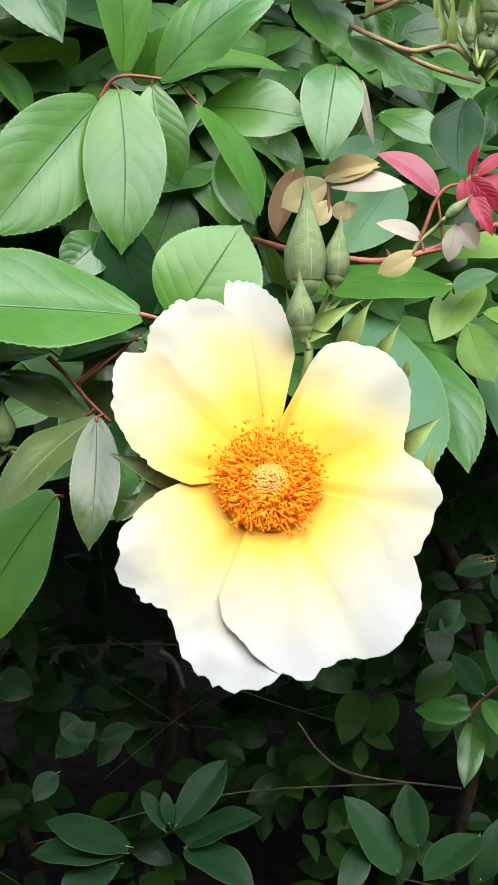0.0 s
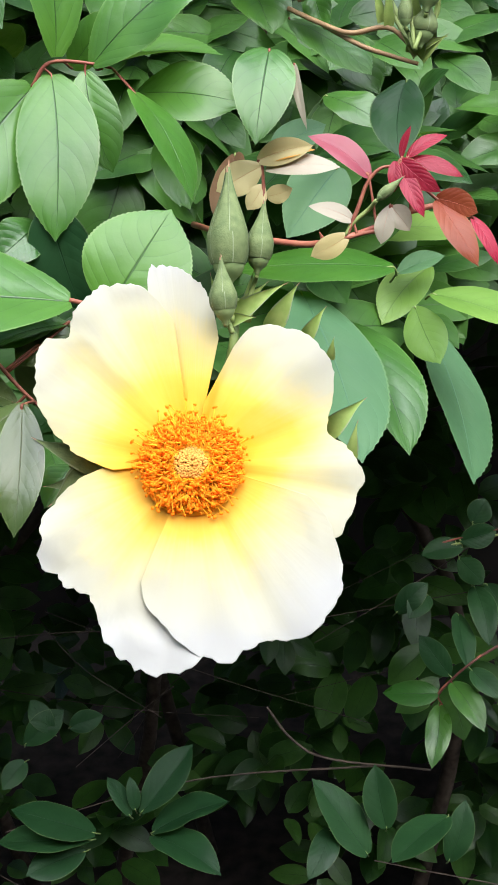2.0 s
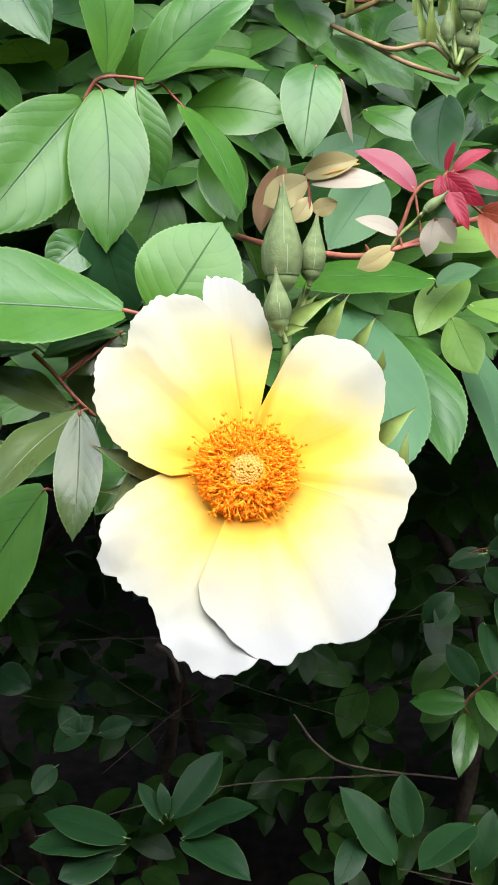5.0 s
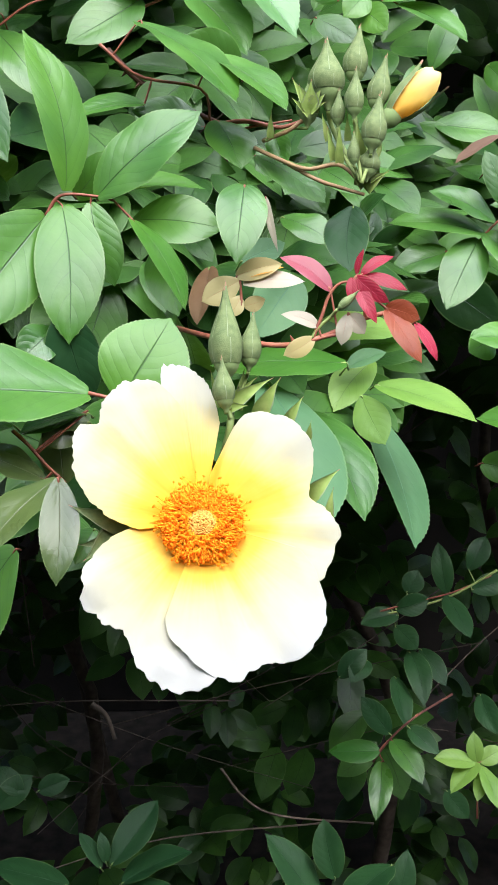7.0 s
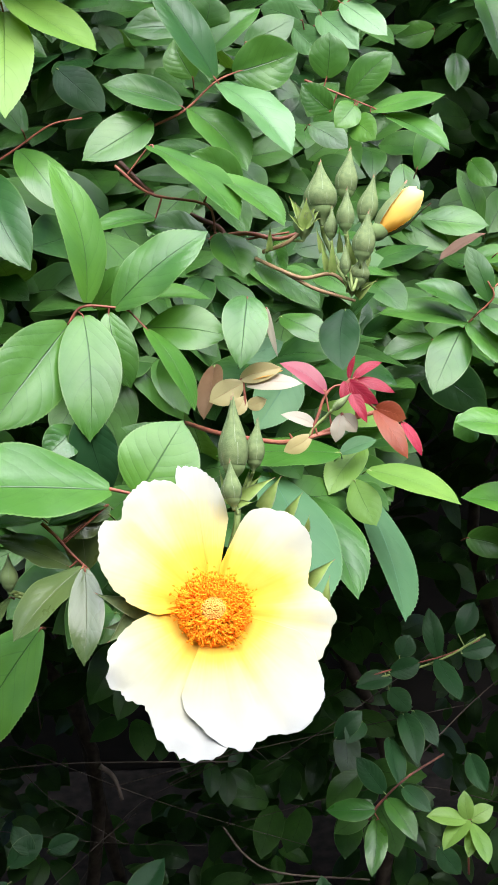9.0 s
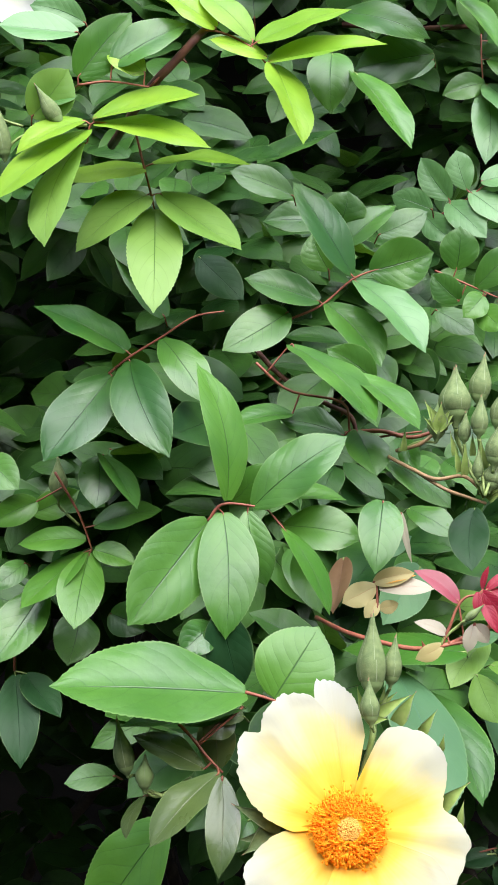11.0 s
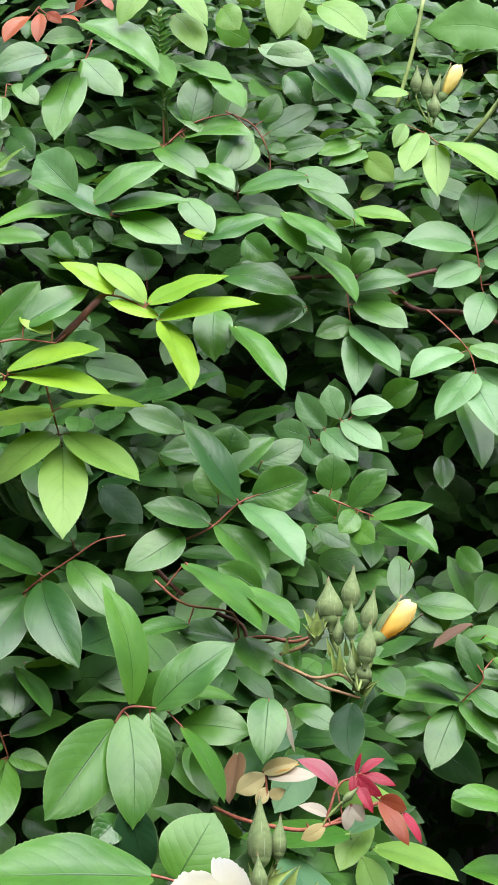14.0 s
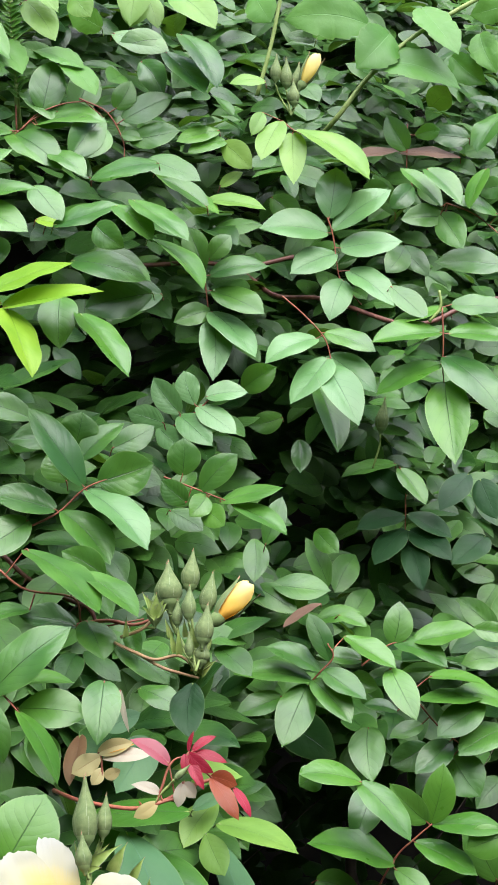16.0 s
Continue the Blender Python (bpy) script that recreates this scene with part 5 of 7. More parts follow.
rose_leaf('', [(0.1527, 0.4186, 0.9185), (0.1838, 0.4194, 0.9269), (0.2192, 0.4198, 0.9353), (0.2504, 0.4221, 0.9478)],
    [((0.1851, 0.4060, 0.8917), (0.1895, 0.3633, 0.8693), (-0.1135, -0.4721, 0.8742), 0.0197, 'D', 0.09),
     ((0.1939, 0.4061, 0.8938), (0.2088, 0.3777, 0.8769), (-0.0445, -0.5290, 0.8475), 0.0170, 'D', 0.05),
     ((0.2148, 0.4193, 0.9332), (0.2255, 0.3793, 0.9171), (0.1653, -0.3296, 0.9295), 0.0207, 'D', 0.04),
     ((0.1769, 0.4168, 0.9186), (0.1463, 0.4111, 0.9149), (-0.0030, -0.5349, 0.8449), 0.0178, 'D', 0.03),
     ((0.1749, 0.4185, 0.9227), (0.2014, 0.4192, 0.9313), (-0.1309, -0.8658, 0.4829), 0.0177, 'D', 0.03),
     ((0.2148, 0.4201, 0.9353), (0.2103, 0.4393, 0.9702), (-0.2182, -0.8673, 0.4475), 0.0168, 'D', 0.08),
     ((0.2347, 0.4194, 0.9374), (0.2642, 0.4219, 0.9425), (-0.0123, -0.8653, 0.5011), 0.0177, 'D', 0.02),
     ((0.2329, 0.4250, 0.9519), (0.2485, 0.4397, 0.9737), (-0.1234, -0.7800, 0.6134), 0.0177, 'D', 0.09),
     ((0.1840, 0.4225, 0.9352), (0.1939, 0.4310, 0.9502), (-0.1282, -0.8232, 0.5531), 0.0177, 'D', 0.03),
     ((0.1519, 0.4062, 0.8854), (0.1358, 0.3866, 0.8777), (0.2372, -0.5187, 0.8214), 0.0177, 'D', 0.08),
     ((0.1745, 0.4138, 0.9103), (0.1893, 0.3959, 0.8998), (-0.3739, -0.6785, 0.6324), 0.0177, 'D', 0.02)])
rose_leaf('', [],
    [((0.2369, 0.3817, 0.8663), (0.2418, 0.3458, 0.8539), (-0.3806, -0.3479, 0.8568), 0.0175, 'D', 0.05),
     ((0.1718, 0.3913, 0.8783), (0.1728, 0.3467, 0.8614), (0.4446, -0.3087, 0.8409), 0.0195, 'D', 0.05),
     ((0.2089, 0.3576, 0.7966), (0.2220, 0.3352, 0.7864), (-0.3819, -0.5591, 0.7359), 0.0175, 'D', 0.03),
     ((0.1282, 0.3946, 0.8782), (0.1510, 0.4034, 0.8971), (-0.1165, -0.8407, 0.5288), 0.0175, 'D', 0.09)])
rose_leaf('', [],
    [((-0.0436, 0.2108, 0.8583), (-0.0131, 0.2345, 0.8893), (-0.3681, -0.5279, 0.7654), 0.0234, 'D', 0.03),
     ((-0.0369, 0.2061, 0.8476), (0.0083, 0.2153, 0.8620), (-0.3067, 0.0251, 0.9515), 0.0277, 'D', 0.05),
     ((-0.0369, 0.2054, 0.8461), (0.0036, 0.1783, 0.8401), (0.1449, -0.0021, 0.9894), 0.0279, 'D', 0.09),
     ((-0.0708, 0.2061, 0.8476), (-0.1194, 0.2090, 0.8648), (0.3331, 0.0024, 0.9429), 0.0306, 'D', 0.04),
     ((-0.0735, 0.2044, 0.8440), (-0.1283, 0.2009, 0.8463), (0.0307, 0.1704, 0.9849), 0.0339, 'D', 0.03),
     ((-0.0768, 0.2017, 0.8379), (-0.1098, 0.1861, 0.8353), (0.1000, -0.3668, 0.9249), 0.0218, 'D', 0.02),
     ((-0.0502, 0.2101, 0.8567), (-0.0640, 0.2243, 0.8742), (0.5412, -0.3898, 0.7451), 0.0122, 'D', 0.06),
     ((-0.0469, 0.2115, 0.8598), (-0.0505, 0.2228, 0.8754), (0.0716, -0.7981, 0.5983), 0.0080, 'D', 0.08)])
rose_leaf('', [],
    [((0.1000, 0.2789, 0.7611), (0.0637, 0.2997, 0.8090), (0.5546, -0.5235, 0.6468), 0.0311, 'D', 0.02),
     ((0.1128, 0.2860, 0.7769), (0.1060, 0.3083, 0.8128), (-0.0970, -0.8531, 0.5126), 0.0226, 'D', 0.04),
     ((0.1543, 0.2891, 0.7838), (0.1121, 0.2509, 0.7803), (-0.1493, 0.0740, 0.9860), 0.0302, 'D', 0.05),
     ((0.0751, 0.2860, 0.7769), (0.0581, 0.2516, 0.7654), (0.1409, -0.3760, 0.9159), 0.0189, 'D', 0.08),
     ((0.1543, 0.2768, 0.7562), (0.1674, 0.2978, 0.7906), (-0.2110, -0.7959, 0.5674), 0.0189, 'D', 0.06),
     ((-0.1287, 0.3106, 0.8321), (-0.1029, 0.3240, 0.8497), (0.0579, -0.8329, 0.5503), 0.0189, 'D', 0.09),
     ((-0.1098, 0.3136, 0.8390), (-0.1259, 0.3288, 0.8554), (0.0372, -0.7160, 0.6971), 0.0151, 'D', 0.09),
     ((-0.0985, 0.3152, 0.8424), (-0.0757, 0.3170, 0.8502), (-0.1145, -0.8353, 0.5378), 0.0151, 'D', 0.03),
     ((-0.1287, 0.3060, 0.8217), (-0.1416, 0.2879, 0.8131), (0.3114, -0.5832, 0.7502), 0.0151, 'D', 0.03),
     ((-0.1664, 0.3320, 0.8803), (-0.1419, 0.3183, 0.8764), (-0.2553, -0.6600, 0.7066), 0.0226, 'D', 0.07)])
rose_leaf('', [(-0.0757, 0.4256, 1.7415), (-0.0788, 0.4250, 1.7305), (-0.0854, 0.4244, 1.7174), (-0.0898, 0.4245, 1.7151)],
    [((-0.1118, 0.4270, 1.7305), (-0.1516, 0.4144, 1.7132), (0.0646, -0.8713, 0.4864), 0.0261, 'M', 0.08),
     ((-0.0854, 0.4251, 1.7257), (-0.1284, 0.3996, 1.6955), (-0.3261, -0.4402, 0.8366), 0.0334, 'M', 0.08),
     ((-0.0890, 0.4245, 1.7160), (-0.1021, 0.3709, 1.6551), (-0.2854, -0.6883, 0.6669), 0.0337, 'M', 0.05),
     ((-0.0819, 0.4249, 1.7266), (-0.0514, 0.3961, 1.6926), (-0.1278, -0.8098, 0.5726), 0.0275, 'M', 0.05),
     ((-0.0930, 0.4466, 1.7385), (-0.1078, 0.4317, 1.7216), (0.5421, -0.8057, 0.2385), 0.0198, 'M', 0.03)])
rose_leaf('red', [(-0.1124, 0.3786, 1.7538), (-0.1174, 0.3784, 1.7476)],
    [((-0.1199, 0.3784, 1.7455), (-0.1369, 0.3601, 1.7223), (-0.2439, -0.6668, 0.7042), 0.0171, 'O', 0.09),
     ((-0.1124, 0.3781, 1.7480), (-0.1126, 0.3573, 1.7224), (-0.2191, -0.7556, 0.6173), 0.0116, 'O', 0.07),
     ((-0.1074, 0.3778, 1.7480), (-0.0954, 0.3713, 1.7400), (-0.3115, -0.9108, 0.2710), 0.0087, 'O', 0.08)])
rose_leaf('broad', [],
    [((-0.0854, 0.4804, 1.7676), (-0.0227, 0.4399, 1.7205), (0.2109, -0.5839, 0.7839), 0.0488, 'M', 0.06)])
rose_leaf('', [(-0.1517, 0.4956, 1.6744), (-0.1526, 0.4971, 1.6932), (-0.1497, 0.4990, 1.7214)],
    [((-0.1535, 0.4984, 1.7106), (-0.1515, 0.4776, 1.6864), (0.0846, -0.7524, 0.6533), 0.0132, 'M', 0.04),
     ((-0.1450, 0.4986, 1.7205), (-0.1221, 0.4847, 1.7023), (-0.0534, -0.8238, 0.5643), 0.0177, 'M', 0.08),
     ((-0.1507, 0.4961, 1.6815), (-0.1245, 0.4700, 1.6559), (-0.4687, -0.8122, 0.3473), 0.0245, 'M', 0.03),
     ((-0.1545, 0.4951, 1.6650), (-0.1608, 0.4654, 1.6330), (0.3241, -0.7244, 0.6085), 0.0188, 'M', 0.07),
     ((-0.1686, 0.4970, 1.6791), (-0.1756, 0.4761, 1.6526), (0.3582, -0.7772, 0.5173), 0.0188, 'M', 0.02),
     ((-0.1451, 0.4959, 1.6838), (-0.1673, 0.4859, 1.6749), (0.2459, -0.8910, 0.3816), 0.0159, 'M', 0.05)])
rose_leaf('', [],
    [((-0.1373, 0.4554, 1.6139), (-0.1216, 0.4596, 1.6281), (0.2435, -0.9697, 0.0184), 0.0182, 'M', 0.02),
     ((-0.1509, 0.4566, 1.6184), (-0.1684, 0.4509, 1.6108), (0.3218, -0.9463, -0.0303), 0.0182, 'M', 0.03),
     ((-0.1692, 0.4553, 1.5865), (-0.1454, 0.4421, 1.5721), (0.0286, -0.7137, 0.6999), 0.0176, 'M', 0.06),
     ((-0.1113, 0.4724, 1.5932), (-0.0919, 0.4514, 1.5732), (-0.4399, -0.7981, 0.4117), 0.0186, 'M', 0.09),
     ((-0.0928, 0.4711, 1.5909), (-0.0792, 0.4525, 1.5734), (-0.4151, -0.7670, 0.4893), 0.0186, 'M', 0.02)])
rose_leaf('lime', [],
    [((-0.1704, 0.3219, 1.5738), (-0.1598, 0.3607, 1.6128), (-0.1600, -0.6771, 0.7183), 0.0255, 'L', 0.03)])


rose_leaf('lime', [(-0.0220, 0.4790, 1.8120), (-0.0335, 0.4763, 1.8045)],
    [((-0.0335, 0.4763, 1.8045), (-0.0551, 0.4610, 1.7615), (-0.2000, -0.8300, 0.5200), 0.0260, 'L', 0.05)])
rose_leaf('lime', [(-0.0280, 0.4790, 1.8120), (-0.0150, 0.4743, 1.8054)],
    [((-0.0150, 0.4743, 1.8054), (0.0164, 0.4480, 1.7603), (0.1500, -0.8200, 0.5500), 0.0250, 'L', 0.06)])
rose_leaf('lime', [(0.0940, 0.4700, 1.8180), (0.0882, 0.4653, 1.8099)],
    [((0.0882, 0.4653, 1.8099), (0.0731, 0.4392, 1.7494), (-0.0600, -0.8500, 0.5200), 0.0330, 'L', 0.05),
     ((0.0895, 0.4769, 1.7873), (0.0979, 0.4589, 1.7534), (0.0500, -0.8000, 0.6000), 0.0190, 'L', 0.04)])
rose_leaf('red', [(-0.1100, 0.3780, 1.7420), (-0.1002, 0.3762, 1.7447), (-0.0859, 0.3750, 1.7498), (-0.0658, 0.3734, 1.7603)],
    [((-0.1002, 0.3762, 1.7447), (-0.0825, 0.3721, 1.7417), (0.1000, -0.6000, 0.7800), 0.0072, 'O', 0.12),
     ((-0.0859, 0.3750, 1.7498), (-0.0761, 0.3726, 1.7627), (-0.2000, -0.9000, 0.3000), 0.0065, 'O', 0.10),
     ((-0.0658, 0.3734, 1.7603), (-0.0581, 0.3648, 1.7479), (0.3000, -0.8000, 0.5000), 0.0085, 'O', 0.10)])


# ---- open blooms ----
def petal(thing, frame_m, turn, angles, radii, base, rim, ruffle, seed, roll=0.0, tone=1.0, creases=()):
    """One petal of a bloom: a fan from the bloom's heart, its outline given by the radius at some angles (millimetres, degrees).
    creases: angle, depth and spread of folds that run outwards."""
    us = np.concatenate(([0, 0.006], np.linspace(0.02, 0.98, 74), [0.994, 1]))
    vs = np.concatenate((np.linspace(0, 0.988, 27), [0.995, 1.0]))
    nu, nv = len(us), len(vs)
    degs = angles[0] + (angles[-1] - angles[0]) * us
    a = np.radians(degs)
    order = np.argsort(angles)
    smooth = np.interp(degs, np.array(angles, float)[order], np.array(radii, float)[order])
    pad = np.pad(smooth, 2, mode="edge")
    smooth = (pad[:-4] + 2 * pad[1:-3] + 3 * pad[2:-2] + 2 * pad[3:-1] + pad[4:]) / 9
    pts, uvs = [], []
    for v in vs:
        for j, u in enumerate(us):
            edge = abs(2 * u - 1)
            r = smooth[j] * 0.001 * v
            r *= 1 + 0.018 * v ** 3 * noise.noise((u * 14, seed, 0.5)) + 2.4 * ruffle * v ** 6 * noise.noise((u * 38, seed, 2.5)) + 1.4 * ruffle * v ** 10 * noise.noise((u * 90, seed, 5.5))
            way = a[j] + radians(turn)
            x, y = r * math.cos(way), r * math.sin(way)
            h = base * min(1.0, 3 * v) + rim * v ** 2.2 + roll * edge ** 3 * v - 0.003 * (1 - v) ** 2
            # the swell that all petals share keeps them from cutting through each other
            h += 0.0006 * v ** 1.5 * noise.noise((x * 38, y * 38, 4.0))
            h += 0.13 * ruffle * v ** 2 * noise.noise((x * 90, y * 90, seed + 3)) + 0.22 * ruffle * v * (0.5 - abs(noise.noise((x * 60, y * 60, seed + 7))))
            sunk = sum(depth * math.exp(-((degs[j] - at) / spread) ** 2) for at, depth, spread in creases)
            pts.append((x, y, h - sunk * v))
            # folds are tinted yellower, painting in the golden shade of the pockets
            uvs.append((r / 0.055 * tone * (1 - 110 * max(sunk, 0.0) * (1 - 0.5 * v)), u))
    ob = part("petal", grid_mesh("petal", pts, uvs, nu, nv, PETAL), None, thing)
    ob.matrix_local = frame_m
    thick = ob.modifiers.new("thickness", "SOLIDIFY")
    thick.thickness, thick.offset = 0.00025, -1
    return ob


def stamens(thing, frame_m, seed, count=1050, reach=0.0150):
    """The ring of filaments with their anthers, and the stigmas in the middle."""
    rnd = random.Random(seed)
    fv, ff, av, af = [], [], [], []
    ball = bmesh.new()
    bmesh.ops.create_icosphere(ball, subdivisions=1, radius=1.0)
    bv, bf = [v.co.copy() for v in ball.verts], [[v.index for v in f.verts] for f in ball.faces]
    ball.free()
    for i in range(count):
        w = rnd.uniform(0, 2 * math.pi)
        k = rnd.random() ** 0.62
        r = 0.0052 + (reach - 0.0052) * k * (1.0 + 0.10 * math.sin(w))
        if rnd.random() < 0.16:
            r *= rnd.uniform(1.05, 1.36)
        h = 0.0052 * (1 - 0.55 * k) + rnd.uniform(-0.0012, 0.0020)
        d = Vector((math.cos(w), math.sin(w), 0))
        s = Vector((-d.y, d.x, 0)) * rnd.uniform(-0.0036, 0.0036)
        line = [d * 0.0030, d * (0.0030 + 0.5 * (r - 0.0030)) + s + Vector((0, 0, h * 0.75)), d * r + s * 0.4 + Vector((0, 0, h))]
        v, f = tube_data(line, 0.00022, 0.00016, 4, 6)
        o = len(fv)
        fv += v
        ff += [tuple(o + q for q in t) for t in f]
        o = len(av)
        turn = Matrix.Rotation(rnd.uniform(0, 3), 3, Vector((rnd.uniform(-1, 1), rnd.uniform(-1, 1), rnd.uniform(-1, 1))).normalized())
        size = rnd.uniform(0.7, 1.45)
        av += [line[2] + turn @ Vector((c.x * 0.00034, c.y * 0.00046, c.z * 0.00068)) * size for c in bv]
        af += [tuple(o + q for q in t) for t in bf]
    for name, v, f, material, label in (("filament_ring", fv, ff, FILAMENT, "golden yellow filaments"), ("anther_ring", av, af, ANTHER, "orange anthers")):
        me = bpy.data.meshes.new(name)
        me.from_pydata(v, [], f)
        me.polygons.foreach_set("use_smooth", [True] * len(me.polygons))
        ob = part(name, me, material, thing if name == "filament_ring" else ring, label)
        if name == "filament_ring":
            ring = ob
            ring.matrix_local = frame_m
    # golden disc added to brighten the shaded gaps between filaments
    bm = bmesh.new()
    bmesh.ops.create_cone(bm, cap_ends=True, segments=32, radius1=0.0146, radius2=0.0055, depth=0.0034, matrix=Matrix.Translation((0, 0, 0.0026)))
    ob = part("nectary", bm, FILAMENT, thing, "added golden disc filling dark gaps between filaments")
    ob.matrix_local = frame_m
    bm = bmesh.new()
    for i in range(220):
        w, r = rnd.uniform(0, 6.28), 0.0046 * math.sqrt(rnd.random())
        c = Vector((math.cos(w) * r, math.sin(w) * r, 0.0056 - 60 * r * r + rnd.uniform(0, 0.00012)))
        bmesh.ops.create_icosphere(bm, subdivisions=1, radius=0.00058, matrix=Matrix.Translation(c))
    bmesh.ops.create_cone(bm, cap_ends=True, segments=18, radius1=0.0050, radius2=0.0032, depth=0.006, matrix=Matrix.Translation((0, 0, 0.0024)))
    for f in bm.faces:
        f.smooth = True
    ob = part("stigma", bm, STIGMA, thing, "buff stigmas in the heart of the bloom")
    ob.matrix_local = frame_m


def bloom_frame(centre, right, up, size=1.0):
    x = Vector(right).normalized()
    z = x.cross(Vector(up)).normalized()
    y = z.cross(x)
    m = (Matrix((x, y, z)).transposed() * size).to_4x4()
    m.translation = Vector(centre)
    return m


def sepal(parent, base, tip, up, width, arch=0.1, name="sepal", skin=None):
    """A pointed green sepal with a pale felted edge."""
    base, tip = Vector(base), Vector(tip)
    length = (tip - base).length
    pts, uvs = [], []
    for i in range(14):
        t = i / 13
        half = width / 2 * (math.sin(math.pi * min(1, 0.25 + 0.75 * t) ** 1.0) * (1 - t) ** 0.75 + 0.05 * (1 - t) + 0.015) * 0.86
        for j in range(5):
            u = (-1, -0.86, 0, 0.86, 1)[j]
            pts.append((u * half + 0.05 * length * t ** 4, t * length, arch * length * 4 * t * (1 - t) + 0.70 * half * u * u + 0.10 * length * t ** 4))
            uvs.append((j / 4, t))
    me = grid_mesh(name, pts, uvs, 5, 14, skin or SEPAL)
    me.materials.append(SEPAL_EDGE)
    me.materials.append(TIP)
    for k, f in enumerate(me.polygons):
        f.material_index = 2 if k > 47 else 1 if k % 4 in (0, 3) and k > 12 else 0
    ob = part(name, me, None, parent)
    ob.matrix_local = blade_pose(base, tip, up)
    return ob


def open_rose(label, frame_m, turn, petals, seed):
    thing = tagged(new("rose_bloom"), label, "flower", "blooms of the rose bush")
    for k, (angles, radii, base, rim, ruffle, roll, tone, *folds) in enumerate(petals):
        petal(thing, frame_m, turn, angles, radii, base, rim, ruffle, seed + k * 1.7, roll, tone, folds)
    stamens(thing, frame_m @ Matrix.Translation((-0.0004, -0.0026, 0)), seed)
    return thing


# ---- buds ----
def bud_profile(t):
    """Radius along a closed bud: round below, drawn out to a long beak."""
    return float(np.interp(t, (0.0, 0.08, 0.2, 0.3, 0.45, 0.6, 0.75, 0.88, 1.0), (0.80, 0.93, 1.0, 0.97, 0.76, 0.50, 0.27, 0.13, 0.05)))


def rose_bud(base, tip, width, pedicel, opened=0.0, dull=False):
    """A bud: round hip, closed cone of petals, five sepals that wrap it, and its stalk."""
    base, tip = Vector(base), Vector(tip)
    length = (tip - base).length
    if opened:
        label = "half-open yellow rose bud between green sepals"
    elif dull:
        label = "small brownish rose bud with withered sepals"
    else:
        label = "closed green rose bud with pointed sepals"
    thing = tagged(new("rose_bud"), label, "bud", "buds of the rose bush")
    axis = (tip - base).normalized()
    side = axis.cross(Vector((0.2, 1, 0.1))).normalized()
    m = blade_pose(base, tip, axis.cross(side))
    rnd = random.Random(int(length * 1e6))
    # the closed petals
    n, rows, twist = 20, 16, rnd.uniform(0.6, 1.2)
    pts, uvs = [], []
    for i in range(rows):
        t = i / (rows - 1)
        prof = bud_profile(t) if not opened else float(np.interp(t, (0, 0.25, 0.5, 0.75, 0.92, 1.0), (0.40, 0.72, 0.86, 0.80, 0.62, 0.34)))
        for k in range(n + 1):
            w = 2 * math.pi * k / n
            r = width / 2 * max(prof, 0.02) * (0.90 if not opened else 1.0)
            r *= 1 + (0.20 * ((2 * (k % n) / n + 0.7 * t + 0.3) % 1.0) if opened else 0)
            y = t * length * (0.93 if not opened else 1.0) + (0.03 * length * math.sin(2 * w) * t if opened else 0)
            pts.append((r * math.cos(w), y, r * math.sin(w)))
            uvs.append((t, k / n))
    ob = part("petals", grid_mesh("petals", pts, uvs, n + 1, rows, (PETAL_PALE if opened > 0.55 else PETAL_BUD) if opened else SEPAL), None, thing, "yellow petals" if opened else "")
    ob.matrix_local = m
    # sepals that hug the cone
    reach = 0.94 if opened else 1.0
    for s in range(5):
        w0 = 2 * math.pi * s / 5 + rnd.uniform(-0.1, 0.1) + 0.6 if not opened else (0.15, 2.85, 4.7, 3.8, 5.5)[s]
        pts, uvs = [], []
        flare = (rnd.uniform(0.20, 0.55) if opened else 0.0) + rnd.uniform(0, 0.04)
        for i in range(14):
            t = i / 13
            prof = bud_profile(t) if not opened else float(np.interp(t, (0, 0.2, 0.45, 1.0), (0.52, 0.90, 1.0, 0.72)))
            r = width / 2 * (max(prof, 0.035) * 1.03 + flare * t * t)
            spread = 0.71 * (1 - t) ** 0.1 + 0.02 if not opened else 0.62 * (1 - t) ** 0.7 + 0.02
            for j in range(7):
                u = (-1, -0.93, -0.5, 0, 0.5, 0.93, 1)[j]
                w = w0 + u * spread
                rr = r * (0.99 + 0.012 * (s % 3) + 0.08 * (1 - abs(u)) ** 1.5)
                pts.append((rr * math.cos(w), t * length * reach * (1.06 if s == 0 else 1.0), rr * math.sin(w)))
                uvs.append((j / 6, t))
        me = grid_mesh("sepal", pts, uvs, 7, 14, HIP if dull else SEPAL)
        me.materials.append(SEPAL_EDGE)
        me.materials.append(TIP)
        for k, f in enumerate(me.polygons):
            f.material_index = 2 if k > 71 else 1 if k % 6 in (0, 5) else 0
        ob = part("sepal", me, None, thing)
        ob.matrix_local = m
    # hip, narrower than the bud and drawn down into the stalk
    pts, uvs = [], []
    for y, r in ((0.16, 0.42), (0.05, 0.41), (-0.04, 0.40), (-0.14, 0.37), (-0.24, 0.31), (-0.33, 0.22), (-0.44, 0.12), (-0.58, 0.08)):
        for k in range(15):
            w = 2 * math.pi * k / 14
            pts.append((r * width * math.cos(w) * (0.8 if opened else 1), y * width, r * width * math.sin(w) * (0.8 if opened else 1)))
            uvs.append((k / 14, y))
    part("hip", grid_mesh("hip", pts, uvs, 15, 8, HIP), None, thing).matrix_local = m
    if pedicel:
        tube("pedicel", [base - axis * width * 0.58] + [Vector(q) for q in pedicel], max(0.0007, width * 0.075), max(0.0008, width * 0.085), STEM_GREEN, thing)
    return thing


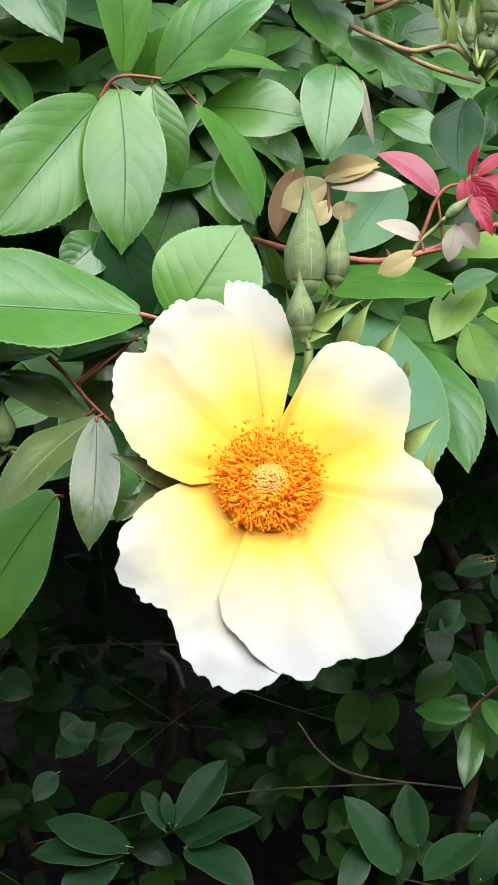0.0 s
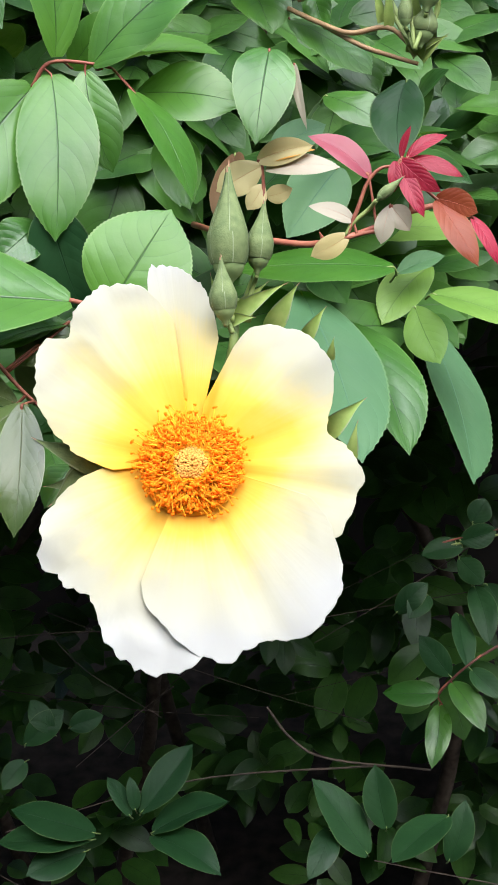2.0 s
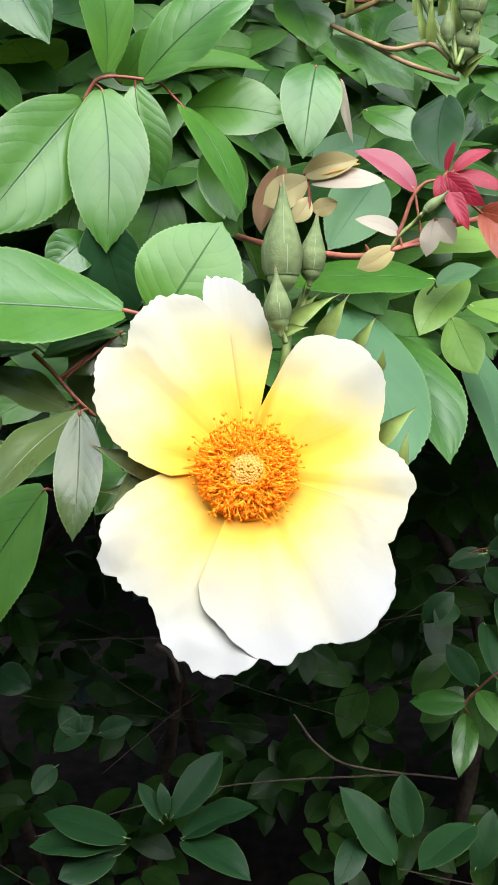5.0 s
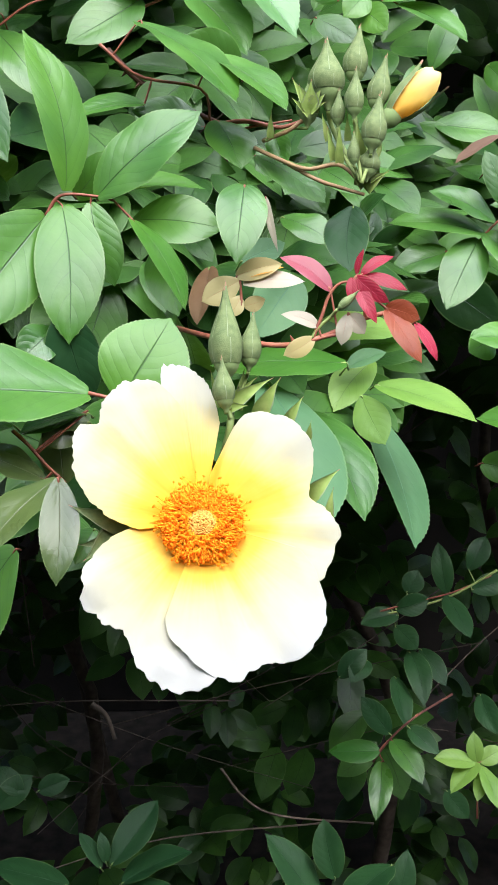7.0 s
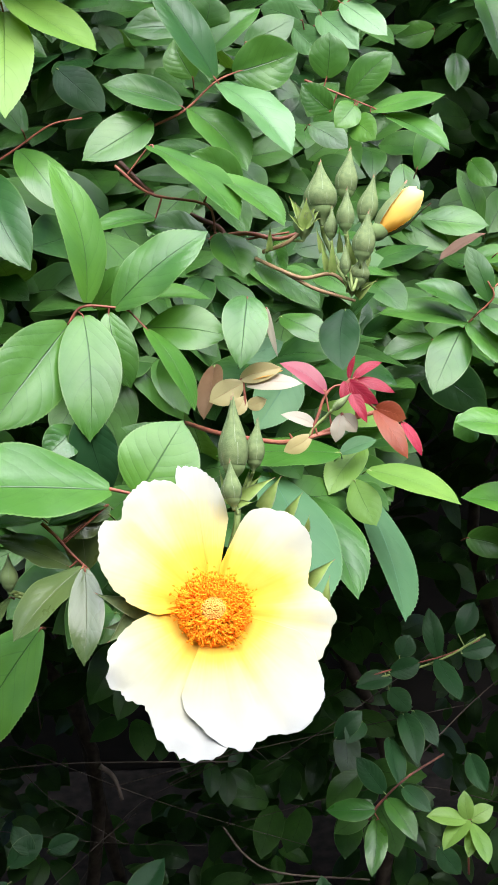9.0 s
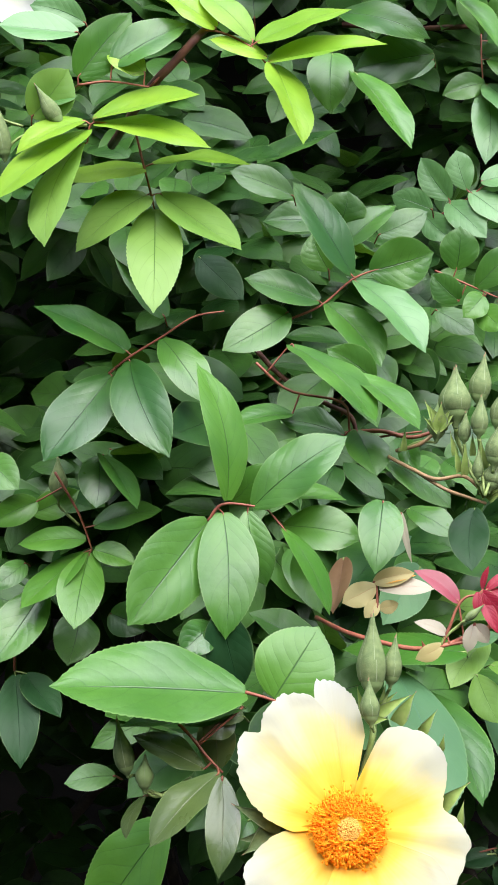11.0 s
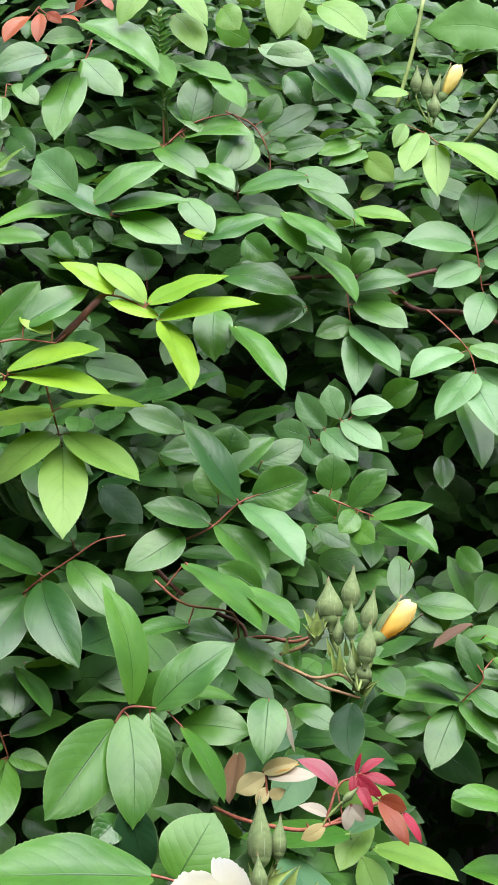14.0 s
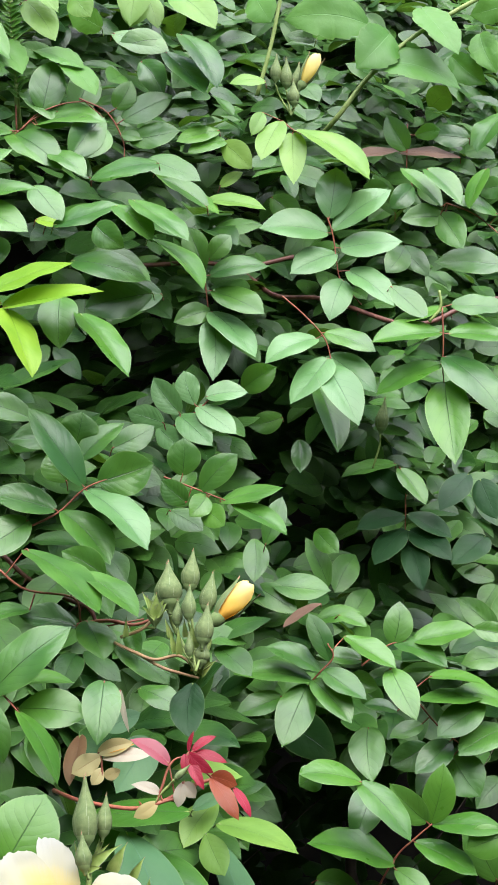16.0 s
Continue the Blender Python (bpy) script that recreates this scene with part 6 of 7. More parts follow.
# ---- shoots, canes ----
def cane(label, points, r0, r1, material, prickles=0, seed=1):
    thing = tagged(new("rose_cane"), label, "stem", "canes of the rose bush")
    stem = tube("stem", points, r0, r1, material, thing, sides=9)
    rnd = random.Random(seed)
    line = smooth_line(points, 60)
    for i in range(prickles):
        k = rnd.randrange(3, 57)
        d = (line[k + 1] - line[k - 1]).normalized()
        out = d.cross(Vector((rnd.uniform(-1, 1), -1, rnd.uniform(-1, 1)))).normalized()
        r = r0 + (r1 - r0) * k / 59
        bm = bmesh.new()
        bmesh.ops.create_cone(bm, cap_ends=True, segments=7, radius1=0.0011, radius2=0.0001, depth=0.004)
        ob = part("prickle", bm, material, stem)
        q = out.to_track_quat("Z", "Y").to_matrix().to_4x4()
        q.translation = line[k] + out * (r + 0.0014)
        ob.matrix_local = q
    return thing


# ---- blooms, buds and shoots ----
HEART = bloom_frame((0.0053, -0.0908, 1.2312), (1.0000, -0.0000, -0.0000), (0.0000, 0.6947, 0.7193), 0.89)
open_rose("large open cream-white rose with yellow heart and orange stamens", HEART, 0, [
    ((78.4, 79.5, 81.9, 84.8, 87.2, 89.7, 92.6, 95.6, 98.6, 102.0, 103.2, 105.1, 110.8), (39.0, 41.5, 46.1, 52.8, 56.0, 58.2, 60.4, 62.3, 63.6, 64.3, 60.0, 50.0, 43.0), -0.0022, 0.001, 0.006, 0.0, 0.78, (92, -0.0010, 8)),
    ((97.0, 98.5, 100.9, 106.3, 113.3, 119.5, 126.0, 131.0, 134.6, 136.5, 142.3, 149.2, 158.3, 165.7, 173.4, 179.7, 188.0), (41.0, 46.0, 51.1, 56.9, 61.0, 61.7, 59.0, 55.5, 50.0, 58.6, 57.5, 53.6, 48.7, 42.8, 36.3, 30.8, 22.0), 0.0, 0.001, 0.012, 0.0, 0.76, (136, 0.0012, 9), (112, 0.0008, 8), (124, -0.0006, 7), (160, -0.0008, 9), (172, 0.0006, 6)),
    ((178.0, 187.7, 194.4, 199.8, 206.8, 215.7, 220.1, 222.0, 228.8, 236.6, 239.9, 245.5, 251.3, 258.1, 264.0, 271.5, 278.0, 286.0), (14.0, 30.1, 37.7, 43.1, 48.0, 51.8, 52.2, 50.2, 50.5, 49.5, 52.5, 57.2, 61.0, 63.2, 62.7, 59.2, 50.0, 32.0), -0.0004, 0.001, 0.014, 0.0, 0.90, (240, 0.0010, 6), (205, -0.0008, 6), (222, 0.0006, 4)),
    ((79.0, 74.0, 71.0, 70.3, 66.5, 62.9, 56.9, 50.9, 40.1, 31.0, 21.5, 15.0, 12.2, 9.0, 6.3, -0.9, -6.1, -13.6, -22.4, -30.0, -37.0), (18.0, 22.5, 35.0, 42.8, 45.5, 47.5, 49.6, 51.1, 51.1, 49.0, 43.2, 40.5, 39.6, 41.5, 43.5, 47.3, 49.0, 48.6, 48.4, 48.1, 40.0), -0.0014, 0.0015, 0.006, -0.0004, 0.84, (15, 0.0032, 13), (44, -0.0014, 9), (58, 0.0006, 5), (-4, -0.0010, 5), (-14, 0.0006, 3)),
    ((-20.3, -21.0, -23.0, -26.0, -35.2, -43.4, -51.5, -58.1, -63.0, -68.0, -72.0, -77.3, -81.0, -83.1, -90.1, -99.6, -107.4, -111.7), (33.0, 36.0, 39.0, 42.2, 50.1, 56.9, 60.5, 61.6, 59.5, 56.4, 56.8, 58.6, 61.4, 59.9, 57.1, 49.5, 44.2, 38.2), 0.0015, 0.001, 0.006, -0.0002, 0.92, (-66, 0.0012, 5), (-78, -0.0010, 6), (-96, -0.0006, 6))], 4.0)
calyx = tagged(new("rose_calyx"), "pointed green sepals and stalk behind the open bloom", "sepals")
sepal(calyx, (0.0269, -0.0417, 1.2489), (0.0344, -0.0381, 1.2618), (0.1500, -0.8300, 0.5500), 0.0082, 0.10, "sepal", BRACT)
sepal(calyx, (0.0360, -0.0486, 1.2480), (0.0419, -0.0465, 1.2576), (0.1500, -0.8300, 0.5500), 0.0056, 0.12, "sepal", BRACT)
sepal(calyx, (0.0423, -0.0584, 1.2457), (0.0433, -0.0577, 1.2523), (0.1500, -0.8300, 0.5500), 0.0036, 0.10, "sepal", BRACT)
sepal(calyx, (0.0402, -0.0758, 1.2311), (0.0510, -0.0735, 1.2412), (0.1500, -0.8300, 0.5500), 0.0078, 0.12, "sepal", BRACT)
sepal(calyx, (0.0460, -0.0825, 1.2260), (0.0479, -0.0797, 1.2371), (0.1500, -0.8300, 0.5500), 0.0050, 0.10, "sepal", BRACT)
sepal(calyx, (0.0132, -0.0620, 1.2376), (0.0166, -0.0580, 1.2515), (0.1500, -0.8300, 0.5500), 0.0042, 0.06, "sepal", BRACT)
sepal(calyx, (-0.0186, -0.0772, 1.2231), (-0.0384, -0.0762, 1.2303), (-0.1500, -0.8300, 0.5500), 0.0105, 0.16, "sepal", SEPAL)
sepal(calyx, (-0.0212, -0.0796, 1.2226), (-0.0328, -0.0854, 1.2144), (-0.1500, -0.8300, 0.5500), 0.0110, 0.14, "sepal", SEPAL)
sepal(calyx, (-0.0215, -0.0771, 1.2183), (-0.0357, -0.0797, 1.2176), (-0.1500, -0.8300, 0.5500), 0.0080, 0.10, "sepal", SEPAL)
sepal(calyx, (0.0158, -0.0538, 1.2561), (0.0310, -0.0514, 1.2662), (0.1500, -0.8300, 0.5500), 0.0072, 0.10, "bract", BRACT)
sepal(calyx, (0.0168, -0.0496, 1.2557), (0.0257, -0.0475, 1.2652), (0.1500, -0.8300, 0.5500), 0.0060, 0.08, "bract", BRACT)
sepal(calyx, (0.0139, -0.0517, 1.2558), (0.0095, -0.0486, 1.2678), (-0.1500, -0.8300, 0.5500), 0.0048, 0.10, "bract", BRACT)
sepal(calyx, (0.0191, -0.0484, 1.2533), (0.0213, -0.0443, 1.2676), (0.1500, -0.8300, 0.5500), 0.0052, 0.06, "bract", BRACT)
sepal(calyx, (0.0153, -0.0560, 1.2560), (0.0225, -0.0573, 1.2580), (0.1500, -0.8300, 0.5500), 0.0050, 0.12, "bract", BRACT)
tube("stalk", [(0.0058, -0.0825, 1.2276), (0.0121, -0.0642, 1.2377), (0.0160, -0.0585, 1.2504), (0.0170, -0.0493, 1.2602)], 0.0013, 0.0013, STEM_GREEN, calyx)
rose_bud((0.0152, -0.0555, 1.2721), (0.0153, -0.0446, 1.2964), 0.0108, [(0.0152, -0.0555, 1.2630), (0.0159, -0.0583, 1.2568)], 0, False)
rose_bud((0.0233, -0.0496, 1.2718), (0.0251, -0.0430, 1.2865), 0.0074, [(0.0216, -0.0493, 1.2635), (0.0185, -0.0531, 1.2549)], 0, False)
rose_bud((0.0139, -0.0674, 1.2634), (0.0131, -0.0617, 1.2763), 0.0071, [(0.0148, -0.0652, 1.2592), (0.0160, -0.0665, 1.2565)], 0, False)
rose_bud((0.0699, 0.1130, 1.3446), (0.0697, 0.1209, 1.3655), 0.0153, [(0.0725, 0.1108, 1.3279), (0.0838, 0.0975, 1.3064)], 0, False)
rose_bud((0.0832, 0.1229, 1.3510), (0.0860, 0.1303, 1.3710), 0.0106, [(0.0835, 0.1208, 1.3341), (0.0851, 0.1055, 1.3051)], 0, False)
rose_bud((0.0797, 0.0992, 1.3383), (0.0809, 0.1052, 1.3547), 0.0081, [(0.0808, 0.0991, 1.3269), (0.0821, 0.0876, 1.3081)], 0, False)
rose_bud((0.0920, 0.1137, 1.3397), (0.0967, 0.1206, 1.3591), 0.0097, [(0.0893, 0.1127, 1.3251), (0.0844, 0.1015, 1.3058)], 0, False)
rose_bud((0.0871, 0.0918, 1.3259), (0.0907, 0.0986, 1.3447), 0.0102, [(0.0856, 0.0923, 1.3157), (0.0818, 0.0856, 1.3084)], 0, False)
rose_bud((0.0735, 0.1041, 1.3331), (0.0743, 0.1087, 1.3455), 0.0061, [(0.0754, 0.1030, 1.3192), (0.0831, 0.0936, 1.3071)], 0, False)
rose_bud((0.0790, 0.0915, 1.3178), (0.0793, 0.0958, 1.3292), 0.0051, [(0.0805, 0.0939, 1.3131), (0.0821, 0.0876, 1.3081)], 0, False)
rose_bud((0.0858, 0.0935, 1.3131), (0.0881, 0.0972, 1.3235), 0.0095, [(0.0855, 0.0963, 1.3091), (0.0828, 0.0916, 1.3074)], 0, False)
rose_bud((0.0973, 0.1067, 1.3336), (0.1175, 0.1122, 1.3522), 0.0139, [(0.0922, 0.1058, 1.3186), (0.0838, 0.0975, 1.3064)], 0.5, False)
rose_bud((0.0615, 0.1138, 1.3337), (0.0626, 0.1195, 1.3489), 0.0097, [(0.0531, 0.1164, 1.3274), (0.0429, 0.1154, 1.3226)], 0, True)
bracts = tagged(new("bract_cluster"), "yellowish green bracts below a cluster of buds", "bracts")
sepal(bracts, (0.0610, 0.1102, 1.3353), (0.0559, 0.1108, 1.3473), (-0.0000, -0.7915, 0.6808), 0.0064, 0.08, "bract", BRACT)
sepal(bracts, (0.0618, 0.1101, 1.3353), (0.0674, 0.1099, 1.3473), (-0.0000, -0.7915, 0.6808), 0.0064, 0.08, "bract", BRACT)
sepal(bracts, (0.0623, 0.1101, 1.3353), (0.0692, 0.1072, 1.3404), (-0.0000, -0.7915, 0.6808), 0.0054, 0.08, "bract", BRACT)
sepal(bracts, (0.0442, 0.1076, 1.3248), (0.0441, 0.1078, 1.3369), (-0.0000, -0.7915, 0.6808), 0.0045, 0.08, "bract", BRACT)
sepal(bracts, (0.0837, 0.0971, 1.3053), (0.0858, 0.0964, 1.3151), (-0.0000, -0.7915, 0.6808), 0.0099, 0.08, "bract", BRACT)
sepal(bracts, (0.0837, 0.0967, 1.3041), (0.0771, 0.0962, 1.3128), (-0.0000, -0.7915, 0.6808), 0.0050, 0.08, "bract", BRACT)
sepal(bracts, (0.0861, 0.0961, 1.3030), (0.0955, 0.0948, 1.3129), (-0.0000, -0.7915, 0.6808), 0.0059, 0.08, "bract", BRACT)
sepal(bracts, (0.0610, 0.1098, 1.3342), (0.0526, 0.1089, 1.3415), (-0.0000, -0.7915, 0.6808), 0.0059, 0.08, "bract", BRACT)
sepal(bracts, (0.0716, 0.1020, 1.3157), (0.0677, 0.1034, 1.3300), (-0.0000, -0.7915, 0.6808), 0.0054, 0.08, "bract", BRACT)
sepal(bracts, (0.0741, 0.1013, 1.3145), (0.0734, 0.1038, 1.3324), (-0.0000, -0.7915, 0.6808), 0.0054, 0.08, "bract", BRACT)
sepal(bracts, (0.0694, 0.1052, 1.3238), (0.0657, 0.1057, 1.3358), (-0.0000, -0.7915, 0.6808), 0.0050, 0.08, "bract", BRACT)
sepal(bracts, (0.0780, 0.1045, 1.3238), (0.0770, 0.1049, 1.3358), (-0.0000, -0.7915, 0.6808), 0.0045, 0.08, "bract", BRACT)
sepal(bracts, (0.0841, 0.1019, 1.3180), (0.0808, 0.1033, 1.3324), (-0.0000, -0.7915, 0.6808), 0.0050, 0.08, "bract", BRACT)
sepal(bracts, (0.0888, 0.0980, 1.3088), (0.0903, 0.0978, 1.3198), (-0.0000, -0.7915, 0.6808), 0.0064, 0.08, "bract", BRACT)
sepal(bracts, (0.0857, 0.0974, 1.3064), (0.0955, 0.0943, 1.3117), (-0.0000, -0.7915, 0.6808), 0.0059, 0.08, "bract", BRACT)
sepal(bracts, (0.0618, 0.1101, 1.3353), (0.0616, 0.1112, 1.3496), (-0.0000, -0.7915, 0.6808), 0.0109, 0.08, "bract", BRACT)
sepal(bracts, (0.0623, 0.1105, 1.3365), (0.0709, 0.1098, 1.3478), (-0.0000, -0.7915, 0.6808), 0.0084, 0.08, "bract", BRACT)
sepal(bracts, (0.0611, 0.1106, 1.3365), (0.0528, 0.1119, 1.3496), (-0.0000, -0.7915, 0.6808), 0.0084, 0.08, "bract", BRACT)
cane("brown flowering shoot under a cluster of buds", [(0.0380, 0.1167, 1.3195), (0.0499, 0.1087, 1.3149), (0.0604, 0.1015, 1.3122), (0.0741, 0.1012, 1.3140), (0.0838, 0.0975, 1.3064)], 0.0010, 0.0009, STEM_TAN)
cane("thin brown flowering shoot under the buds", [(0.0419, 0.1175, 1.3224), (0.0525, 0.1111, 1.3275), (0.0615, 0.1138, 1.3337)], 0.0010, 0.0009, STEM_TAN)
cane("thin brown shoot below the buds", [(0.0503, 0.1117, 1.3144), (0.0640, 0.0997, 1.3080), (0.0751, 0.0975, 1.3045), (0.0849, 0.0957, 1.3018)], 0.0010, 0.0008, STEM_TAN)
rose_bud((0.2397, 0.6960, 1.7657), (0.2412, 0.6975, 1.7899), 0.0112, [(0.2442, 0.6980, 1.7480), (0.2554, 0.6946, 1.7277)], 0, False)
rose_bud((0.2505, 0.6938, 1.7598), (0.2509, 0.6957, 1.7864), 0.0122, [(0.2527, 0.6962, 1.7421), (0.2554, 0.6946, 1.7277)], 0, False)
rose_bud((0.2665, 0.6911, 1.7586), (0.2829, 0.6908, 1.7892), 0.0153, [(0.2613, 0.6948, 1.7421), (0.2554, 0.6946, 1.7277)], 0.6, False)
rose_bud((0.2557, 0.6813, 1.7395), (0.2554, 0.6829, 1.7612), 0.0121, [(0.2552, 0.6848, 1.7316), (0.2534, 0.6847, 1.7259)], 0, False)
rose_bud((0.2621, 0.7019, 1.7578), (0.2660, 0.7033, 1.7839), 0.0123, [(0.2604, 0.7050, 1.7411), (0.2573, 0.7046, 1.7295)], 0, False)
rose_bud((-0.0805, -0.0375, 1.2257), (-0.0848, -0.0319, 1.2442), 0.0079, [(-0.0765, -0.0351, 1.2201), (-0.0685, -0.0377, 1.2126), (-0.0541, -0.0308, 1.2178)], 0, False)
rose_bud((-0.0728, -0.0396, 1.2198), (-0.0728, -0.0365, 1.2306), 0.0071, [(-0.0708, -0.0370, 1.2147), (-0.0651, -0.0379, 1.2127)], 0, True)
rose_bud((-0.1404, 0.1975, 1.2758), (-0.1410, 0.2002, 1.2962), 0.0102, [(-0.1398, 0.2002, 1.2652), (-0.1287, 0.1986, 1.2551)], 0, False)
rose_bud((0.2969, 0.4879, 1.4188), (0.3008, 0.4893, 1.4454), 0.0115, [(0.2962, 0.4909, 1.4019), (0.2899, 0.4903, 1.3818)], 0, False)
rose_bud((-0.1681, 0.1976, 1.4652), (-0.1738, 0.2018, 1.4963), 0.0099, [(-0.1632, 0.2022, 1.4701), (-0.1483, 0.2028, 1.4769), (-0.1233, 0.2027, 1.4799)], 0, False)
rose_bud((-0.1395, 0.1994, 1.4830), (-0.1513, 0.2019, 1.5006), 0.0088, [(-0.1449, 0.2027, 1.4770), (-0.1516, 0.2033, 1.4802)], 0, False)
rose_bud((-0.1760, 0.2069, 1.4964), (-0.1782, 0.2096, 1.5162), 0.0076, [(-0.1725, 0.2092, 1.4832), (-0.1590, 0.2083, 1.4784)], 0, False)
SIDE = bloom_frame((-0.2110, 0.3439, 1.5812), (0.8078, 0.4442, 0.0511), (0.0013, 0.6062, 0.7778))
open_rose("open cream-white rose bloom half hidden by leaves", SIDE, 0, [
    ((100, 120, 140, 160, 180), (37.0, 61.7, 65.9, 61.7, 37.0), 0, 0.01, 0.006, 0.004, 1.15),
    ((18, 28, 38, 46, 54, 64, 76, 90), (28.8, 51.5, 69.2, 79.0, 67.9, 51.5, 39.1, 24.7), 0, 0.008, 0.006, 0.004, 1.15),
    ((-48, -36, -22, -8, 6, 16, 24), (37.0, 56.6, 62.7, 63.7, 60.6, 52.0, 36.0), 0.001, 0.004, 0.006, 0, 1.15),
    ((-104, -84, -66, -50, -38, -26), (32.9, 53.5, 62.7, 63.7, 60.6, 44.2), 0, 0.004, 0.006, 0, 1.15),
    ((-175, -155, -135, -115, -100), (37.0, 57.6, 61.7, 57.6, 37.0), 0, 0.004, 0.006, 0, 1.15)], 9.0)
rose_leaf('copper', [(0.0267, 0.0366, 1.2678), (0.0267, 0.0380, 1.2710), (0.0264, 0.0405, 1.2779)],
    [((0.0262, 0.0403, 1.2774), (0.0108, 0.0385, 1.2693), (-0.0188, -0.9661, 0.2576), 0.0113, 'C', 0.08),
     ((0.0249, 0.0410, 1.2789), (0.0433, 0.0394, 1.2841), (-0.1396, -0.9680, 0.2084), 0.0086, 'C', 0.08),
     ((0.0276, 0.0406, 1.2785), (0.0440, 0.0409, 1.2826), (-0.2271, -0.2907, 0.9295), 0.0071, 'A', 0.08),
     ((0.0275, 0.0397, 1.2762), (0.0524, 0.0382, 1.2773), (-0.0680, -0.4490, 0.8909), 0.0105, 'V', 0.08),
     ((0.0265, 0.0381, 1.2715), (0.0211, 0.0355, 1.2636), (-0.0175, -0.9477, 0.3186), 0.0068, 'C', 0.08),
     ((0.0278, 0.0366, 1.2679), (0.0364, 0.0369, 1.2705), (-0.0437, -0.9650, 0.2586), 0.0064, 'C', 0.08)])
rose_leaf('copper', [(0.0652, 0.0105, 1.2633), (0.0549, 0.0105, 1.2612), (0.0483, 0.0099, 1.2581)],
    [((0.0546, 0.0123, 1.2657), (0.0404, 0.0150, 1.2701), (0.0998, -0.6679, 0.7375), 0.0064, 'V', 0.08),
     ((0.0534, 0.0108, 1.2616), (0.0409, 0.0080, 1.2554), (0.0364, -0.9326, 0.3591), 0.0074, 'C', 0.08),
     ((0.0663, 0.0131, 1.2702), (0.0632, 0.0078, 1.2591), (-0.1014, -0.8871, 0.4503), 0.0065, 'V', 0.08),
     ((0.0667, 0.0129, 1.2698), (0.0724, 0.0089, 1.2631), (-0.2288, -0.9097, 0.3466), 0.0074, 'V', 0.08),
     ((0.0597, 0.0167, 1.2785), (0.0407, 0.0251, 1.2902), (0.2063, -0.6034, 0.7703), 0.0100, 'K', 0.08)])
rose_leaf('red', [(0.0523, 0.0106, 1.2608), (0.0562, 0.0135, 1.2694), (0.0590, 0.0160, 1.2765), (0.0631, 0.0174, 1.2810), (0.0685, 0.0174, 1.2820)],
    [((0.0701, 0.0180, 1.2841), (0.0733, 0.0246, 1.2932), (-0.7528, -0.3797, 0.5377), 0.0040, 'R', 0.08),
     ((0.0718, 0.0179, 1.2843), (0.0849, 0.0223, 1.2905), (-0.1683, -0.5980, 0.7836), 0.0052, 'R', 0.08),
     ((0.0729, 0.0176, 1.2837), (0.0895, 0.0145, 1.2788), (0.0893, -0.6699, 0.7370), 0.0061, 'R', 0.08),
     ((0.0679, 0.0179, 1.2833), (0.0674, 0.0125, 1.2746), (-0.1440, -0.8394, 0.5241), 0.0043, 'R', 0.08),
     ((0.0696, 0.0179, 1.2837), (0.0818, 0.0101, 1.2750), (-0.3175, -0.8831, 0.3454), 0.0068, 'R', 0.08),
     ((0.0700, 0.0166, 1.2804), (0.0764, 0.0062, 1.2681), (-0.0332, -0.7714, 0.6355), 0.0060, 'R', 0.08),
     ((0.0807, 0.0128, 1.2725), (0.0937, 0.0088, 1.2686), (-0.2115, -0.9422, 0.2598), 0.0092, 'O', 0.08),
     ((0.0813, 0.0125, 1.2719), (0.0927, -0.0028, 1.2547), (0.2701, -0.6223, 0.7347), 0.0108, 'O', 0.08),
     ((0.0920, 0.0099, 1.2670), (0.0996, 0.0008, 1.2542), (0.3815, -0.6326, 0.6740), 0.0060, 'R', 0.08)])
cane("red flowering shoot with new leaves", [(0.0842, 0.0218, 1.2685), (0.0722, 0.0167, 1.2669), (0.0633, 0.0159, 1.2629), (0.0528, 0.0106, 1.2608), (0.0423, 0.0154, 1.2573), (0.0308, 0.0234, 1.2561), (0.0139, 0.0430, 1.2536), (0.0018, 0.0742, 1.2486)], 0.0009, 0.0012, STEM_ROSE, 3)
rose_bud((0.0631, 0.0104, 1.2739), (0.0704, 0.0121, 1.2799), 0.0034, [(0.0595, 0.0131, 1.2690), (0.0544, 0.0120, 1.2649), (0.0523, 0.0107, 1.2612)], 0, False)
cane('dark red arching cane with prickles', [(0.1767, 0.7025, 1.5923), (0.1996, 0.6253, 1.5593), (0.2211, 0.5898, 1.5388), (0.2540, 0.5640, 1.5363), (0.2829, 0.5485, 1.5269), (0.3160, 0.5116, 1.5121), (0.3404, 0.4873, 1.5116), (0.3736, 0.4931, 1.5254), (0.4139, 0.4874, 1.5354)], 0.0022, 0.0022, STEM_DARK, 10)
cane('green-tipped shoot on the arching cane', [(0.3279, 0.4469, 1.5118), (0.3377, 0.4462, 1.5239), (0.3369, 0.4475, 1.5384)], 0.0014, 0.0012, STEM_GREEN, 0)
cane('dark red cane inside the bush', [(0.0394, 0.5814, 1.5690), (0.0908, 0.5729, 1.5662), (0.1423, 0.5647, 1.5682), (0.1886, 0.5570, 1.5649), (0.2299, 0.5510, 1.5736)], 0.0022, 0.002, STEM_DARK, 4)
cane('brown cane bearing bright young leaves', [(-0.1203, 0.3030, 1.4692), (-0.0930, 0.2358, 1.4998), (-0.0762, 0.2276, 1.5168), (-0.0626, 0.2293, 1.5316), (-0.0492, 0.2610, 1.5449)], 0.0028, 0.002, STEM_DARK, 3)
cane('brown cane behind the middle leaves', [(-0.0294, 0.2383, 1.3543), (-0.0113, 0.2356, 1.3368), (0.0138, 0.2333, 1.3230), (0.0281, 0.2321, 1.3161), (0.0318, 0.2302, 1.3020), (0.0286, 0.2265, 1.2737)], 0.0016, 0.0014, STEM_DARK, 6)
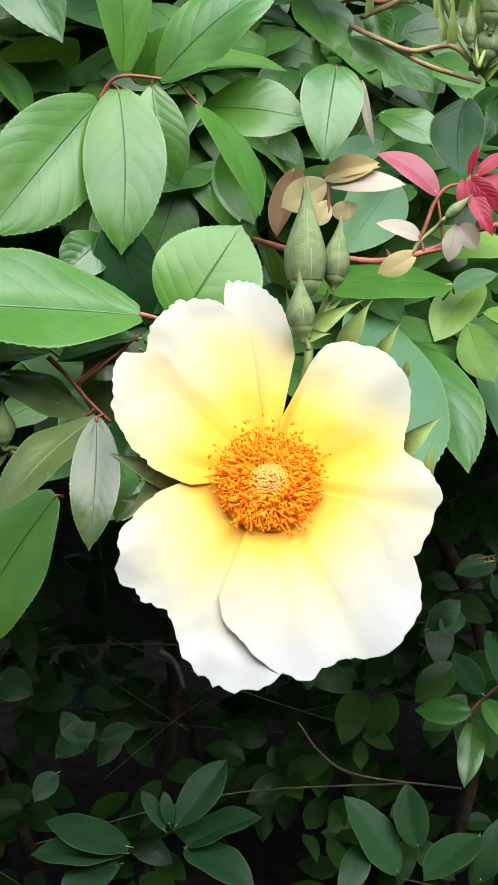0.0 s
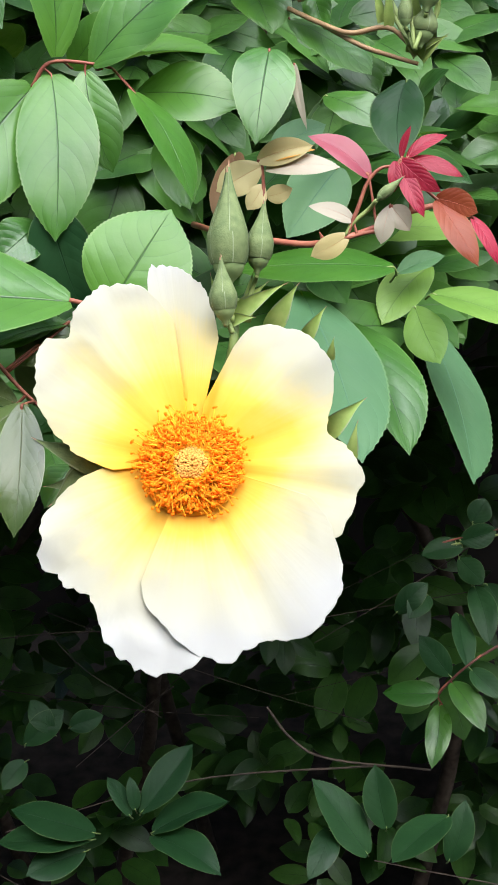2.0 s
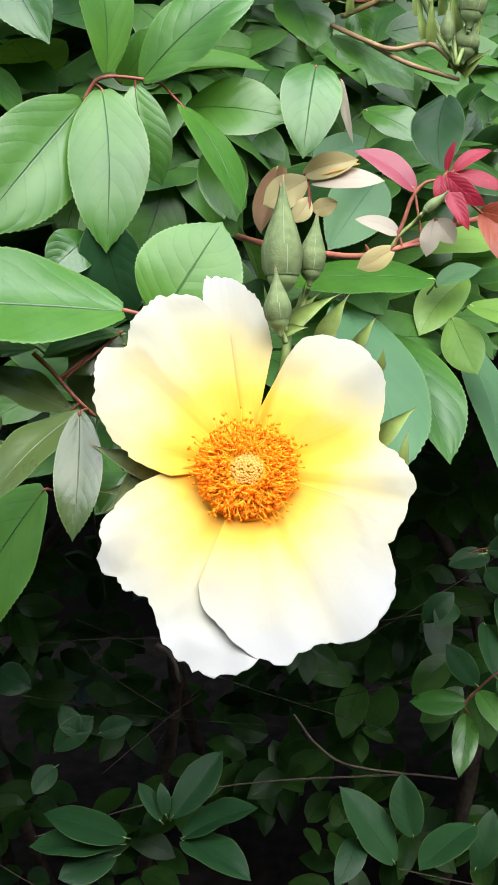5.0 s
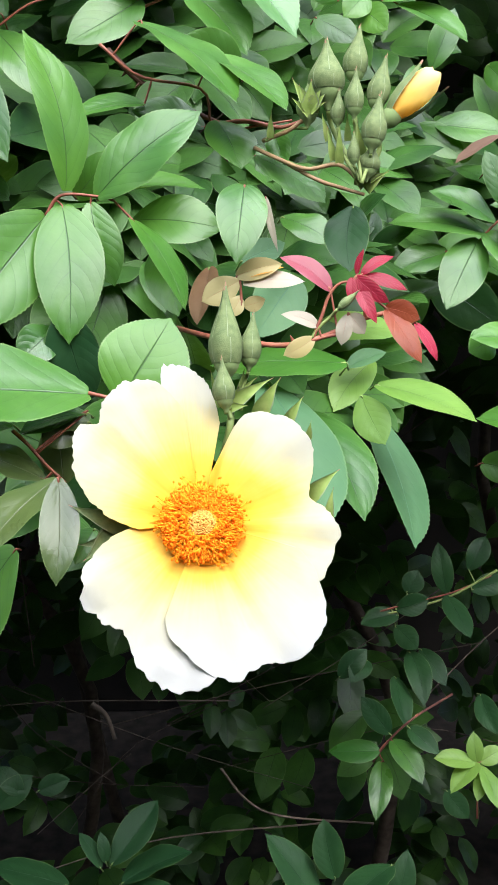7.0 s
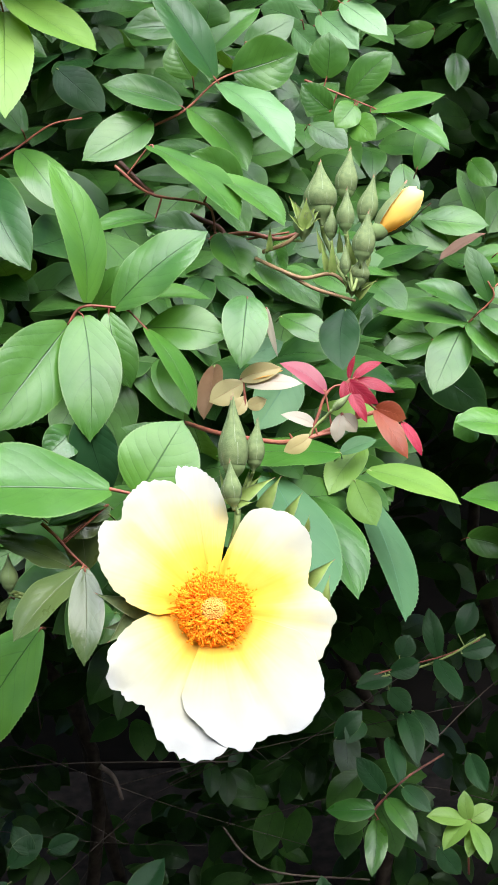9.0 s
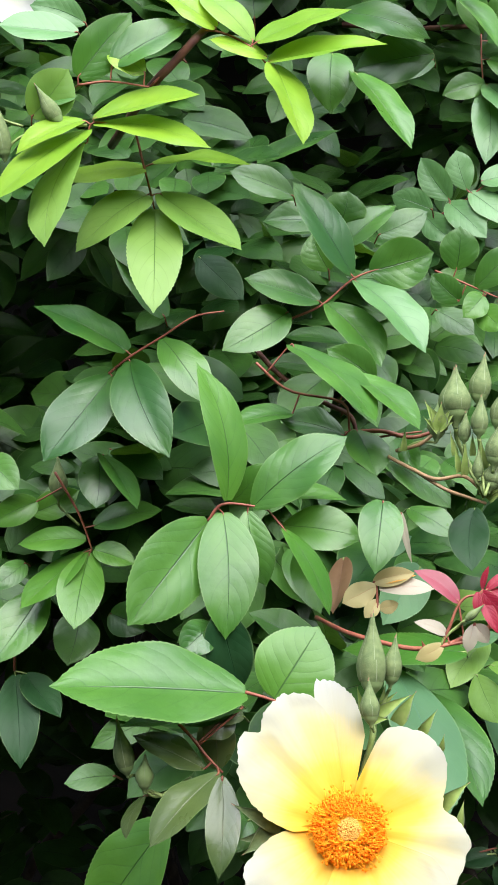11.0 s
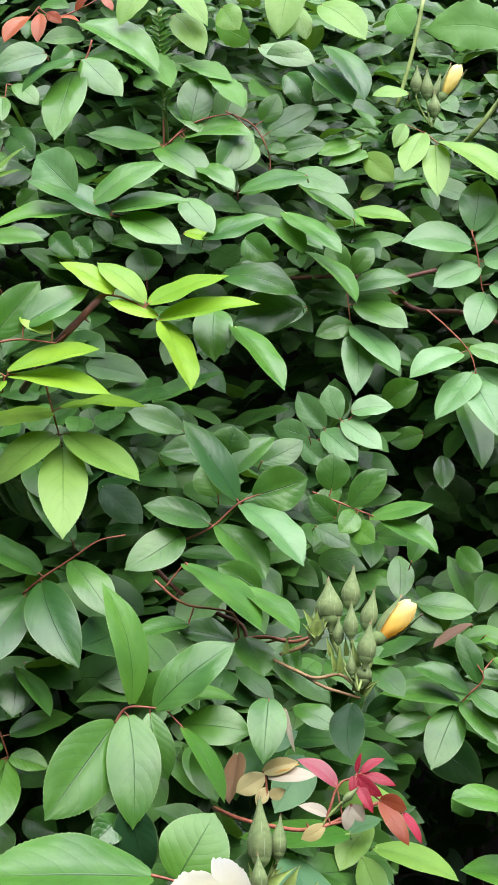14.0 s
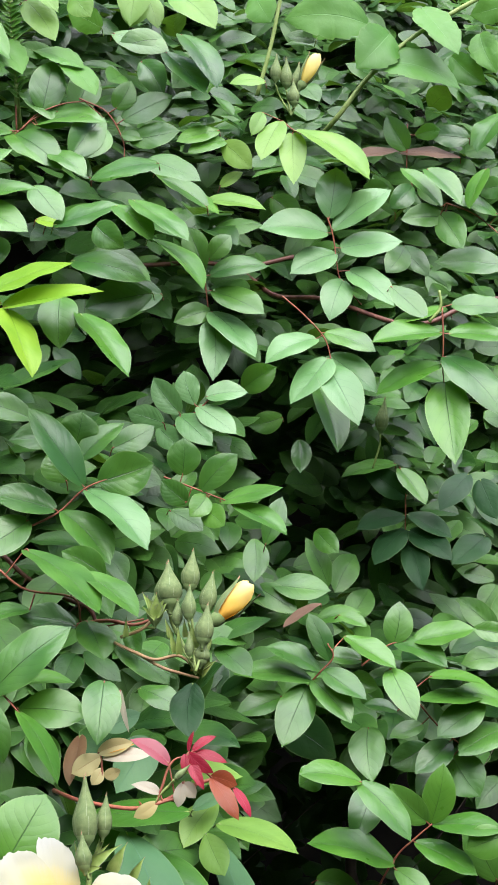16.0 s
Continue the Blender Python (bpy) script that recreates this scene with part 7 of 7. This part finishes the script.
cane('thin shoot to the bud cluster', [(0.0167, 0.1412, 1.3255), (0.0346, 0.1313, 1.3295), (0.0502, 0.1306, 1.3266), (0.0627, 0.1307, 1.3298)], 0.0012, 0.001, STEM_RED, 0)
cane('thin green twig in the shaded hollow', [(0.2549, 0.4233, 0.9519), (0.2192, 0.4190, 0.9332), (0.1837, 0.4178, 0.9228), (0.1483, 0.4182, 0.9164)], 0.001, 0.0008, STEM_GREEN, 0)
cane('thin brown twig low in the hollow', [(0.2128, 0.3748, 0.8715), (0.1785, 0.3454, 0.8718), (0.1592, 0.3410, 0.8560), (0.1463, 0.3361, 0.8402)], 0.001, 0.0008, STEM_DARK, 0)
cane('pale dry stem arching in the hollow', [(0.0341, 0.3510, 0.8297), (0.0511, 0.3423, 0.8089), (0.0771, 0.3357, 0.7963), (0.1474, 0.3280, 0.7913)], 0.001, 0.0008, TWIG, 0)
cane('broken brown twig stub in the hollow', [(-0.0589, 0.3310, 0.9024), (-0.0487, 0.3273, 0.8945), (-0.0429, 0.3213, 0.8786)], 0.0022, 0.0014, TWIG, 0)
cane('thick pale green stem of the weed', [(0.2938, 0.7494, 1.7113), (0.3113, 0.7178, 1.7331), (0.3412, 0.7159, 1.7715), (0.3828, 0.7120, 1.8099), (0.4243, 0.7074, 1.8364), (0.4775, 0.7010, 1.8659)], 0.0028, 0.0024, STEM_GREEN, 0)
cane('pale green stem among the top leaves', [(0.2232, 0.7129, 1.7502), (0.2384, 0.7144, 1.8027), (0.2509, 0.7168, 1.8610)], 0.0022, 0.002, STEM_GREEN, 0)
cane('upright green shoot with tiny leaves', [(-0.0154, 0.5012, 1.6610), (-0.0181, 0.4736, 1.6935), (-0.0198, 0.4771, 1.7354), (-0.0223, 0.4810, 1.7820)], 0.0026, 0.002, STEM_GREEN, 0)
rose_leaf('broad', [],
    [((-0.0171, 0.4695, 1.6951), (-0.0247, 0.4714, 1.7032), (0.3824, -0.7582, 0.5282), 0.0047, 'G', 0.08),
     ((-0.0171, 0.4695, 1.6951), (-0.0085, 0.4688, 1.7035), (-0.5005, -0.7433, 0.4439), 0.0051, 'G', 0.08),
     ((-0.0175, 0.4699, 1.6993), (-0.0273, 0.4719, 1.7048), (0.1799, -0.7779, 0.6021), 0.0048, 'G', 0.08),
     ((-0.0175, 0.4699, 1.6993), (-0.0108, 0.4696, 1.7090), (-0.5657, -0.7417, 0.3604), 0.0050, 'G', 0.08),
     ((-0.0178, 0.4703, 1.7034), (-0.0256, 0.4720, 1.7099), (0.2319, -0.8320, 0.5041), 0.0043, 'G', 0.08),
     ((-0.0178, 0.4703, 1.7034), (-0.0058, 0.4689, 1.7111), (-0.4508, -0.6724, 0.5871), 0.0060, 'G', 0.08),
     ((-0.0182, 0.4706, 1.7076), (-0.0291, 0.4730, 1.7154), (0.3228, -0.6808, 0.6575), 0.0057, 'G', 0.08),
     ((-0.0182, 0.4706, 1.7076), (-0.0081, 0.4695, 1.7135), (-0.3827, -0.7797, 0.4956), 0.0049, 'G', 0.08),
     ((-0.0185, 0.4710, 1.7118), (-0.0283, 0.4733, 1.7217), (0.4638, -0.6465, 0.6058), 0.0059, 'G', 0.08),
     ((-0.0185, 0.4710, 1.7118), (-0.0091, 0.4702, 1.7210), (-0.5270, -0.7027, 0.4781), 0.0055, 'G', 0.08),
     ((-0.0189, 0.4714, 1.7160), (-0.0289, 0.4734, 1.7214), (0.1746, -0.7758, 0.6063), 0.0049, 'G', 0.08),
     ((-0.0189, 0.4714, 1.7160), (-0.0081, 0.4703, 1.7243), (-0.4837, -0.6969, 0.5295), 0.0057, 'G', 0.08),
     ((-0.0192, 0.4717, 1.7201), (-0.0272, 0.4734, 1.7254), (0.1274, -0.8731, 0.4706), 0.0041, 'G', 0.08),
     ((-0.0192, 0.4717, 1.7201), (-0.0079, 0.4705, 1.7278), (-0.4526, -0.7001, 0.5523), 0.0058, 'G', 0.08),
     ((-0.0196, 0.4721, 1.7243), (-0.0298, 0.4745, 1.7343), (0.4543, -0.6418, 0.6178), 0.0061, 'G', 0.08),
     ((-0.0196, 0.4721, 1.7243), (-0.0091, 0.4712, 1.7345), (-0.5535, -0.6575, 0.5112), 0.0062, 'G', 0.08),
     ((-0.0199, 0.4725, 1.7285), (-0.0284, 0.4746, 1.7381), (0.4598, -0.6922, 0.5562), 0.0054, 'G', 0.08),
     ((-0.0199, 0.4725, 1.7285), (-0.0109, 0.4718, 1.7387), (-0.5692, -0.6849, 0.4548), 0.0058, 'G', 0.08),
     ((-0.0203, 0.4729, 1.7326), (-0.0314, 0.4751, 1.7383), (0.1826, -0.7384, 0.6492), 0.0053, 'G', 0.08),
     ((-0.0203, 0.4729, 1.7326), (-0.0130, 0.4722, 1.7389), (-0.3397, -0.8935, 0.2937), 0.0040, 'G', 0.08),
     ((-0.0206, 0.4732, 1.7368), (-0.0322, 0.4757, 1.7444), (0.2919, -0.6832, 0.6694), 0.0059, 'G', 0.08),
     ((-0.0206, 0.4732, 1.7368), (-0.0106, 0.4721, 1.7436), (-0.4115, -0.7728, 0.4831), 0.0051, 'G', 0.08),
     ((-0.0210, 0.4736, 1.7410), (-0.0301, 0.4756, 1.7483), (0.2911, -0.7638, 0.5760), 0.0050, 'G', 0.08),
     ((-0.0210, 0.4736, 1.7410), (-0.0125, 0.4729, 1.7493), (-0.4798, -0.7701, 0.4204), 0.0050, 'G', 0.08),
     ((-0.0213, 0.4740, 1.7452), (-0.0308, 0.4763, 1.7553), (0.4689, -0.6600, 0.5869), 0.0059, 'G', 0.08),
     ((-0.0213, 0.4740, 1.7452), (-0.0110, 0.4731, 1.7554), (-0.5509, -0.6699, 0.4978), 0.0061, 'G', 0.08),
     ((-0.0217, 0.4743, 1.7493), (-0.0326, 0.4769, 1.7600), (0.4637, -0.6241, 0.6288), 0.0065, 'G', 0.08),
     ((-0.0217, 0.4743, 1.7493), (-0.0115, 0.4731, 1.7553), (-0.3753, -0.7909, 0.4834), 0.0050, 'G', 0.08),
     ((-0.0220, 0.4747, 1.7535), (-0.0330, 0.4773, 1.7640), (0.4546, -0.6295, 0.6301), 0.0065, 'G', 0.08),
     ((-0.0220, 0.4747, 1.7535), (-0.0105, 0.4735, 1.7617), (-0.4633, -0.6995, 0.5441), 0.0060, 'G', 0.08),
     ((-0.0224, 0.4751, 1.7577), (-0.0326, 0.4772, 1.7640), (0.2150, -0.7646, 0.6076), 0.0051, 'G', 0.08),
     ((-0.0224, 0.4751, 1.7577), (-0.0112, 0.4739, 1.7659), (-0.4658, -0.7106, 0.5273), 0.0058, 'G', 0.08),
     ((-0.0227, 0.4754, 1.7619), (-0.0306, 0.4771, 1.7673), (0.1238, -0.8839, 0.4510), 0.0041, 'G', 0.08),
     ((-0.0227, 0.4754, 1.7619), (-0.0114, 0.4744, 1.7724), (-0.5482, -0.6533, 0.5222), 0.0065, 'G', 0.08),
     ((-0.0231, 0.4758, 1.7660), (-0.0298, 0.4776, 1.7756), (0.4758, -0.7395, 0.4762), 0.0050, 'G', 0.08),
     ((-0.0231, 0.4758, 1.7660), (-0.0143, 0.4748, 1.7719), (-0.3515, -0.8547, 0.3819), 0.0045, 'G', 0.08),
     ((-0.0234, 0.4762, 1.7702), (-0.0313, 0.4782, 1.7796), (0.4432, -0.7263, 0.5255), 0.0052, 'G', 0.08),
     ((-0.0234, 0.4762, 1.7702), (-0.0121, 0.4748, 1.7755), (-0.3448, -0.7770, 0.5267), 0.0053, 'G', 0.08),
     ((-0.0238, 0.4766, 1.7744), (-0.0335, 0.4785, 1.7798), (0.1437, -0.8166, 0.5590), 0.0047, 'G', 0.08),
     ((-0.0238, 0.4766, 1.7744), (-0.0133, 0.4754, 1.7813), (-0.4088, -0.7697, 0.4904), 0.0053, 'G', 0.08)])


# ---- ground ----
def ground():
    n = 40
    pts, uvs = [], []
    for i in range(n):
        for j in range(n):
            x, y = ((j / (n - 1)) * 2 - 1), ((i / (n - 1)) * 2 - 1)
            x, y = 300 * x ** 3 + 3 * x, 300 * y ** 3 + 3 * y
            pts.append((x, y, 0.05 * noise.noise((x, y, 0))))
            uvs.append((j / n, i / n))
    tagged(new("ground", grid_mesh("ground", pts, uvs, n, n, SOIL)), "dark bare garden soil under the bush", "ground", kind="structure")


ground()


def plain_wall(name, label, x0, x1, y0, y1, z1):
    bm = bmesh.new()
    bmesh.ops.create_cube(bm, size=1.0, matrix=Matrix.Translation(((x0 + x1) / 2, (y0 + y1) / 2, z1 / 2)) @ Matrix.Diagonal((x1 - x0, y1 - y0, z1, 1)))
    ob = part(name, bm, WALL, None)
    tagged(ob, label, "wall", kind="structure")


# added walls, near black so that gaps in the bush look deeply shaded
WALL = bark_material("added_wall_dark", (0.012, 0.010, 0.008), (0.026, 0.021, 0.016), 12.0, 0.9)
plain_wall("wall_north", "added dark wall that backs gaps in the bush", -3.0, 3.5, 1.75, 1.9, 3.2)
# unseen wall, added to block low front light from the hollow
plain_wall("wall_south", "unseen added wall that blocks light from the front", -6.0, 6.0, -1.17, -1.02, 2.45)


# ---- the thicket behind ----
def surface(x, z):
    """How far back the front of the bush lies."""
    zs = (0.0, 0.8, 1.0, 1.10, 1.18, 1.24, 1.32, 1.40, 1.50, 1.60, 1.75, 2.0, 2.4)
    ys = (0.45, 0.36, 0.38, 0.34, 0.22, 0.12, 0.20, 0.30, 0.38, 0.46, 0.56, 0.75, 1.05)
    slope = np.interp(z, (1.0, 1.2, 1.35, 1.5, 1.8), (0.1, 0.3, 0.5, 0.9, 0.7))
    return float(np.interp(z, zs, ys) + slope * min(max(x, -0.25), 0.4))


# dark gaps between the sprays: middle (x, z) and half sizes
GAPS = ((0.066, 1.488, 0.030, 0.022), (-0.010, 1.466, 0.028, 0.020), (0.203, 1.447, 0.036, 0.036), (0.232, 1.417, 0.025, 0.030), (0.218, 1.382, 0.028, 0.018), (0.169, 1.352, 0.018, 0.026),
        (0.234, 1.333, 0.018, 0.027), (0.301, 1.286, 0.054, 0.015), (0.376, 1.267, 0.025, 0.025), (0.218, 1.139, 0.026, 0.048),
        (0.171, 1.188, 0.025, 0.013), (0.323, 1.391, 0.032, 0.021), (0.105, 1.469, 0.024, 0.024), (0.423, 1.476, 0.016, 0.022),
        (0.098, 1.496, 0.022, 0.018), (-0.186, 1.392, 0.023, 0.019), (-0.141, 1.392, 0.023, 0.019), (-0.188, 1.312, 0.020, 0.047),
        (-0.104, 1.167, 0.022, 0.019), (-0.061, 1.222, 0.009, 0.012), (-0.024, 1.583, 0.017, 0.013),
        (-0.041, 1.468, 0.004, 0.002), (-0.172, 1.372, 0.038, 0.034), (-0.158, 1.185, 0.012, 0.024), (-0.164, 1.321, 0.015, 0.014), (0.245, 1.397, 0.026, 0.026), (0.193, 1.168, 0.018, 0.022))


def in_gap(x, z):
    return any(((x - a) / (c + 0.022)) ** 2 + ((z - b) / (d + 0.022)) ** 2 < 1 for a, b, c, d in GAPS)


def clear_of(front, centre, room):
    """Moves a spray back into the bush, clear of outer leaves in camera view."""
    # two points near the camera's path
    for cam_spot in (Vector((0.0, -0.45, 1.38)), Vector((-0.01, -0.60, 1.49))):
        ways = front - np.array(cam_spot)
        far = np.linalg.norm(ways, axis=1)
        way = centre - cam_spot
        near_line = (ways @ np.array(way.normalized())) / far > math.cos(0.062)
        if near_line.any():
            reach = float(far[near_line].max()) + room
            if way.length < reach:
                centre = cam_spot + way.normalized() * reach
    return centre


def thicket(name, label, count, seed, near, deep, z_low, z_high, size, rows=11, reach=(-0.42, 0.68)):
    rnd = random.Random(seed)
    pts, uvs, faces = [], [], []
    shapes = [blade_points(1.0, rnd.uniform(0.46, 0.60), rnd.uniform(0.02, 0.10), rnd.uniform(0.1, 0.4), 0.03, False, 5, rows, rnd) for _ in range(8)]
    quads = [(i * 5 + j, i * 5 + j + 1, i * 5 + j + 6, i * 5 + j + 5) for i in range(rows - 1) for j in range(4)]
    front = np.array([tuple(p) for p in FRONT])
    made = 0
    while made < count:
        x, z = rnd.uniform(*reach), rnd.uniform(z_low, z_high)
        if near < 0.4 and in_gap(x, z):
            continue
        gap = (front[:, 0] - x) ** 2 + (front[:, 2] - z) ** 2
        weight = np.exp(-gap / (2 * 0.05 ** 2))
        skin = float((weight * front[:, 1]).sum() + 0.4 * surface(x, z)) / float(weight.sum() + 0.4)
        y = skin + near + deep * rnd.random() ** 1.4
        close = front[gap < 0.05 ** 2]
        if len(close) and y < close[:, 1].max() + 0.035:
            y = close[:, 1].max() + 0.035 + 0.06 * rnd.random()
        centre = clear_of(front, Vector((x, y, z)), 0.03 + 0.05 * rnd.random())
        # a spray of five leaflets on an arching stalk
        away = Vector((rnd.uniform(-1, 1), rnd.uniform(-1.0, 0.1), rnd.uniform(-0.9, 0.35))).normalized()
        up = Vector((rnd.uniform(-0.5, 0.5), rnd.uniform(-0.9, -0.1), 1.0)).normalized()
        side = away.cross(up).normalized()
        scale = size * rnd.uniform(0.7, 1.15)
        for k in range(5):
            if k == 0:
                base, d = centre + away * scale * 0.9, away
            else:
                sgn, row = (1 if k % 2 else -1), (k + 1) // 2 - 1
                base = centre + away * scale * (0.15 + 0.6 * row) + side * sgn * 0.004
                d = (away * rnd.uniform(0.3, 0.6) + side * sgn).normalized()
            n = (up + Vector((rnd.uniform(-0.35, 0.35), rnd.uniform(-0.5, 0.25), rnd.uniform(-0.2, 0.2)))).normalized()
            m = blade_pose(base, base + d, n)
            length = scale * rnd.uniform(0.8, 1.15)
            shape, uv = shapes[rnd.randrange(8)]
            o = len(pts)
            r = np.array(m)[:3, :3]
            q = np.array(shape) * length @ r.T + np.array(base)
            pts += q.tolist()
            uvs += uv
            faces += [tuple(o + i for i in f) for f in quads]
        made += 1
    me = bpy.data.meshes.new(name)
    me.from_pydata(pts, [], faces)
    layer = me.uv_layers.new(name="UVMap")
    index = np.empty(len(me.loops), dtype=np.int32)
    me.loops.foreach_get("vertex_index", index)
    layer.data.foreach_set("uv", np.asarray(uvs, dtype=np.float32)[index].ravel())
    me.polygons.foreach_set("use_smooth", [True] * len(me.polygons))
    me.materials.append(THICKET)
    tagged(new(name, me), label, "foliage", kind="stuff")


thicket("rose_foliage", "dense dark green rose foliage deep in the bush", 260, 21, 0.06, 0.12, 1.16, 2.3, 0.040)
# canopy and shelf layers are added to keep overhead light off the hollow
thicket("canopy_foliage", "added rose foliage that roofs and shades the hollow", 460, 26, 0.12, 0.30, 1.17, 1.50, 0.046)
thicket("shelf_foliage", "added leaves that cut light above the hollow", 420, 27, 0.08, 0.42, 1.15, 1.23, 0.046)
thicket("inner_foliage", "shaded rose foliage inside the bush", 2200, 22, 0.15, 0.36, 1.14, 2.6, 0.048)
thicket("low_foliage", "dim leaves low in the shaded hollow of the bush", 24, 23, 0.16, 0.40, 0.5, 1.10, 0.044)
# both ends lie out of view, added to stop side light reaching the hollow
thicket("side_foliage", "unseen rose foliage at one end, blocks side light", 800, 31, 0.0, 0.55, 0.1, 2.5, 0.060, 8, (-1.7, -0.42))
thicket("end_foliage", "unseen rose foliage at the other end, blocks side light", 800, 32, 0.0, 0.55, 0.1, 2.5, 0.060, 8, (0.68, 2.0))
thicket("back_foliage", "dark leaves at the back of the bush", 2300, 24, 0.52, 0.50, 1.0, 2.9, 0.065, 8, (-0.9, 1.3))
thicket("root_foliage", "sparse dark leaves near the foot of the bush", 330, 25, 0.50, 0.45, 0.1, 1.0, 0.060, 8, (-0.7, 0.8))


# ---- old canes that carry the bush ----
for seed in range(9):
    rnd = random.Random(seed + 40)
    x, y = rnd.uniform(-1.4, 1.6), rnd.uniform(0.95, 1.15)
    cane("old brown woody cane rising from the soil", [(x, y, -0.05), (x + rnd.uniform(-0.1, 0.1), y - 0.05, 0.5), (x + rnd.uniform(-0.25, 0.25), y - 0.02, 0.9), (x + rnd.uniform(-0.3, 0.3), y + 0.15, 1.25)], 0.011, 0.005, TWIG, 6, seed)


# ---- twigs in the hollow ----
def twigs():
    rnd = random.Random(8)
    verts, faces = [], []
    for i in range(40):
        x, z, y = rnd.uniform(-0.35, 0.45), rnd.uniform(0.6, 1.15), rnd.uniform(0.34, 0.70)
        a = Vector((x, y, z))
        d = Vector((rnd.uniform(-1, 1), rnd.uniform(-0.3, 0.3), rnd.uniform(-0.7, 0.7))).normalized()
        s = Vector((rnd.uniform(-1, 1), rnd.uniform(-1, 1), rnd.uniform(-1, 1))) * 0.03
        length = rnd.uniform(0.10, 0.35)
        v, f = tube_data([a, a + d * length * 0.5 + s, a + d * length], rnd.uniform(0.0004, 0.0009), 0.0003, 5, 10)
        o = len(verts)
        verts += v
        faces += [tuple(o + k for k in q) for q in f]
    me = bpy.data.meshes.new("dry_twigs")
    me.from_pydata(verts, [], faces)
    me.materials.append(TWIG)
    tagged(new("dry_twigs", me), "tangle of thin dry twigs in the dark hollow", "twigs", kind="stuff")


twigs()
